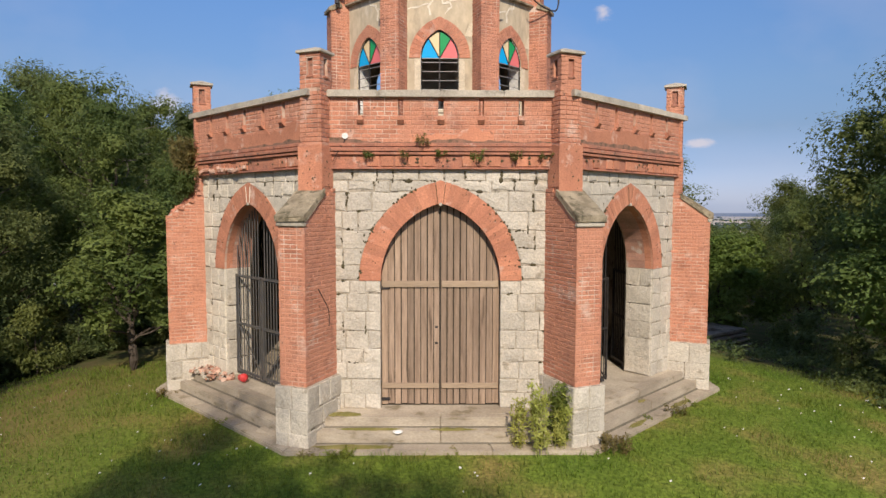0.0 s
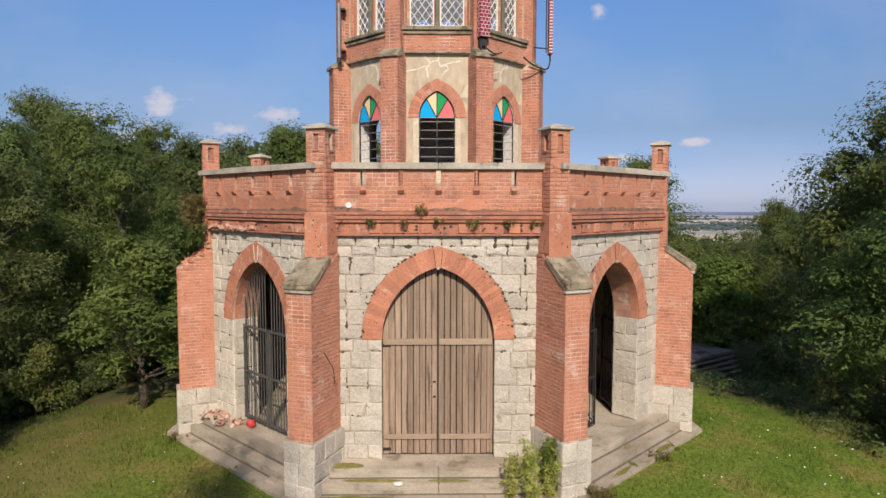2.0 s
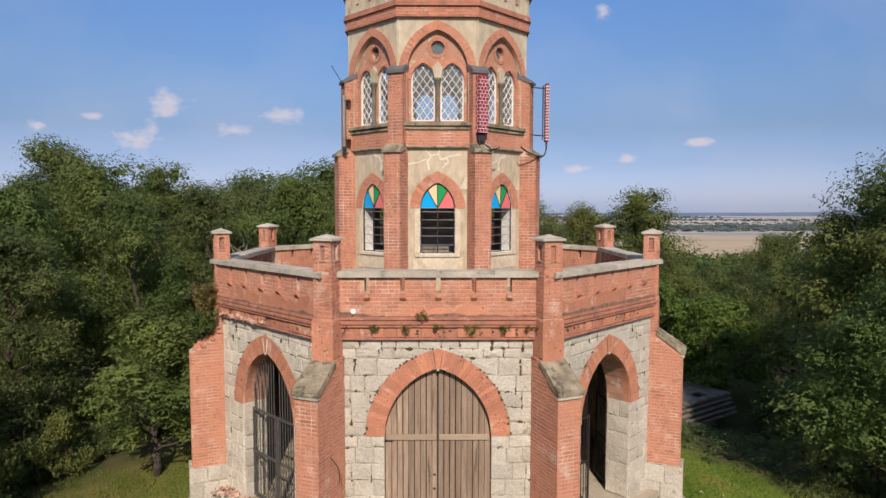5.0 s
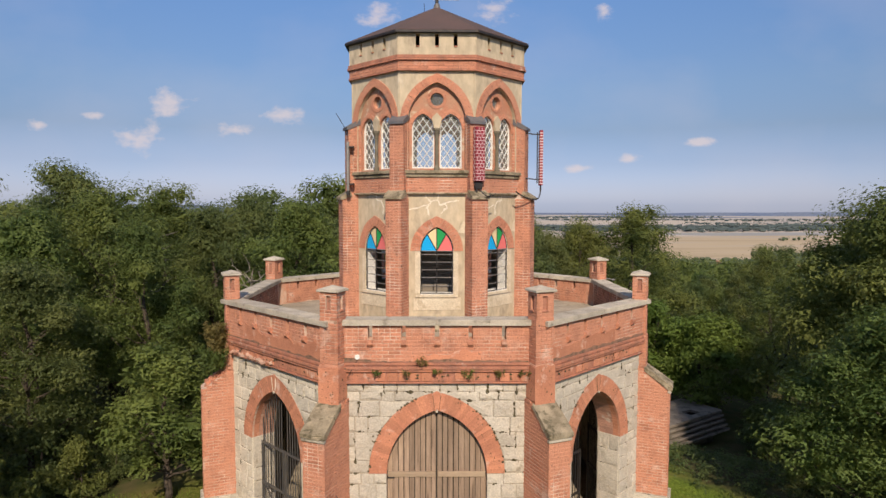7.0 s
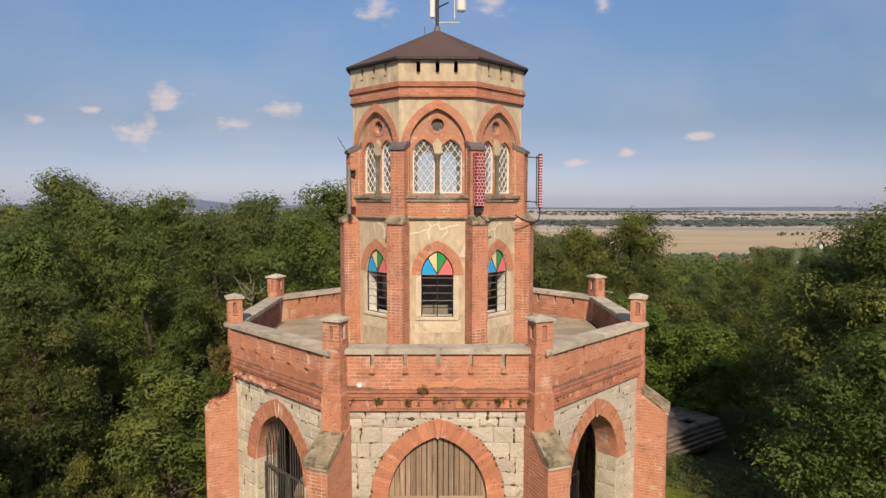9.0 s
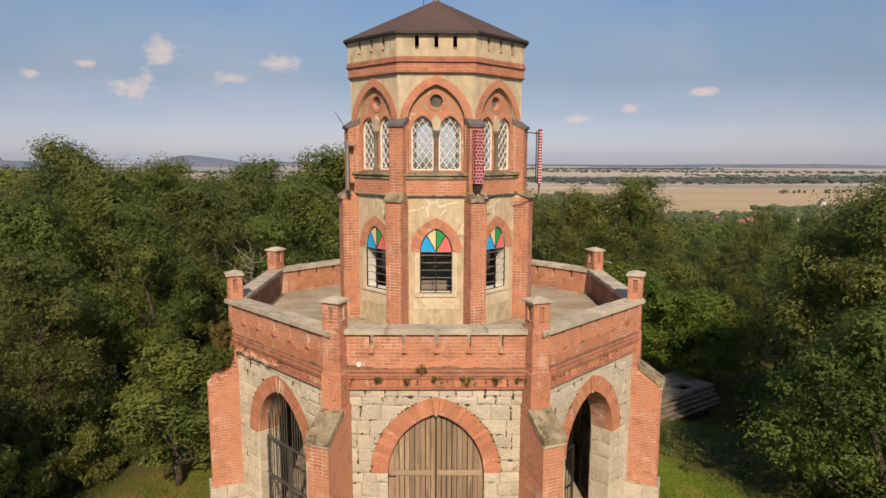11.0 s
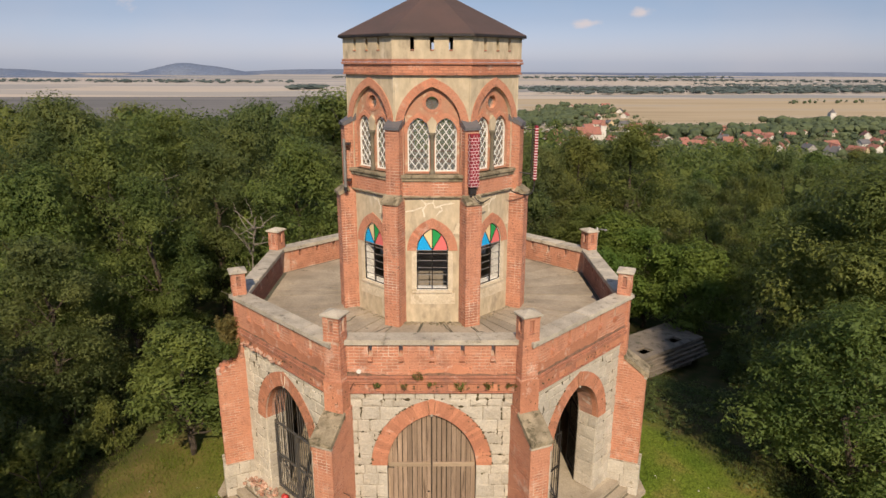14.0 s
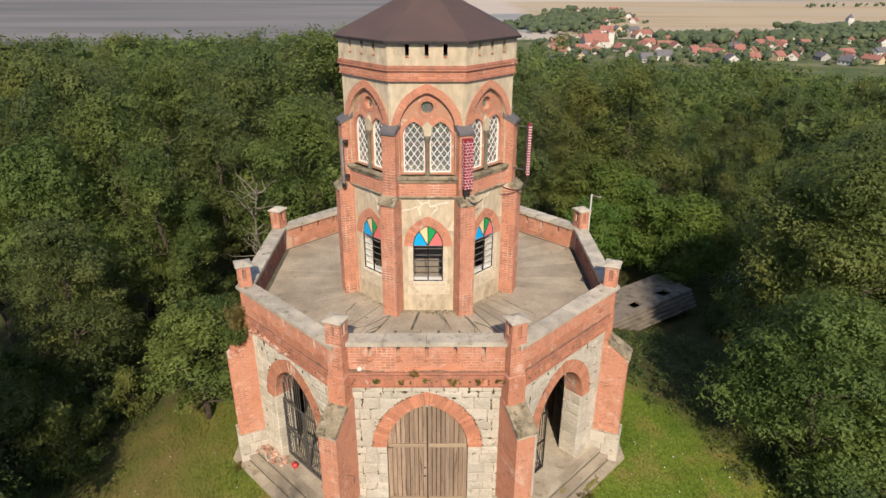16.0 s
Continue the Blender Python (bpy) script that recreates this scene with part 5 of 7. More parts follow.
    # long drilled rows run across the great fields
    rows_mp = n.new("ShaderNodeMapping")
    rows_mp.inputs["Scale"].default_value = (0.0016, 0.011, 0)
    rows_mp.inputs["Rotation"].default_value = (0, 0, 0.10)
    l.new(geo.outputs["Position"], rows_mp.inputs[0])
    rows_no = n.new("ShaderNodeTexNoise")
    rows_no.inputs["Scale"].default_value, rows_no.inputs["Detail"].default_value = 1.0, 4
    l.new(rows_mp.outputs[0], rows_no.inputs["Vector"])
    stubble = ramp(rows_no.outputs[0], ((0.32, (0.36, 0.285, 0.185)), (0.5, (0.47, 0.37, 0.25)), (0.66, (0.42, 0.355, 0.275))))
    plough = ramp(rows_no.outputs[0], ((0.35, (0.145, 0.145, 0.145)), (0.65, (0.225, 0.21, 0.205))))
    # the border of the great fields leans a little
    lean = n.new("ShaderNodeMath")
    lean.operation = "MULTIPLY_ADD"
    l.new(axes.outputs[0], lean.inputs[0])
    lean.inputs[1].default_value = -0.10
    l.new(axes.outputs[1], lean.inputs[2])
    fields = blend(both_of(band(lean.outputs[0], 720, 1430, 12), band(axes.outputs[0], 130, 9000, 30)), fields, stubble)
    fields = blend(both_of(band(lean.outputs[0], 600, 1560, 12), band(axes.outputs[0], -9000, 60, 30)), fields, plough)
    gardens = ramp(noisy(0.03, 5), ((0.35, (0.075, 0.105, 0.045)), (0.55, (0.13, 0.145, 0.07)), (0.7, (0.24, 0.20, 0.13))))
    fields = blend(both_of(band(lean.outputs[0], 200, 722, 10), band(axes.outputs[0], 40, 9000, 30)), fields, gardens)
    length = n.new("ShaderNodeVectorMath")
    length.operation = "LENGTH"
    l.new(geo.outputs["Position"], length.inputs[0])
    shift = n.new("ShaderNodeVectorMath")
    shift.operation = "DISTANCE"
    shift.inputs[1].default_value = (0, -6.5, 0)
    l.new(geo.outputs["Position"], shift.inputs[0])
    wob = n.new("ShaderNodeMath")
    wob.operation = "MULTIPLY_ADD"
    l.new(noisy(0.6, 3), wob.inputs[0])
    wob.inputs[1].default_value = 4.0
    l.new(shift.outputs["Value"], wob.inputs[2])
    edge = n.new("ShaderNodeMapRange")
    edge.inputs[1].default_value, edge.inputs[2].default_value = 12.4, 14.2
    l.new(wob.outputs[0], edge.inputs[0])
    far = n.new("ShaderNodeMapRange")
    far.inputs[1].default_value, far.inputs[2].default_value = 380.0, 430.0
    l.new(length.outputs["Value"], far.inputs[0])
    dry = n.new("ShaderNodeMapRange")
    dry.inputs[1].default_value, dry.inputs[2].default_value, dry.inputs[3].default_value, dry.inputs[4].default_value = -8.6, -5.0, 0.8, 0.0
    l.new(axes.outputs[0], dry.inputs[0])
    lawn = blend(dry.outputs[0], lawn, ramp(noisy(0.9, 5), ((0.35, (0.115, 0.105, 0.035)), (0.65, (0.19, 0.135, 0.058)))))
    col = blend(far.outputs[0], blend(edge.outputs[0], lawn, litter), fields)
    l.new(col, p.inputs["Base Color"])
    bp = n.new("ShaderNodeBump")
    bp.inputs["Strength"].default_value, bp.inputs["Distance"].default_value = 0.6, 0.05
    l.new(noisy(18, 5), bp.inputs["Height"])
    l.new(bp.outputs[0], p.inputs["Normal"])
    return m


LAND = field_material()
verts, faces = [], []
radii = [0] + [6 + i * 0.7 for i in range(20)] + [20 * 1.12 ** i for i in range(1, 49)] + [4950]
spokes = 96
for r in radii:
    for i in range(spokes):
        a = 2 * math.pi * i / spokes
        x, y = r * math.cos(a), r * math.sin(a)
        verts.append((x, y, land(x, y)))
for j in range(len(radii) - 1):
    for i in range(spokes):
        q = (j * spokes + i, j * spokes + (i + 1) % spokes, (j + 1) * spokes + (i + 1) % spokes, (j + 1) * spokes + i)
        faces.append(q)
me = bpy.data.meshes.new("ground")
me.from_pydata(verts, [], faces)
me.validate()
me.materials.append(LAND)
for f in me.polygons:
    f.use_smooth = True
ground = tagged(new("ground", me), "grassy knoll falling to woods and a wide farmed plain", "ground", kind="structure")


# ---- trees ----
def leaves(gen, centers, radii_, count, size, up=0.25, flat=0.75, slim=0.30, spray=4, shell=(0.60, 1.05), loose=0.85):
    """Corner points of many leaves in small sprays spread over clumps; three corners a leaf."""
    n = max(1, count // spray)
    idx = gen.integers(0, len(centers), n)
    c, r = centers[idx], radii_[idx]
    d = gen.normal(size=(n, 3))
    d[:, 2] += up
    d /= np.linalg.norm(d, axis=1, keepdims=True)
    p = c + d * (r * gen.uniform(*shell, n))[:, None] * np.array([1, 1, flat])
    axis = d * 0.95 + gen.normal(size=(n, 3)) * 0.22 + np.array([0, -0.05, 0.40])
    axis /= np.linalg.norm(axis, axis=1, keepdims=True)
    p, axis = np.repeat(p, spray, 0), np.repeat(axis, spray, 0)
    m = len(p)
    t = np.cross(axis, gen.normal(size=(m, 3)))
    t /= np.linalg.norm(t, axis=1, keepdims=True)
    nrm = axis + t * 0.30 + gen.normal(size=(m, 3)) * 0.18
    nrm /= np.linalg.norm(nrm, axis=1, keepdims=True)
    b = np.cross(nrm, t)
    s = size * gen.uniform(0.65, 1.35, m)[:, None]
    p = p + gen.normal(size=(m, 3)) * size * loose
    droop = np.array([0, 0, -0.15]) * s
    return np.stack([p - t * s * 0.5 + b * s * slim, p - t * s * 0.5 - b * s * slim, p + t * s * 0.6 + droop], 1).reshape(-1, 3)


def unit_ball():
    bm = bmesh.new()
    bmesh.ops.create_icosphere(bm, subdivisions=2, radius=1.0)
    v = np.array([tuple(x.co) for x in bm.verts])
    f = np.array([[x.index for x in q.verts] for q in bm.faces])
    bm.free()
    return v, f


BALL_V, BALL_F = unit_ball()


def boughs(gen, centers, radii_, flat=0.75, scale=0.80, wide=1.0):
    """Corner points of uneven dense masses of foliage inside the clumps."""
    out = []
    for c, r in zip(centers, radii_):
        k = gen.normal(size=(3, 3)) * 1.8
        bump = 1 + 0.16 * np.sin(BALL_V @ k + gen.uniform(0, 6, 3)).sum(1) + gen.uniform(-0.12, 0.12, len(BALL_V))
        v = BALL_V * (bump * r * scale)[:, None] * np.array([wide, 1, flat]) + c
        out.append(v[BALL_F].reshape(-1, 3))
    return np.concatenate(out)


def leaf_mesh(name, co, material, corners=3):
    """A mesh of loose faces, corners points each."""
    n = len(co)
    me = bpy.data.meshes.new(name)
    me.vertices.add(n)
    me.vertices.foreach_set("co", co.astype(np.float32).ravel())
    me.loops.add(n)
    me.loops.foreach_set("vertex_index", np.arange(n, dtype=np.int32))
    me.polygons.add(n // corners)
    me.polygons.foreach_set("loop_start", np.arange(0, n, corners, dtype=np.int32))
    me.update(calc_edges=True)
    me.materials.append(material)
    return me


def limb(bm, a, b, r0, r1, gen, bend=0.12, n=7, seg=4):
    a, b = Vector(a), Vector(b)
    ln = (b - a).length
    pts = [a.lerp(b, i / seg) + (Vector(gen.normal(size=3)) * ln * bend * 0.35 if 0 < i < seg else Vector((0, 0, 0))) for i in range(seg + 1)]
    rings = []
    for i, p in enumerate(pts):
        q = ((pts[min(seg, i + 1)] - pts[max(0, i - 1)])).to_track_quat("Z", "Y")
        r = r0 + (r1 - r0) * i / seg
        rings.append([bm.verts.new(p + q @ Vector((r * math.cos(2 * math.pi * e / n), r * math.sin(2 * math.pi * e / n), 0))) for e in range(n)])
    for x, y in zip(rings, rings[1:]):
        for e in range(n):
            bm.faces.new((x[e], x[(e + 1) % n], y[(e + 1) % n], y[e]))


def d_all(gen, n):
    """n points on an uneven ball."""
    d = gen.normal(size=(n, 3))
    d /= np.linalg.norm(d, axis=1, keepdims=True)
    k = gen.uniform(-3, 3, size=(3, 3))
    return d * (0.80 + 0.30 * np.sin(d @ k * 2.2).mean(1) + gen.uniform(-0.12, 0.08, n))[:, None]


def make_tree(label, height, crown, low, count, size, material, seed, clumps=58, category="tree", name="tree", spread=1.0, limbs=18):
    """A trunk with limbs that carry clumps of leaves. crown: its radius; low: where the crown begins."""
    gen = np.random.default_rng(seed)
    t = thing(name, label, category)
    ch = (height - low) / 2
    mid = np.array([0, 0, low + ch])
    d = gen.normal(size=(clumps, 3))
    d /= np.linalg.norm(d, axis=1, keepdims=True)
    rad = gen.uniform(0.25, 1.0, clumps) ** 0.45
    taper = 1 - 0.35 * np.clip(d[:, 2], 0, 1)
    cen = mid + d * rad[:, None] * np.stack([crown * taper * 0.84, crown * taper * 0.84, np.full(clumps, ch * 0.86)], 1)
    cr = gen.uniform(0.19, 0.36, clumps) * crown * spread
    top_n = clumps // 7      # the crown closes in a dome
    f = gen.uniform(0, 6.28, top_n)
    cen[:top_n] = mid + np.stack([np.cos(f) * crown * 0.32 * gen.uniform(0, 1, top_n), np.sin(f) * crown * 0.32 * gen.uniform(0, 1, top_n), ch * gen.uniform(0.55, 0.82, top_n)], 1)
    out = gen.permutation(clumps)[:clumps // 5]
    cr[out] *= 0.7
    bm = bmesh.new()
    top = (gen.uniform(-.3, .3), gen.uniform(-.3, .3), height * 0.86)
    tr = 0.018 * height
    limb(bm, (0, 0, -0.4), top, tr, tr * 0.25, gen, 0.04, 9, 7)
    for i in gen.permutation(clumps)[:limbs]:
        z = max(low * 0.7, cen[i][2] - np.linalg.norm(cen[i][:2]) * 0.8)
        z = min(z, height * 0.8)
        f = z / (height * 0.86)
        limb(bm, (top[0] * f, top[1] * f, z), tuple(cen[i]), tr * 0.38 * (1.1 - f), 0.02, gen, 0.15, 5, 4)
    part("trunk", bm, BARK, t)
    # most leaves sit on the clumps, the rest fill the outline between them
    hull = mid + d_all(gen, 500) * np.array([crown * 0.64, crown * 0.64, ch * 0.72])
    co_ = np.concatenate([leaves(gen, cen, cr, int(count * 0.10), size * 2.1, shell=(0.10, 0.55), loose=0.25), leaves(gen, cen, cr, int(count * 0.86), size), leaves(gen, hull, np.full(500, crown * 0.17), int(count * 0.10), size)])
    ob = new("crown", leaf_mesh("crown", co_, material))
    ob.parent = t
    return t


KINDS = [("tall broadleaf tree with a dense green crown", 12.5, 3.6, 1.6, LEAF), ("round-crowned broadleaf tree in full leaf", 11.5, 4.0, 1.4, LEAF),
         ("dark broadleaf tree with a lobed crown", 13.0, 3.5, 1.8, LEAF_DARK), ("light green broadleaf tree", 11.0, 3.3, 1.2, LEAF_LIGHT), ("dark green tree with a broad crown", 12.0, 4.2, 1.4, LEAF_DARK)]
PROTO = [make_tree(a, h, c, lo, 31000, 0.118, mt, 1 + i, 62) for i, (a, h, c, lo, mt) in enumerate(KINDS)] + [
    make_tree("large leafy tree with branches hanging to the grass", 12.0, 4.9, 0.3, 90000, 0.115, LEAF_LIGHT, 6, 118, spread=0.92),
    make_tree("leafy tree at the edge of the clearing", 9.0, 3.6, 0.2, 46000, 0.11, LEAF_LIGHT, 7, 78, spread=0.95),
    make_tree("slender young tree with a thin bent trunk", 4.8, 1.6, 0.7, 7500, 0.10, LEAF_LIGHT, 8, 30),
    make_tree("low leafy bush at the wood's edge", 3.0, 1.5, 0.0, 3200, 0.12, LEAF, 9, 20, "bush", "bush", limbs=7),
    make_tree("dark leafy bush at the wood's edge", 2.6, 1.6, 0.0, 3200, 0.12, LEAF_DARK, 10, 20, "bush", "bush", limbs=7),
] + [make_tree(a, h, c, lo, 12500, 0.165, mt, 31 + i, 54, limbs=7) for i, (a, h, c, lo, mt) in enumerate(KINDS)] + [
    make_tree("bright green shrub overgrown with climbers", 5.0, 2.0, 0.0, 15000, 0.115, LEAF_VINE, 61, 40, "shrub", "shrub", limbs=9)]
PROTO_H = [k[1] for k in KINDS] + [12.0, 9.0, 4.8, 3.0, 2.6] + [k[1] for k in KINDS] + [5.0]
used = [False] * len(PROTO)
TREES = []


def plant(i, x, y, top, turn_deg, wide=1.0):
    """Stands tree i at (x, y) with its top at the height top."""
    z = land(x, y) - 0.05
    s = (top - z) / PROTO_H[i]
    m = pose(x, y, z, 0, 0, turn_deg) @ Matrix.Diagonal((s * wide, s * wide, s, 1))
    if not used[i]:
        used[i] = True
        PROTO[i].matrix_basis = m
        TREES.append(PROTO[i])
    else:
        c = copy_thing(PROTO[i], pose(0, 0, 0))
        c.matrix_basis = m
        TREES.append(c)


spots = []
# the trees that stand out, then unseen ones added to shade the clearing
KEY = [(2, -18.5, 13.9, 11.6, 1.0), (0, -15.2, 17.0, 10.6, 1.0), (4, -12.5, 22.0, 10.0, 1.0), (1, -21.0, 8.5, 10.8, 1.1),
       (5, 15.8, 1.6, 10.3, 1.08), (6, 12.0, -3.2, 6.6, 1.26), (2, 20.5, 3.0, 9.7, 1.05), (0, 13.4, 24.7, 9.4, 1.25), (1, 10.5, 27.0, 8.2, 1.0), (2, 20.0, 9.5, 9.0, 1.0), (1, 20.0, 5.5, 9.0, 1.0),
       (3, 9.5, 19.5, 4.6, 1.3), (1, 18.5, 14.5, 5.4, 1.2), (0, 20.5, 20.0, 6.4, 1.0), (2, -13.0, 1.5, 7.4, 1.15), (4, -15.2, -3.6, 7.8, 1.1), (2, -19.5, -1.0, 10.6, 1.0),
       (0, -11.6, 6.6, 8.6, 1.0), (3, -16.0, 6.0, 9.2, 1.0), (2, -10.8, 12.5, 9.2, 1.0), (4, -6.5, 17.5, 8.4, 1.0), (2, -3.0, 21.0, 8.4, 1.0), (0, 3.0, 20.5, 7.6, 1.0), (4, 7.0, 23.5, 7.5, 1.0),
       # the last five are out of view, placed for their shadows
       (7, -7.9, -0.5, 4.9, 1.4), (15, 9.2, 15.4, 3.0, 1.1), (15, 12.2, 16.4, 3.9, 1.1), (15, 10.6, 18.2, 4.4, 1.1), (15, 14.4, 15.0, 3.4, 1.3), (4, -12.4, -9.5, 9.8, 0.95), (2, -16.3, -8.5, 12.5, 1.1), (0, -13.6, -12.8, 11.5, 1.0), (0, 0.4, -28.0, 17.0, 0.70), (1, -2.2, -28.5, 18.6, 0.70)]
tr = random.Random(11)
for i, x, y, top, wide in KEY:
    plant(i, x, y, top, tr.uniform(0, 360), wide)
    spots.append((x, y))
tries = 0
while tries < 9000 and len(spots) < 108:
    tries += 1
    y = tr.uniform(-9, 46)
    x = tr.uniform(-1, 1) * (y + 20) * 0.77
    d = math.hypot(x, y)
    if d < 12.5 or math.hypot(x, y + 6.5) < 15 or (4 < x < 17 and 4 < y < 21):
        continue
    if min(math.hypot(x - a, y - b) for a, b in spots) < 4.3:
        continue
    spots.append((x, y))
    top = tr.uniform(7.4, 10.4) - 0.045 * max(0, d - 22) - (2.6 if x > 6 and y > 12 else 0)
    if x < 0:
        top += 1.1
    if 0.33 < x / (y + 19) < 0.51 and y > 8:
        top = min(top, 3.3 - 0.03 * max(0, d - 28))
    plant(tr.choice((0, 1, 2, 3, 4, 4, 2)) + (10 if d > 20.5 else 0), x, y, top, tr.uniform(0, 360), tr.uniform(0.95, 1.15))
# bushes along the edge of the clearing and under the nearest trees
bushes = [(12.4, -0.6), (13.2, 3.2), (15.4, 9.6), (15.9, 11.8), (8.2, 13.4), (7.0, 12.0), (9.9, 16.4), (-10.4, 3.4), (-9.0, 6.8), (-10.8, 0.2), (-11.6, -2.6), (-8.6, 9.6), (-5.5, 12.5), (0.5, 14.0), (5.0, 14.5)]
tries = 0
while len(bushes) < 60 and tries < 4000:
    tries += 1
    a, q = tr.uniform(0, 360), tr.uniform(11.5, 20)
    x, y = q * math.cos(radians(a)), -6.5 + q * math.sin(radians(a))
    if y < -7 or math.hypot(x, y) < 10 or (4 < x < 16.3 and 4 < y < 16) or (0 < x < 12 and y > -3) or min(math.hypot(x - p, y - w) for p, w in bushes) < 1.6:
        continue
    bushes.append((x, y))
for x, y in ((-9.4, 3.4), (-10.5, 1.8), (-11.3, 0.4), (-12.0, -1.0), (-12.6, -2.6), (-8.7, 4.8), (-13.4, -0.2)):
    plant(9, x, y, land(x, y) + tr.uniform(0.9, 1.5), tr.uniform(0, 360), tr.uniform(1.1, 1.5))
for x, y in bushes:
    plant(tr.choice((8, 9)), x, y, land(x, y) + tr.uniform(1.2, 2.8), tr.uniform(0, 360), tr.uniform(0.9, 1.3))

# the rest of the wood on the slope, too many trees to count
gen = np.random.default_rng(5)
cen, rad = [], []
tries = 0
far_spots = 0
while far_spots < 700 and tries < 20000:
    tries += 1
    y = tr.uniform(20, 210)
    x = tr.uniform(-1, 1) * (y + 22) * 0.80
    d = math.hypot(x, y)
    if d < 46 or d > 215 or (y < 46 and abs(x) < (y + 20) * 0.8 and d < 46):
        continue
    far_spots += 1
    h = tr.uniform(10, 13.5) - (1.8 if x > 0 else 0) - (3.4 if x / (y + 19) > 0.19 else 0)
    z = land(x, y)
    for _ in range(9):
        a, q = tr.uniform(0, 6.28), tr.uniform(0, 2.6)
        cen.append((x + q * math.cos(a), y + q * math.sin(a), z + h * tr.uniform(0.55, 0.92)))
        rad.append(tr.uniform(1.1, 2.0))
co = np.concatenate([leaves(gen, np.array(cen), np.array(rad), 20000, 1.0, 0.5, shell=(0.1, 0.5), loose=0.25), leaves(gen, np.array(cen), np.array(rad), 190000, 0.48, 0.5)])
wood = new("woodland", leaf_mesh("woodland", co, LEAF))
tagged(wood, "dense green woodland covering the slope", "woodland", kind="stuff")

# nettles and brambles on the shady edge of the clearing
gen = np.random.default_rng(77)
cen = []
while len(cen) < 1500:
    x, y = tr.uniform(-17, 17), tr.uniform(-5, 17)
    d, u, v = math.hypot(x, y + 6.5), 0, 0
    u, v = (x - 10.75) * 0.819 + (y - 11.45) * 0.574, -(x - 10.75) * 0.574 + (y - 11.45) * 0.819
    if d < (10.9 + 0.5 * math.sin(x * 3) if x > 0 else 13.2) or d > 19 or math.hypot(x, y) < 7.8 or (-3.9 < u < 3.2 and -2.1 < v < 1.0):
        continue
    cen.append((x, y, land(x, y) + tr.uniform(-0.05, 0.16)))
co = leaves(gen, np.array(cen), gen.uniform(0.18, 0.42, len(cen)), 42000, 0.10, 0.8)
# the dark leaf tone carries this edge's shade in the colour
tagged(new("undergrowth", leaf_mesh("undergrowth", co, LEAF_DARK)), "shady green nettles and brambles under the trees", "undergrowth", kind="stuff")


# ---- the plain: village, hedges, far hills ----
ROOFS = [surface("roof_tile_red", (0.35, 0.15, 0.115), (0.29, 0.125, 0.10), 0.9, 0.3, 2, 0.2), surface("roof_tile_brown", (0.36, 0.17, 0.12), (0.28, 0.13, 0.10), 0.9, 0.3, 2, 0.2), surface("roof_slate", (0.16, 0.15, 0.16), (0.12, 0.12, 0.13), 0.9, 0.3, 2, 0.2)]
WALLS = [surface("house_white", (0.66, 0.63, 0.58), (0.54, 0.51, 0.46), 0.9, 0.3, 2, 0.2), surface("house_cream", (0.58, 0.47, 0.30), (0.50, 0.40, 0.26), 0.9, 0.3, 2, 0.2), surface("house_grey", (0.40, 0.38, 0.36), (0.34, 0.32, 0.30), 0.9, 0.3, 2, 0.2)]
OPENING = plain("house_window", (0.05, 0.055, 0.06), 0.2)


def house(x, y, turn_deg, w, ln, h, rise, wall, roof, label="", category="house"):
    t = thing("house", label, category, "village houses", at=(x, y, land(x, y) - 0.3), turn=turn_deg)
    bm = bmesh.new()
    side_prism(bm, [(-w / 2, 0), (-w / 2, h), (0, h + rise - 0.2), (w / 2, h), (w / 2, 0)], -ln / 2, ln / 2)
    part("wall", bm, wall, t)
    bm = bmesh.new()
    o, th = 0.6, 0.3
    sl = rise / (w / 2)
    side_prism(bm, [(-w / 2 - o, h - o * sl), (0, h + rise), (w / 2 + o, h - o * sl), (w / 2 + o, h - o * sl + th), (0, h + rise + th), (-w / 2 - o, h - o * sl + th)], -ln / 2 - 0.5, ln / 2 + 0.5)
    part("roof", bm, roof, t)
    part("chimney", box(bmesh.new(), (ln * 0.15, 0.4, h), (ln * 0.15 + 0.9, 1.3, h + rise + 1.0)), ROOFS[1], t)
    for s in (-1, 1):
        for i in range(3):
            u = -ln / 2 + ln * (i + 0.6) / 3.2
            part("window", box(bmesh.new(), (u, s * w / 2 - 0.05, h * 0.35), (u + 1.3, s * w / 2 + 0.05, h * 0.35 + 1.6)), OPENING, t)
    return t


vr = random.Random(3)
placed = []
while len(placed) < 84:
    y = vr.choice((vr.uniform(540, 760), vr.uniform(560, 700), vr.uniform(740, 1250)))
    x = y * vr.uniform(0.17, 0.74)
    if y > 760 and x / y > 0.30:
        continue
    if min([math.hypot(x - a, y - b) for a, b in placed] or [99]) < 17:
        continue
    placed.append((x, y))
    wi = vr.choice((0, 0, 0, 1, 2))
    ri = vr.choice((0, 0, 0, 0, 1, 2))
    house(x, y, vr.choice((0, 20, 90, 110, 65)) + vr.uniform(-8, 8), vr.uniform(7.5, 9.5), vr.uniform(9, 17), vr.uniform(3, 5), vr.uniform(3, 4.2), WALLS[wi], ROOFS[ri],
          ("white", "cream", "grey")[wi] + " rendered village house with a " + ("red tiled", "brown tiled", "dark slate")[ri] + " gable roof")
church = house(156, 648, 8, 12, 24, 8, 6.5, WALLS[0], ROOFS[0], "long pale village church with a red tiled roof", "church")
part("tower", box(bmesh.new(), (12.5, -3, 0), (18.5, 3, 16)), WALLS[0], church)
bm = bmesh.new()
rod(bm, (15.5, 0, 16), (15.5, 0, 22), 4.0, 0.1, 8)
part("spire", bm, ROOFS[1], church)
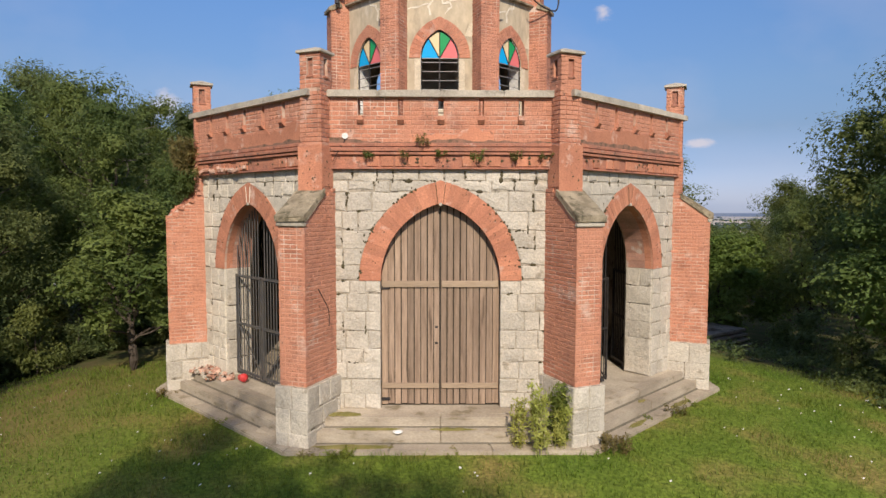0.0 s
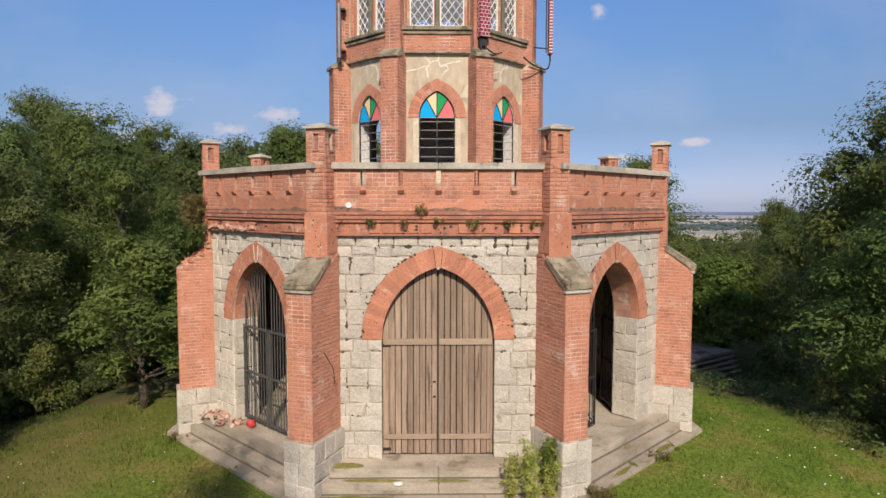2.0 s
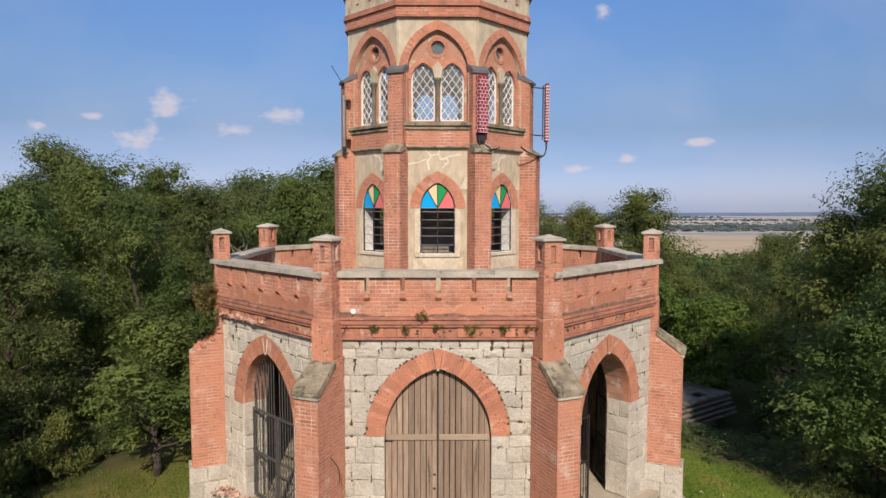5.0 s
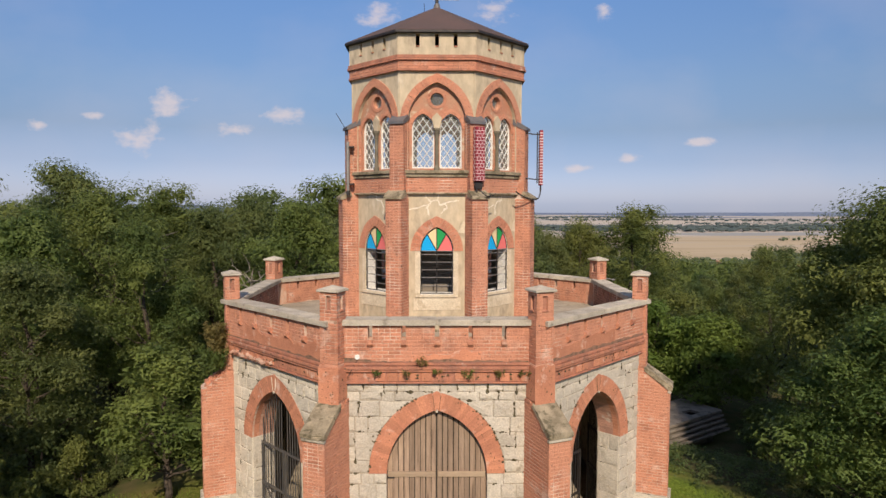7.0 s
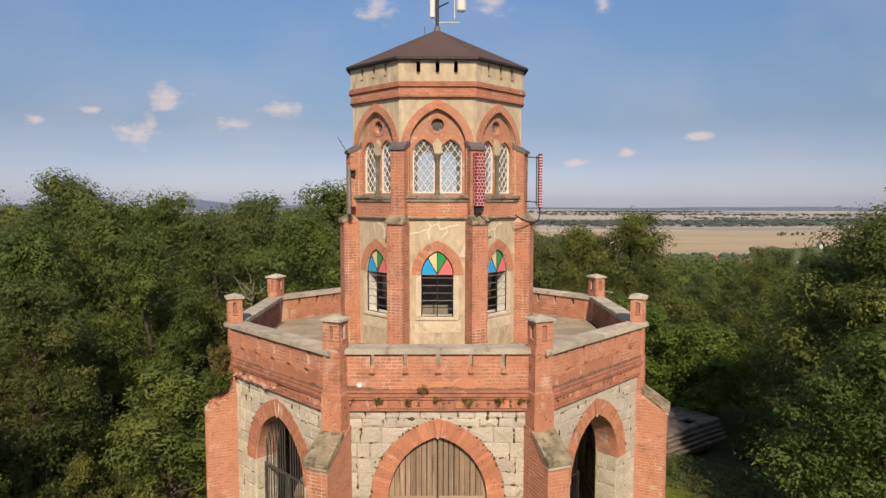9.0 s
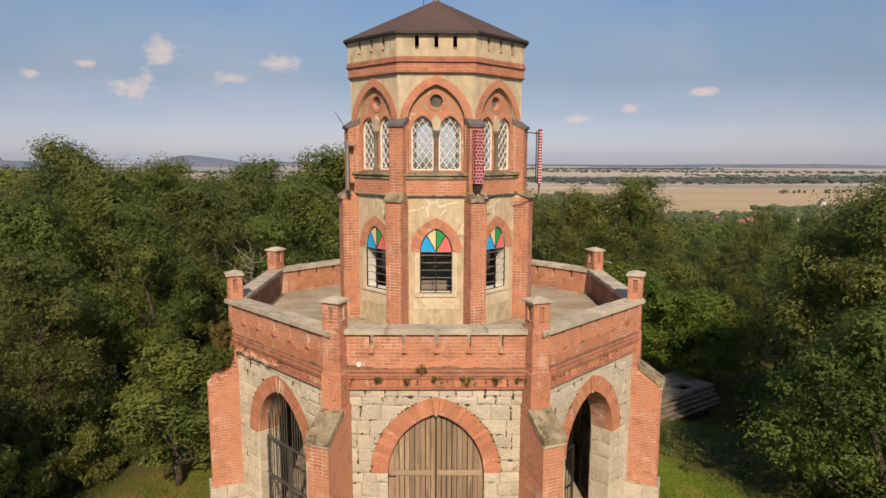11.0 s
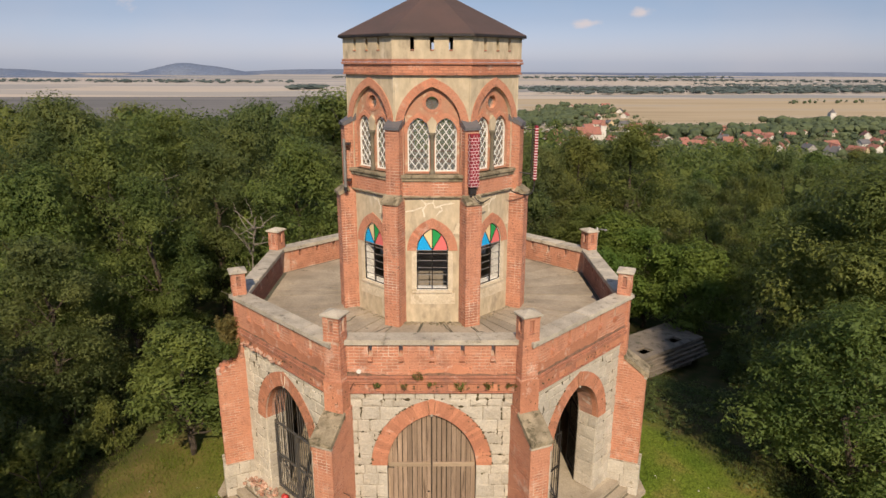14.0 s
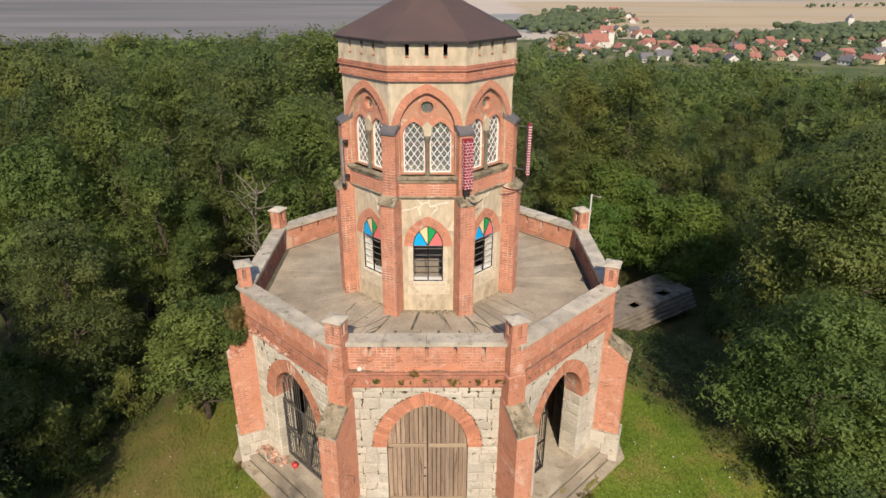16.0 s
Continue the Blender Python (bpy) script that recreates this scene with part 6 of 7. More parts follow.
steeple = thing("church_tower", "white far-off church tower with a dark cap", "tower", at=(508, 817, land(508, 817)))
part("shaft", box(bmesh.new(), (-3.5, -3.5, -0.5), (3.5, 3.5, 17)), WALLS[0], steeple)
part("cap", rod(bmesh.new(), (0, 0, 17), (0, 0, 22), 4.2, 0.2, 8), ROOFS[2], steeple)

# hedges and copses of the plain
VILLAGE_TREE = surface("village_tree", (0.055, 0.080, 0.045), (0.095, 0.120, 0.055), 0.95, 0.06, 0.6, 0.0)
# the bluish tint carries the distance haze in the wood colour
HAZED_BELT = surface("hazed_wood_belt", (0.05, 0.075, 0.08), (0.08, 0.105, 0.10), 0.95, 0.02, 0.3, 0.0)
gen = np.random.default_rng(9)
cen, rad = [], []


def belt(x0, y0, x1, y1, n, wide, h):
    for _ in range(7 * n):
        f = vr.random()
        cen.append((x0 + (x1 - x0) * f + vr.uniform(-wide, wide), y0 + (y1 - y0) * f + vr.uniform(-wide, wide), -65 + h * vr.uniform(0.3, 0.8)))
        rad.append(h * vr.uniform(0.3, 0.55))


belt(300, 1680, 2600, 2000, 520, 55, 13)
belt(250, 1850, 1500, 2080, 260, 45, 13)
belt(-200, 2100, 500, 1900, 90, 40, 12)
belt(-2600, 2600, -600, 2500, 240, 60, 12)
belt(500, 2900, 3300, 2700, 300, 50, 12)
belt(-500, 3300, 1500, 3500, 240, 60, 12)
belt(900, 2350, 2400, 2300, 90, 50, 10)
belt(-420, 1900, -330, 1960, 50, 20, 14)
co = np.concatenate([boughs(gen, np.array(cen[::6]), np.array(rad[::6]) * 1.2, 0.6, 0.8, 1.7), leaves(gen, np.array(cen), np.array(rad), 30000, 3.2, 0.6)])
tagged(new("hedgerow", leaf_mesh("hedgerow", co, HAZED_BELT)), "dark woods and hedges between the fields, tinted blue with haze", "hedge", kind="stuff")
cen, rad = [], []
belt(430, 800, 900, 860, 110, 22, 11)
belt(250, 700, 620, 760, 90, 30, 11)
belt(700, 1290, 1500, 1480, 12, 15, 7)
belt(80, 560, 420, 620, 16, 40, 7)
belt(300, 640, 640, 690, 16, 45, 7)
belt(120, 800, 250, 1100, 80, 50, 10)
co = np.concatenate([boughs(gen, np.array(cen[::2]), np.array(rad[::2]) * 1.3, 0.8), leaves(gen, np.array(cen), np.array(rad), 30000, 1.5, 0.6)])
tagged(new("copse", leaf_mesh("copse", co, VILLAGE_TREE)), "green copses and tree rows round the village", "copse", kind="stuff")
# village greenery
cen, rad = [], []
for x, y in placed:
    for _ in range(8):
        cen.append((x + vr.uniform(-30, 30), y + vr.uniform(-14, 30), land(x, y) + vr.uniform(1.5, 3.8)))
        rad.append(vr.uniform(2.0, 4.0))
co = np.concatenate([boughs(gen, np.array(cen), np.array(rad), 0.9), leaves(gen, np.array(cen), np.array(rad), 16000, 1.2, 0.6)])
tagged(new("garden_trees", leaf_mesh("garden_trees", co, VILLAGE_TREE)), "garden trees between the village houses", "trees", kind="stuff")


def hill(x, y, length, depth, height, material, turn_deg=0.0):
    bm = bmesh.new()
    n, k = 40, 8
    grid = []
    for i in range(n + 1):
        row = []
        for j in range(k + 1):
            u, v = -1 + 2 * i / n, -1 + 2 * j / k
            hgt = height * max(0, 1 - u * u) ** 1.5 * max(0, 1 - v * v) * (1 + 0.35 * noise.noise(Vector((u * 2.3 + x, v * 2, height))))
            row.append(bm.verts.new((u * length, v * depth, hgt - 3)))
        grid.append(row)
    for i in range(n):
        for j in range(k):
            bm.faces.new((grid[i][j], grid[i + 1][j], grid[i + 1][j + 1], grid[i][j + 1]))
    me = bpy.data.meshes.new("hill")
    bm.to_mesh(me)
    bm.free()
    me.materials.append(material)
    for f in me.polygons:
        f.use_smooth = True
    ob = new("hill", me)
    ob.matrix_basis = pose(x, y, -65, 0, 0, turn_deg)
    return tagged(ob, "low wooded hill far off on the plain, haze put into its blue-grey colour", "hill", kind="structure")


# haze is put into the colour: blue-grey instead of wood green
HAZED_HILL = surface("hazed_wood", (0.11, 0.15, 0.235), (0.15, 0.185, 0.255), 0.95, 0.004, 0.05, 0.0)
hill(-1500, 4100, 420, 200, 62, HAZED_HILL)
hill(-2700, 3900, 700, 200, 45, HAZED_HILL)
hill(-700, 4500, 900, 200, 34, HAZED_HILL)
hill(2300, 4250, 1500, 150, 26, HAZED_HILL, -10)
# low ridges added to draw the hazy blue band along the horizon
hill(200, 4700, 3600, 100, 15, HAZED_HILL)
hill(1200, 3700, 900, 60, 11, HAZED_HILL, -6)
hill(-1900, 3300, 1000, 60, 12, HAZED_HILL, 12)

# ---- old stepped concrete platform in the trees ----
CONCRETE = surface("old_concrete", (0.25, 0.21, 0.175), (0.17, 0.148, 0.125), 0.95, 1.5, 25, 0.5, spots=(0.09, 0.085, 0.06), spot_scale=2.5, spot_at=0.55)
plat = thing("concrete_platform", "dark weathered concrete platform with stepped edges and two square holes", "platform", at=(0, 0, 0))
pm = pose(10.75, 11.45, 0, 0, 0, 34)
bm = bmesh.new()
prism(bm, rect(-3.6, 2.9, -0.75, 1.55), [rect(-1.38, -0.64, 0.62, 1.18), rect(0.95, 1.69, 0.62, 1.18)], 0, 0.13, pm @ Matrix.Translation((0, 0, -1.25)) @ Matrix.Rotation(radians(90), 4, "X") @ Matrix.Diagonal((1, -1, 1, 1)))
part("top_slab", bm, CONCRETE, plat)
for i in range(4):
    z1 = -1.25 - 0.22 * (i + 1)
    d = 0.07 * (i + 1)
    part("step", box(bmesh.new(), (-3.6, -1.55 - d, z1 - 0.11), (2.9 + d, -1.20, z1), pm, 0.015), CONCRETE, plat)
    part("end_step", box(bmesh.new(), (2.5, -1.19, z1 - 0.11), (2.9 + d, 0.75, z1), pm, 0.015), CONCRETE, plat)
part("footing", box(bmesh.new(), (-3.5, -1.28, -3.0), (2.62, 0.70, -1.95), pm), CONCRETE, plat)
part("back_wall", box(bmesh.new(), (-3.5, 0.45, -1.96), (2.62, 0.70, -1.375), pm), CONCRETE, plat)
part("end_wall", box(bmesh.new(), (2.45, -1.25, -1.96), (2.62, 0.44, -1.375), pm), CONCRETE, plat)
for u in (-3.3, -1.6, 0.1, 1.9):
    part("pier", box(bmesh.new(), (u, -1.28, -1.96), (u + 0.35, -1.0, -1.375), pm), CONCRETE, plat)


# ---- aerials ----
def checked_panel():
    t = thing("antenna_cover", "crimson antenna cover painted with white brick lines", "antenna", at=(0, 0, 0))
    m = turn(22.5)
    c = -2.80
    part("box", box(bmesh.new(), (-0.13, c - 0.07, 9.36), (0.13, c + 0.105, 10.72), m, 0.012), CRIMSON, t)
    bm = bmesh.new()
    rows = 16
    for r in range(rows):
        z = 9.38 + (10.70 - 9.38) * r / rows
        box(bm, (-0.132, c - 0.073, z), (0.132, c + 0.04, z + 0.011), m)
        for i in range(3):
            u = -0.087 + i * 0.087 + (0.0435 if r % 2 else 0)
            if abs(u) < 0.12:
                box(bm, (u - 0.005, c - 0.0725, z), (u + 0.005, c - 0.05, z + 0.082), m)
        for s in (-1, 1):
            v = c + (0.0 if r % 2 else 0.05)
            box(bm, (s * 0.1315 - 0.004, v - 0.007, z), (s * 0.1315 + 0.004, v + 0.007, z + 0.082), m)
    part("line_pattern", bm, SIGNWHITE, t, "white brick pattern", "stuff")
    part("bracket", box(bmesh.new(), (-0.10, c, 9.16), (0.10, c + 0.12, 9.36), m, 0.02), IRON, t)
    for z in (9.3, 9.24):
        part("connector", rod(bmesh.new(), m @ Vector((0.05 if z > 9.27 else -0.06, c + 0.02, z - 0.16)), m @ Vector((0.05 if z > 9.27 else -0.06, c + 0.02, z)), 0.022), IRON, t)


def striped_panel():
    t = thing("striped_antenna", "slim red and white striped antenna panel on a bracket", "antenna", at=(0, 0, 0))
    x, y = 2.86, -1.16
    part("box", box(bmesh.new(), (x - 0.045, y - 0.10, 9.30), (x + 0.045, y + 0.12, 10.80), I4, 0.01), CRIMSON, t)
    for i in range(19):
        z = 9.34 + i * 0.076
        part("stripe", box(bmesh.new(), (x - 0.047, y - 0.102, z), (x + 0.047, y + 0.122, z + 0.026)), SIGNWHITE, t)
    for z in (9.45, 10.68):
        part("bracket", rod(bmesh.new(), (2.42, -1.08, z + 0.05), (x, y, z), 0.018), IRON, t)
    part("clamp", rod(bmesh.new(), (x - 0.10, y, 9.36), (x - 0.10, y, 10.75), 0.016), IRON, t)
    part("connector", rod(bmesh.new(), (x, y, 9.14), (x, y, 9.31), 0.022), IRON, t)


checked_panel()
striped_panel()


def cable(name, pts, r, label):
    cu = bpy.data.curves.new(name, "CURVE")
    cu.dimensions, cu.bevel_depth, cu.bevel_resolution = "3D", r, 2
    sp = cu.splines.new("NURBS")
    sp.points.add(len(pts) - 1)
    for p, c in zip(sp.points, pts):
        p.co = (*c, 1)
    sp.use_endpoint_u, sp.order_u = True, 3
    cu.materials.append(IRON)
    return tagged(new(name, cu), label, "cable")


cable("cable", [(2.86, -1.16, 9.16), (2.84, -1.17, 8.98), (2.72, -1.3, 8.9), (2.5, -1.45, 8.93), (2.25, -1.6, 9.02), (2.12, -1.7, 9.12)], 0.018, "thick black aerial cable sagging from the striped panel")
cable("cable", [(1.10, -2.72, 9.12), (1.2, -2.78, 9.0), (1.35, -2.62, 8.96), (1.5, -2.5, 9.04)], 0.015, "black aerial cable under the checked cover")
pipe = thing("antenna_pipe", "thin grey antenna tube clamped to a corner buttress", "antenna")
part("tube", rod(bmesh.new(), (-2.40, -1.42, 9.12), (-2.40, -1.42, 10.45), 0.042, 0.042, 10), GREY, pipe)
for z in (9.3, 10.3):
    part("clamp", box(bmesh.new(), (-2.45, -1.43, z), (-2.25, -1.2, z + 0.04)), IRON, pipe)
part("connector", rod(bmesh.new(), (-2.40, -1.42, 9.02), (-2.40, -1.42, 9.14), 0.055), IRON, pipe)
whip = thing("whip_aerial", "thin slanting whip aerial", "antenna")
part("rod", rod(bmesh.new(), (-2.42, -1.1, 10.7), (-2.75, -1.15, 11.25), 0.009), IRON, whip)

mast = thing("antenna_mast", "steel mast on the roof peak with white panel antennas", "mast")
part("pole", rod(bmesh.new(), (0, 0, 14.35), (0, 0, 16.6), 0.05, 0.05, 10), IRON, mast)
part("collar", rod(bmesh.new(), (0, 0, 14.36), (0, 0, 14.52), 0.11, 0.07, 10), SLATE, mast)
for z in (14.64, 15.6):
    part("arm", rod(bmesh.new(), (-0.1, 0, z), (0.66, -0.02, z + 0.0), 0.016), ANTENNA, mast)
part("arm", rod(bmesh.new(), (0, -0.02, 15.05), (0.32, -0.2, 15.15), 0.02), IRON, mast)
part("stay", rod(bmesh.new(), (0.5, -0.02, 14.75), (0.5, -0.02, 16.4), 0.014), ANTENNA, mast)
part("panel_antenna", box(bmesh.new(), (-0.21, -0.10, 14.76), (-0.07, 0.03, 16.5), I4, 0.02), ANTENNA, mast, "white panel antenna")
dish = bmesh.new()
box(dish, (0.56, -0.16, 14.92), (0.82, 0.02, 16.5), I4, 0.05)
part("panel_antenna", dish, ANTENNA, mast, "white rounded panel antenna")
rod_t = thing("lightning_rod", "thin lightning conductor spikes on the roof", "rod")
part("spike", rod(bmesh.new(), (-0.35, -0.3, 14.1), (-0.36, -0.3, 14.45), 0.008), IRON, rod_t)
strip = thing("roof_strip", "pale metal strip lying on the roof", "metal strip")
part("strip", box(bmesh.new(), (-0.03, -2.05, 0.0), (0.03, -1.0, 0.04), turn(112.5) @ Matrix.Translation((0, 0, 13.40)) @ Matrix.Rotation(radians(25), 4, "X") @ Matrix.Translation((0, 0, 0.78))), ANTENNA, strip)


post = thing("lamp_post", "thin white lamp post behind the terrace", "lamp post", at=(6.85, 7.0, land(6.85, 7.0)))
part("pole", rod(bmesh.new(), (0, 0, -0.2), (0, 0, 5.85 - land(6.85, 7.0)), 0.045, 0.035, 10), ANTENNA, post)
part("arm", rod(bmesh.new(), (-0.05, 0, 5.80 - land(6.85, 7.0)), (0.30, 0.02, 5.74 - land(6.85, 7.0)), 0.018), GREY, post)
part("lamp_head", box(bmesh.new(), (0.28, -0.05, 5.69 - land(6.85, 7.0)), (0.42, 0.06, 5.76 - land(6.85, 7.0)), I4, 0.02), GREY, post)


# ---- small things at the foot ----
def weed(name, label, at, stems, height, spread, leaf, material, seed, category="weed", lean=0.25):
    gen = np.random.default_rng(seed)
    t = thing(name, label, category, at=at)
    bm = bmesh.new()
    cs = []
    for _ in range(stems):
        a, q = gen.uniform(0, 6.28), spread * math.sqrt(gen.uniform(0, 1))
        b = Vector((q * math.cos(a), q * math.sin(a), -0.03))
        h = height * gen.uniform(0.55, 1.0)
        e = b + Vector((gen.normal() * lean * h * 0.6, gen.normal() * lean * h * 0.6, h))
        rod(bm, b, e, 0.006, 0.003, 4)
        for f in np.linspace(0.15, 1.0, max(4, int(h / 0.045))):
            cs.append(tuple(b.lerp(e, float(f))))
    part("stem", bm, material, t, kind="stuff")
    co = leaves(gen, np.array(cs), np.full(len(cs), leaf * 0.55), len(cs) * (3 if material is WEED else 5), leaf * 1.4, -0.2, 1.0, 0.13, 5, loose=0.3)
    ob = new("foliage", leaf_mesh("foliage", co, material))
    ob.parent = t
    tagged(ob, kind="stuff")
    return t


weed("weed_clump", "tall yellow-green weeds growing beside the door steps", (1.36, -6.2, 0.17), 6, 1.2, 0.10, 0.08, WEED, 1, "weeds", 0.09)
weed("weed_clump", "tall yellow-green weeds growing from the step edge", (1.68, -6.42, 0.15), 10, 1.25, 0.15, 0.08, WEED, 2, "weeds", 0.09)
weed("weed_clump", "tall yellow-green weeds growing from the step edge", (2.0, -6.3, 0.15), 6, 1.0, 0.11, 0.075, WEED, 6, "weeds", 0.10)
weed("weed_clump", "green leafy weeds against the buttress plinth", (2.02, -6.1, 0.17), 5, 1.25, 0.08, 0.10, LEAF_VINE, 3, "weeds", 0.08)
weed("weed_clump", "dry brownish weeds at the buttress foot", (2.95, -6.3, 0.15), 16, 0.34, 0.22, 0.06, STRAW, 4, "weeds")
weed("weed_clump", "small green weed in a step joint", (4.05, -4.75, 0.17), 8, 0.09, 0.12, 0.035, GRASSBLADE, 5, "weeds")
for n, (x, z, h) in enumerate(((-0.62, 5.18, 0.2), (0.67, 5.12, 0.26), (1.35, 5.14, 0.22), (0.02, 5.20, 0.14), (-0.30, 5.40, 0.26), (-1.25, 5.18, 0.12), (1.85, 5.16, 0.18))):
    weed("ledge_plant", "small green plant rooted in the brick ledge", (x, -5.42, z), 8, h * 0.75, 0.10, 0.042, LEAF if n % 2 else STRAW, 20 + n, "plant", 0.5)
weed("wall_creeper", "brownish creeper growing over a crumbling pilaster", (-5.62, -2.45, 5.0), 34, 0.75, 0.22, 0.085, STRAW, 40, "creeper", 0.4)
weed("wall_creeper", "brownish-green creeper growing over a broken buttress top", (-5.75, -2.5, 4.55), 30, 0.6, 0.24, 0.085, LEAF, 41, "creeper", 0.5)



def moss_patch(x, y, z, lx, ly, turn_deg, seed):
    r = random.Random(seed)
    bm = bmesh.new()
    n = 26
    ring = [bm.verts.new((lx * math.cos(2 * math.pi * i / n) * r.uniform(0.7, 1.05), ly * math.sin(2 * math.pi * i / n) * r.uniform(0.6, 1.1), 0.0)) for i in range(n)]
    mid = [bm.verts.new((v.co.x * 0.6, v.co.y * 0.6, r.uniform(0.012, 0.03))) for v in ring]
    for i in range(n):
        bm.faces.new((ring[i], ring[(i + 1) % n], mid[(i + 1) % n], mid[i]))
    bm.faces.new(mid)
    t = thing("moss_patch", "yellow-green moss cushion on a worn step", "moss", at=(x, y, z), turn=turn_deg)
    part("cushion", bm, MOSS, t)


moss_patch(-1.25, -5.90, 0.372, 0.75, 0.085, 0, 1)
moss_patch(0.15, -5.91, 0.372, 0.5, 0.06, 0, 2)
moss_patch(-1.72, -5.60, 0.548, 0.36, 0.15, 0, 3)
moss_patch(-1.45, -6.20, 0.172, 0.85, 0.14, 0, 4)
moss_patch(3.75, -5.05, 0.172, 0.42, 0.09, 45, 5)
moss_patch(5.0, -3.85, 0.172, 0.55, 0.10, 45, 6)
moss_patch(4.05, -4.30, 0.372, 0.14, 0.06, 45, 7)

# grass and weeds creeping over the edge of the base slab
edge = random.Random(31)
for k in (0, 0, 0, 0, 7, 7, 7, 1, 1):
    u = edge.uniform(-2.3, 2.3)
    if k == 0 and 0.9 < u < 2.2:
        u -= 2.4
    o = turn(45 * k) @ Vector((u, -6.37 - edge.uniform(0, 0.06), 0.03))
    weed("grass_tuft", "tuft of long grass creeping over the base slab", tuple(o), edge.randint(9, 16), edge.uniform(0.16, 0.34), edge.uniform(0.10, 0.22), 0.05, GRASSBLADE if edge.random() < 0.7 else STRAW, 300 + int(u * 50) + k, "grass", 0.45)
slab_bm = bmesh.new()
box(slab_bm, (-0.34, -0.15, -0.07), (0.30, 0.16, 0.06), I4, 0.03)
for v in slab_bm.verts:
    v.co += Vector((edge.uniform(-.03, .03), edge.uniform(-.03, .03), edge.uniform(-.015, .015)))
broken = thing("broken_slab", "cracked concrete slab piece sunk at the step corner", "slab", at=(-3.02, -5.52, 0.16), turn=-38)
part("slab", slab_bm, STEP, broken)

# broken bricks on the steps
rub = random.Random(8)
heap = thing("brick_rubble", "heap of broken red bricks and mortar on the steps", "rubble", at=(-5.0, -2.85, FLOOR))
RUBBLE = [piece_mesh("rubble", 0.18, 0.07, 0.10, DUSTY, 0.014), piece_mesh("rubble_half", 0.10, 0.07, 0.08, DUSTY, 0.018), piece_mesh("mortar_lump", 0.07, 0.05, 0.06, COPING, 0.015)]
for i in range(110):
    a, q = rub.uniform(0, 6.28), 0.62 * math.sqrt(rub.random())
    u, v = q * math.cos(a) * 1.15, q * math.sin(a) * 0.5
    ob = new("broken_brick", rub.choice(RUBBLE))
    ob.parent = heap
    ob.matrix_basis = turn(-45) @ pose(u, v, 0.04 + max(0, 0.13 * (1 - q / 0.6)) * rub.random(), rub.uniform(-60, 60), rub.uniform(-40, 40), rub.uniform(0, 360))
for x, y in ((-2.95, -4.9), (-3.05, -4.8), (-3.2, -4.35)):
    ob = tagged(new("brick_fragment", RUBBLE[1]), "loose broken brick lying on the step", "brick")
    ob.matrix_basis = pose(x, y, 0.42 if y < -4.5 else FLOOR + 0.04, 20, 10, rub.uniform(0, 360))
lamp = thing("grave_lantern", "red plastic grave lantern lying on the step", "lantern", at=(-4.22, -3.42, FLOOR))
lamp.matrix_basis = pose(-4.22, -3.42, FLOOR + 0.085, 82, 0, 40)
bm = bmesh.new()
rod(bm, (0, 0, 0), (0, 0, 0.16), 0.075, 0.085, 14)
part("cup", bm, REDPLASTIC, lamp)
part("lid", rod(bmesh.new(), (0, 0, 0.16), (0, 0, 0.21), 0.09, 0.04, 14), REDPLASTIC, lamp)
paper = thing("paper_scrap", "crumpled white paper scrap on the step", "litter", at=(-0.74, -6.03, 0.375))
bm = bmesh.new()
bmesh.ops.create_icosphere(bm, subdivisions=2, radius=0.07)
for v in bm.verts:
    v.co = Vector((v.co.x * 1.3, v.co.y, abs(v.co.z) * 0.5)) * (1 + rub.uniform(-.2, .2))
part("paper", bm, WHITE, paper)
flood = thing("wall_lamp", "small round white lamp with a dangling cable on the parapet", "lamp", at=(-1.70, -5.345, 5.52))
part("disc", rod(bmesh.new(), (0, 0.02, 0), (0, -0.04, 0), 0.045, 0.055, 16), WHITE, flood)
cable("cable", [(-1.70, -5.38, 5.46), (-1.74, -5.36, 5.36), (-1.85, -5.42, 5.2), (-1.92, -5.4, 5.06)], 0.007, "thin dark lamp cable on the parapet")
cable("cable", [(-2.04, -6.3, 2.9), (-1.98, -6.1, 2.7), (-1.92, -5.85, 2.45), (-1.93, -5.9, 2.2)], 0.008, "loose wire hanging on the buttress")

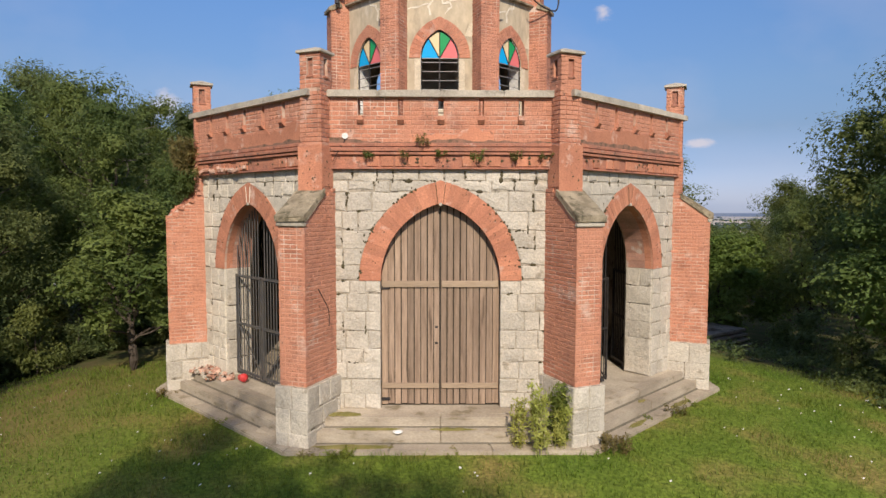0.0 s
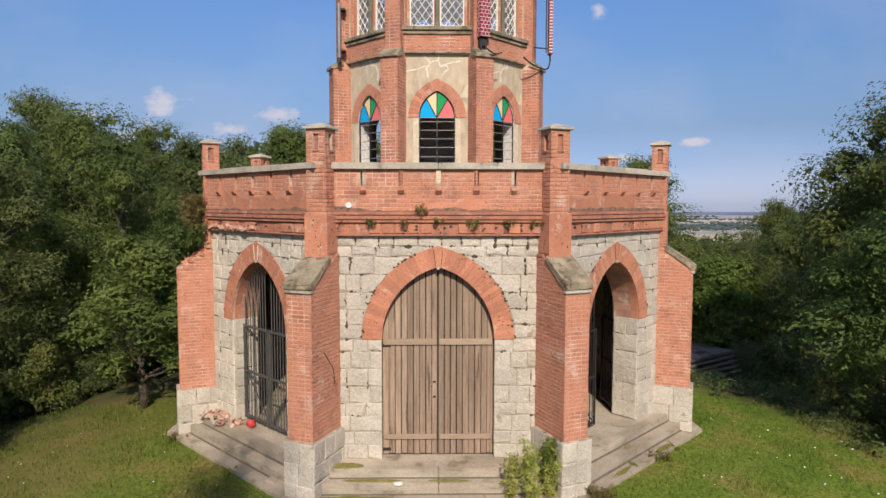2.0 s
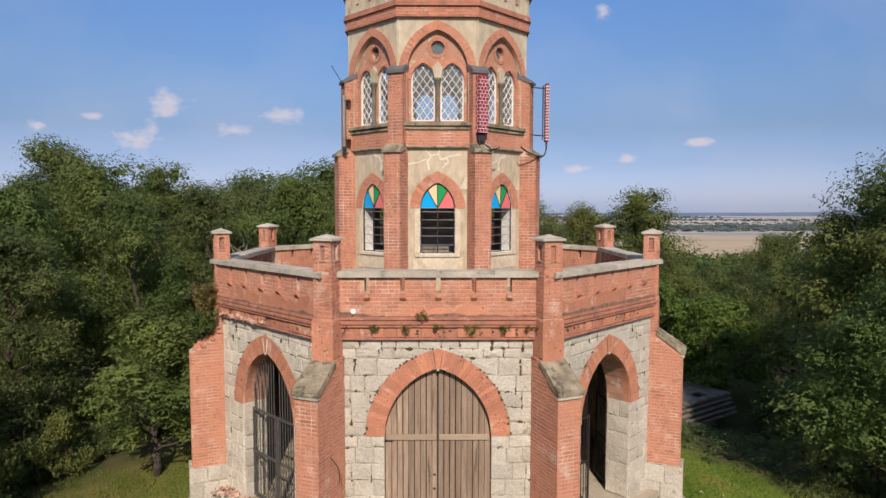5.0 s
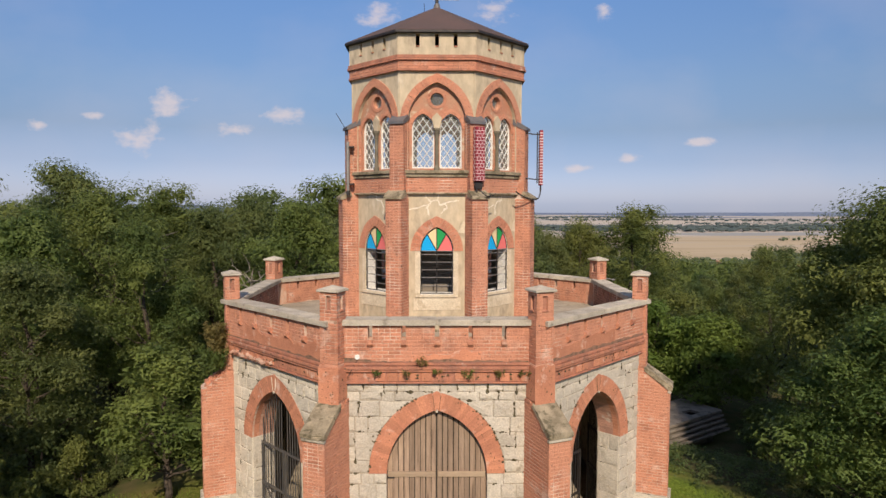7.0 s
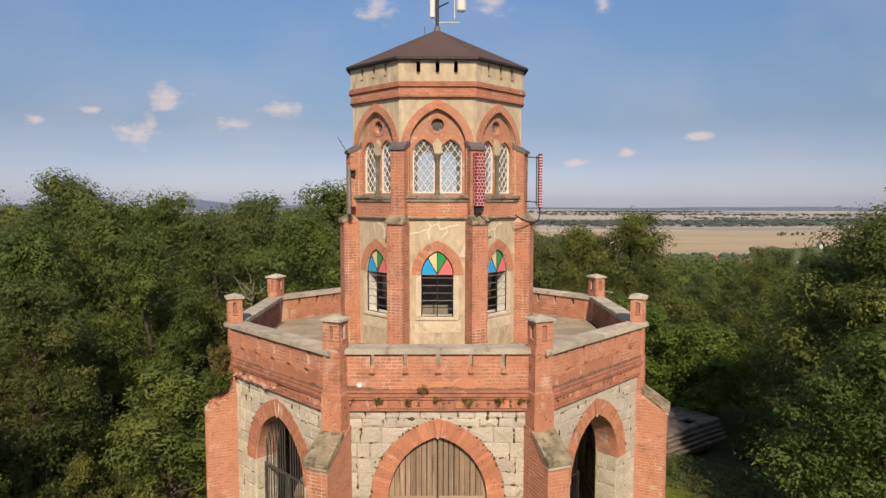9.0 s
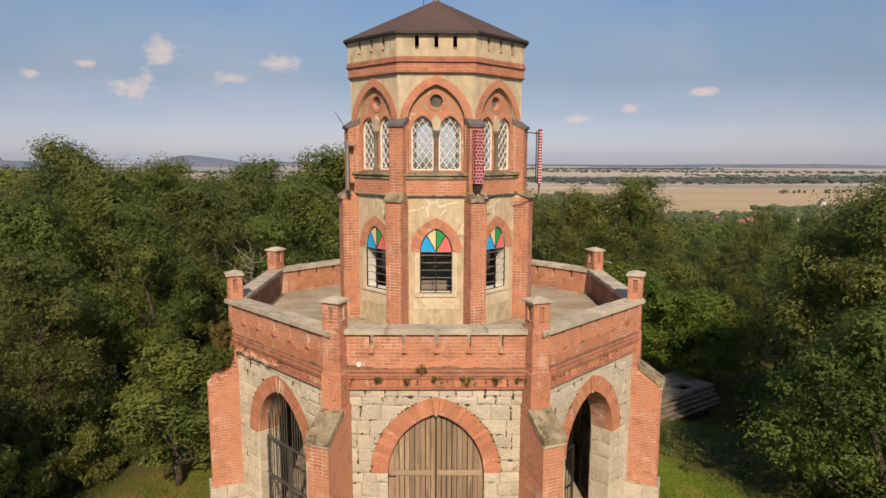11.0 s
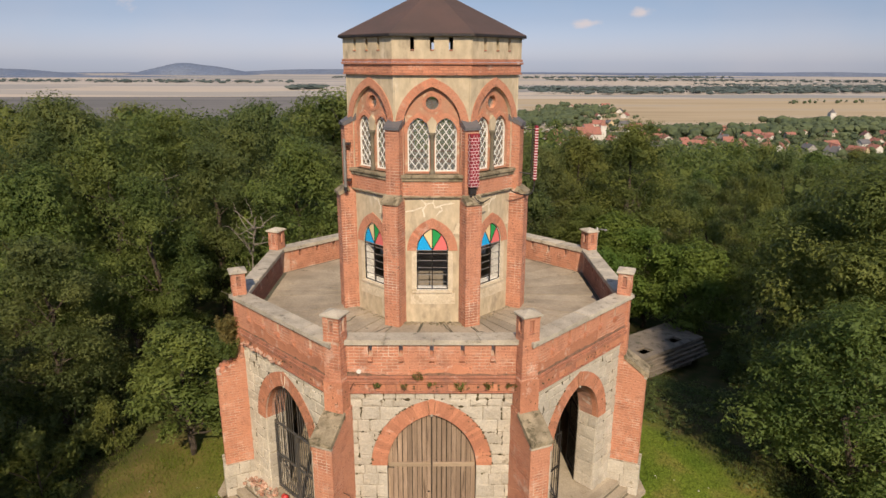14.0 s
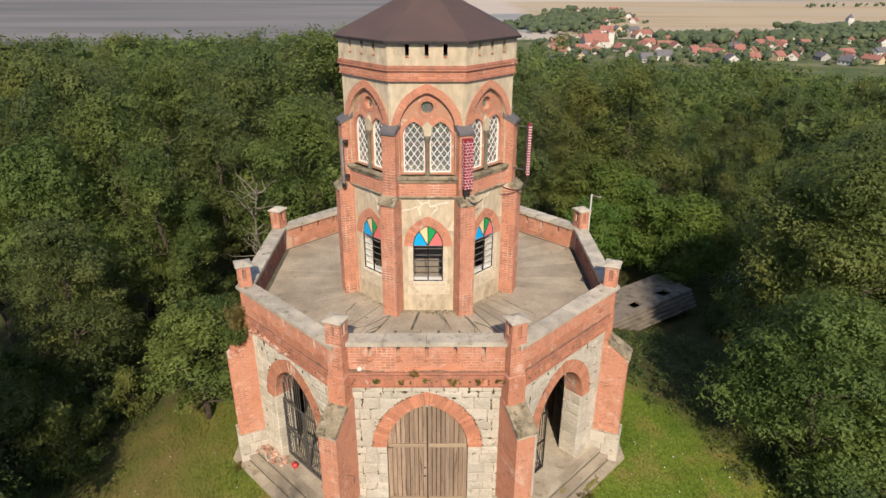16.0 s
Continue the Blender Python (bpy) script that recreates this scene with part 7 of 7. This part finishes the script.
# bare dead branches in the wood
for n, (x, y, z, h) in enumerate(((-8.3, 7.8, 2.8, 3.6), (-13.5, 9.5, 5.0, 3.8))):
    t = thing("dead_tree", "bare grey dead tree among green trees", "tree", at=(x, y, land(x, y)))
    gen = np.random.default_rng(50 + n)
    bm = bmesh.new()
    limb(bm, (0, 0, -0.3), (0.6, 0.2, z + h), 0.12, 0.02, gen, 0.1, 6, 6)
    for i in range(26):
        f = gen.uniform(0.4, 0.95)
        b = Vector((0.6 * f, 0.2 * f, (z + h) * f))
        d = Vector((gen.normal(), gen.normal(), gen.uniform(0.1, 0.9))).normalized() * gen.uniform(0.9, 2.2)
        limb(bm, b, b + d, 0.03, 0.006, gen, 0.2, 4, 4)
    part("branch", bm, DEADWOOD, t)


# ---- grass ----
gen = np.random.default_rng(12)
N = 62000
q = 6.3 + 8.5 * gen.uniform(0, 1, N) ** 0.9
a = gen.uniform(radians(178), radians(362), N)
x, y = q * np.cos(a), q * np.sin(a)
keep = np.max([np.abs(np.cos(radians(45 * k)) * x + np.sin(radians(45 * k)) * y) for k in range(8)], 0) > 6.42
x, y = x[keep], y[keep]
z = np.array([land(float(p), float(w)) for p, w in zip(x, y)])
h = gen.uniform(0.025, 0.085, len(x)) * (1 + 0.8 * (np.sin(x * 1.7) * np.sin(y * 1.3) > 0.4))
ang = gen.uniform(0, 6.28, len(x))
w = 0.009
dx, dy = np.cos(ang) * w, np.sin(ang) * w
lean = gen.normal(size=(len(x), 2)) * 0.35 * h[:, None]
b0, b1 = np.stack([x - dx, y - dy, z - 0.01], 1), np.stack([x + dx, y + dy, z - 0.01], 1)
t0 = np.stack([x + lean[:, 0] + dx * 0.2, y + lean[:, 1] + dy * 0.2, z + h], 1)
t1 = np.stack([x + lean[:, 0] - dx * 0.2, y + lean[:, 1] - dy * 0.2, z + h], 1)
tagged(new("grass", leaf_mesh("grass", np.stack([b0, b1, t0, t1], 1).reshape(-1, 3), GRASSBLADE, 4)), "short sunlit lawn grass on the knoll", "grass", kind="stuff")
# daisies
n = 150
q, a = gen.uniform(6.9, 12.5, n), gen.uniform(radians(195), radians(345), n)
co = []
for r, t in zip(q, a):
    px, py = r * math.cos(t), r * math.sin(t)
    s = gen.uniform(0.008, 0.017)
    pz = land(px, py) + 0.09
    co += [(px - s, py - s, pz), (px + s, py - s, pz + 0.01), (px + s, py + s, pz + 0.02), (px - s, py + s, pz + 0.01)]
tagged(new("daisies", leaf_mesh("daisies", np.array(co), WHITE, 4)), "small white flowers dotted over the lawn", "flowers", kind="stuff")
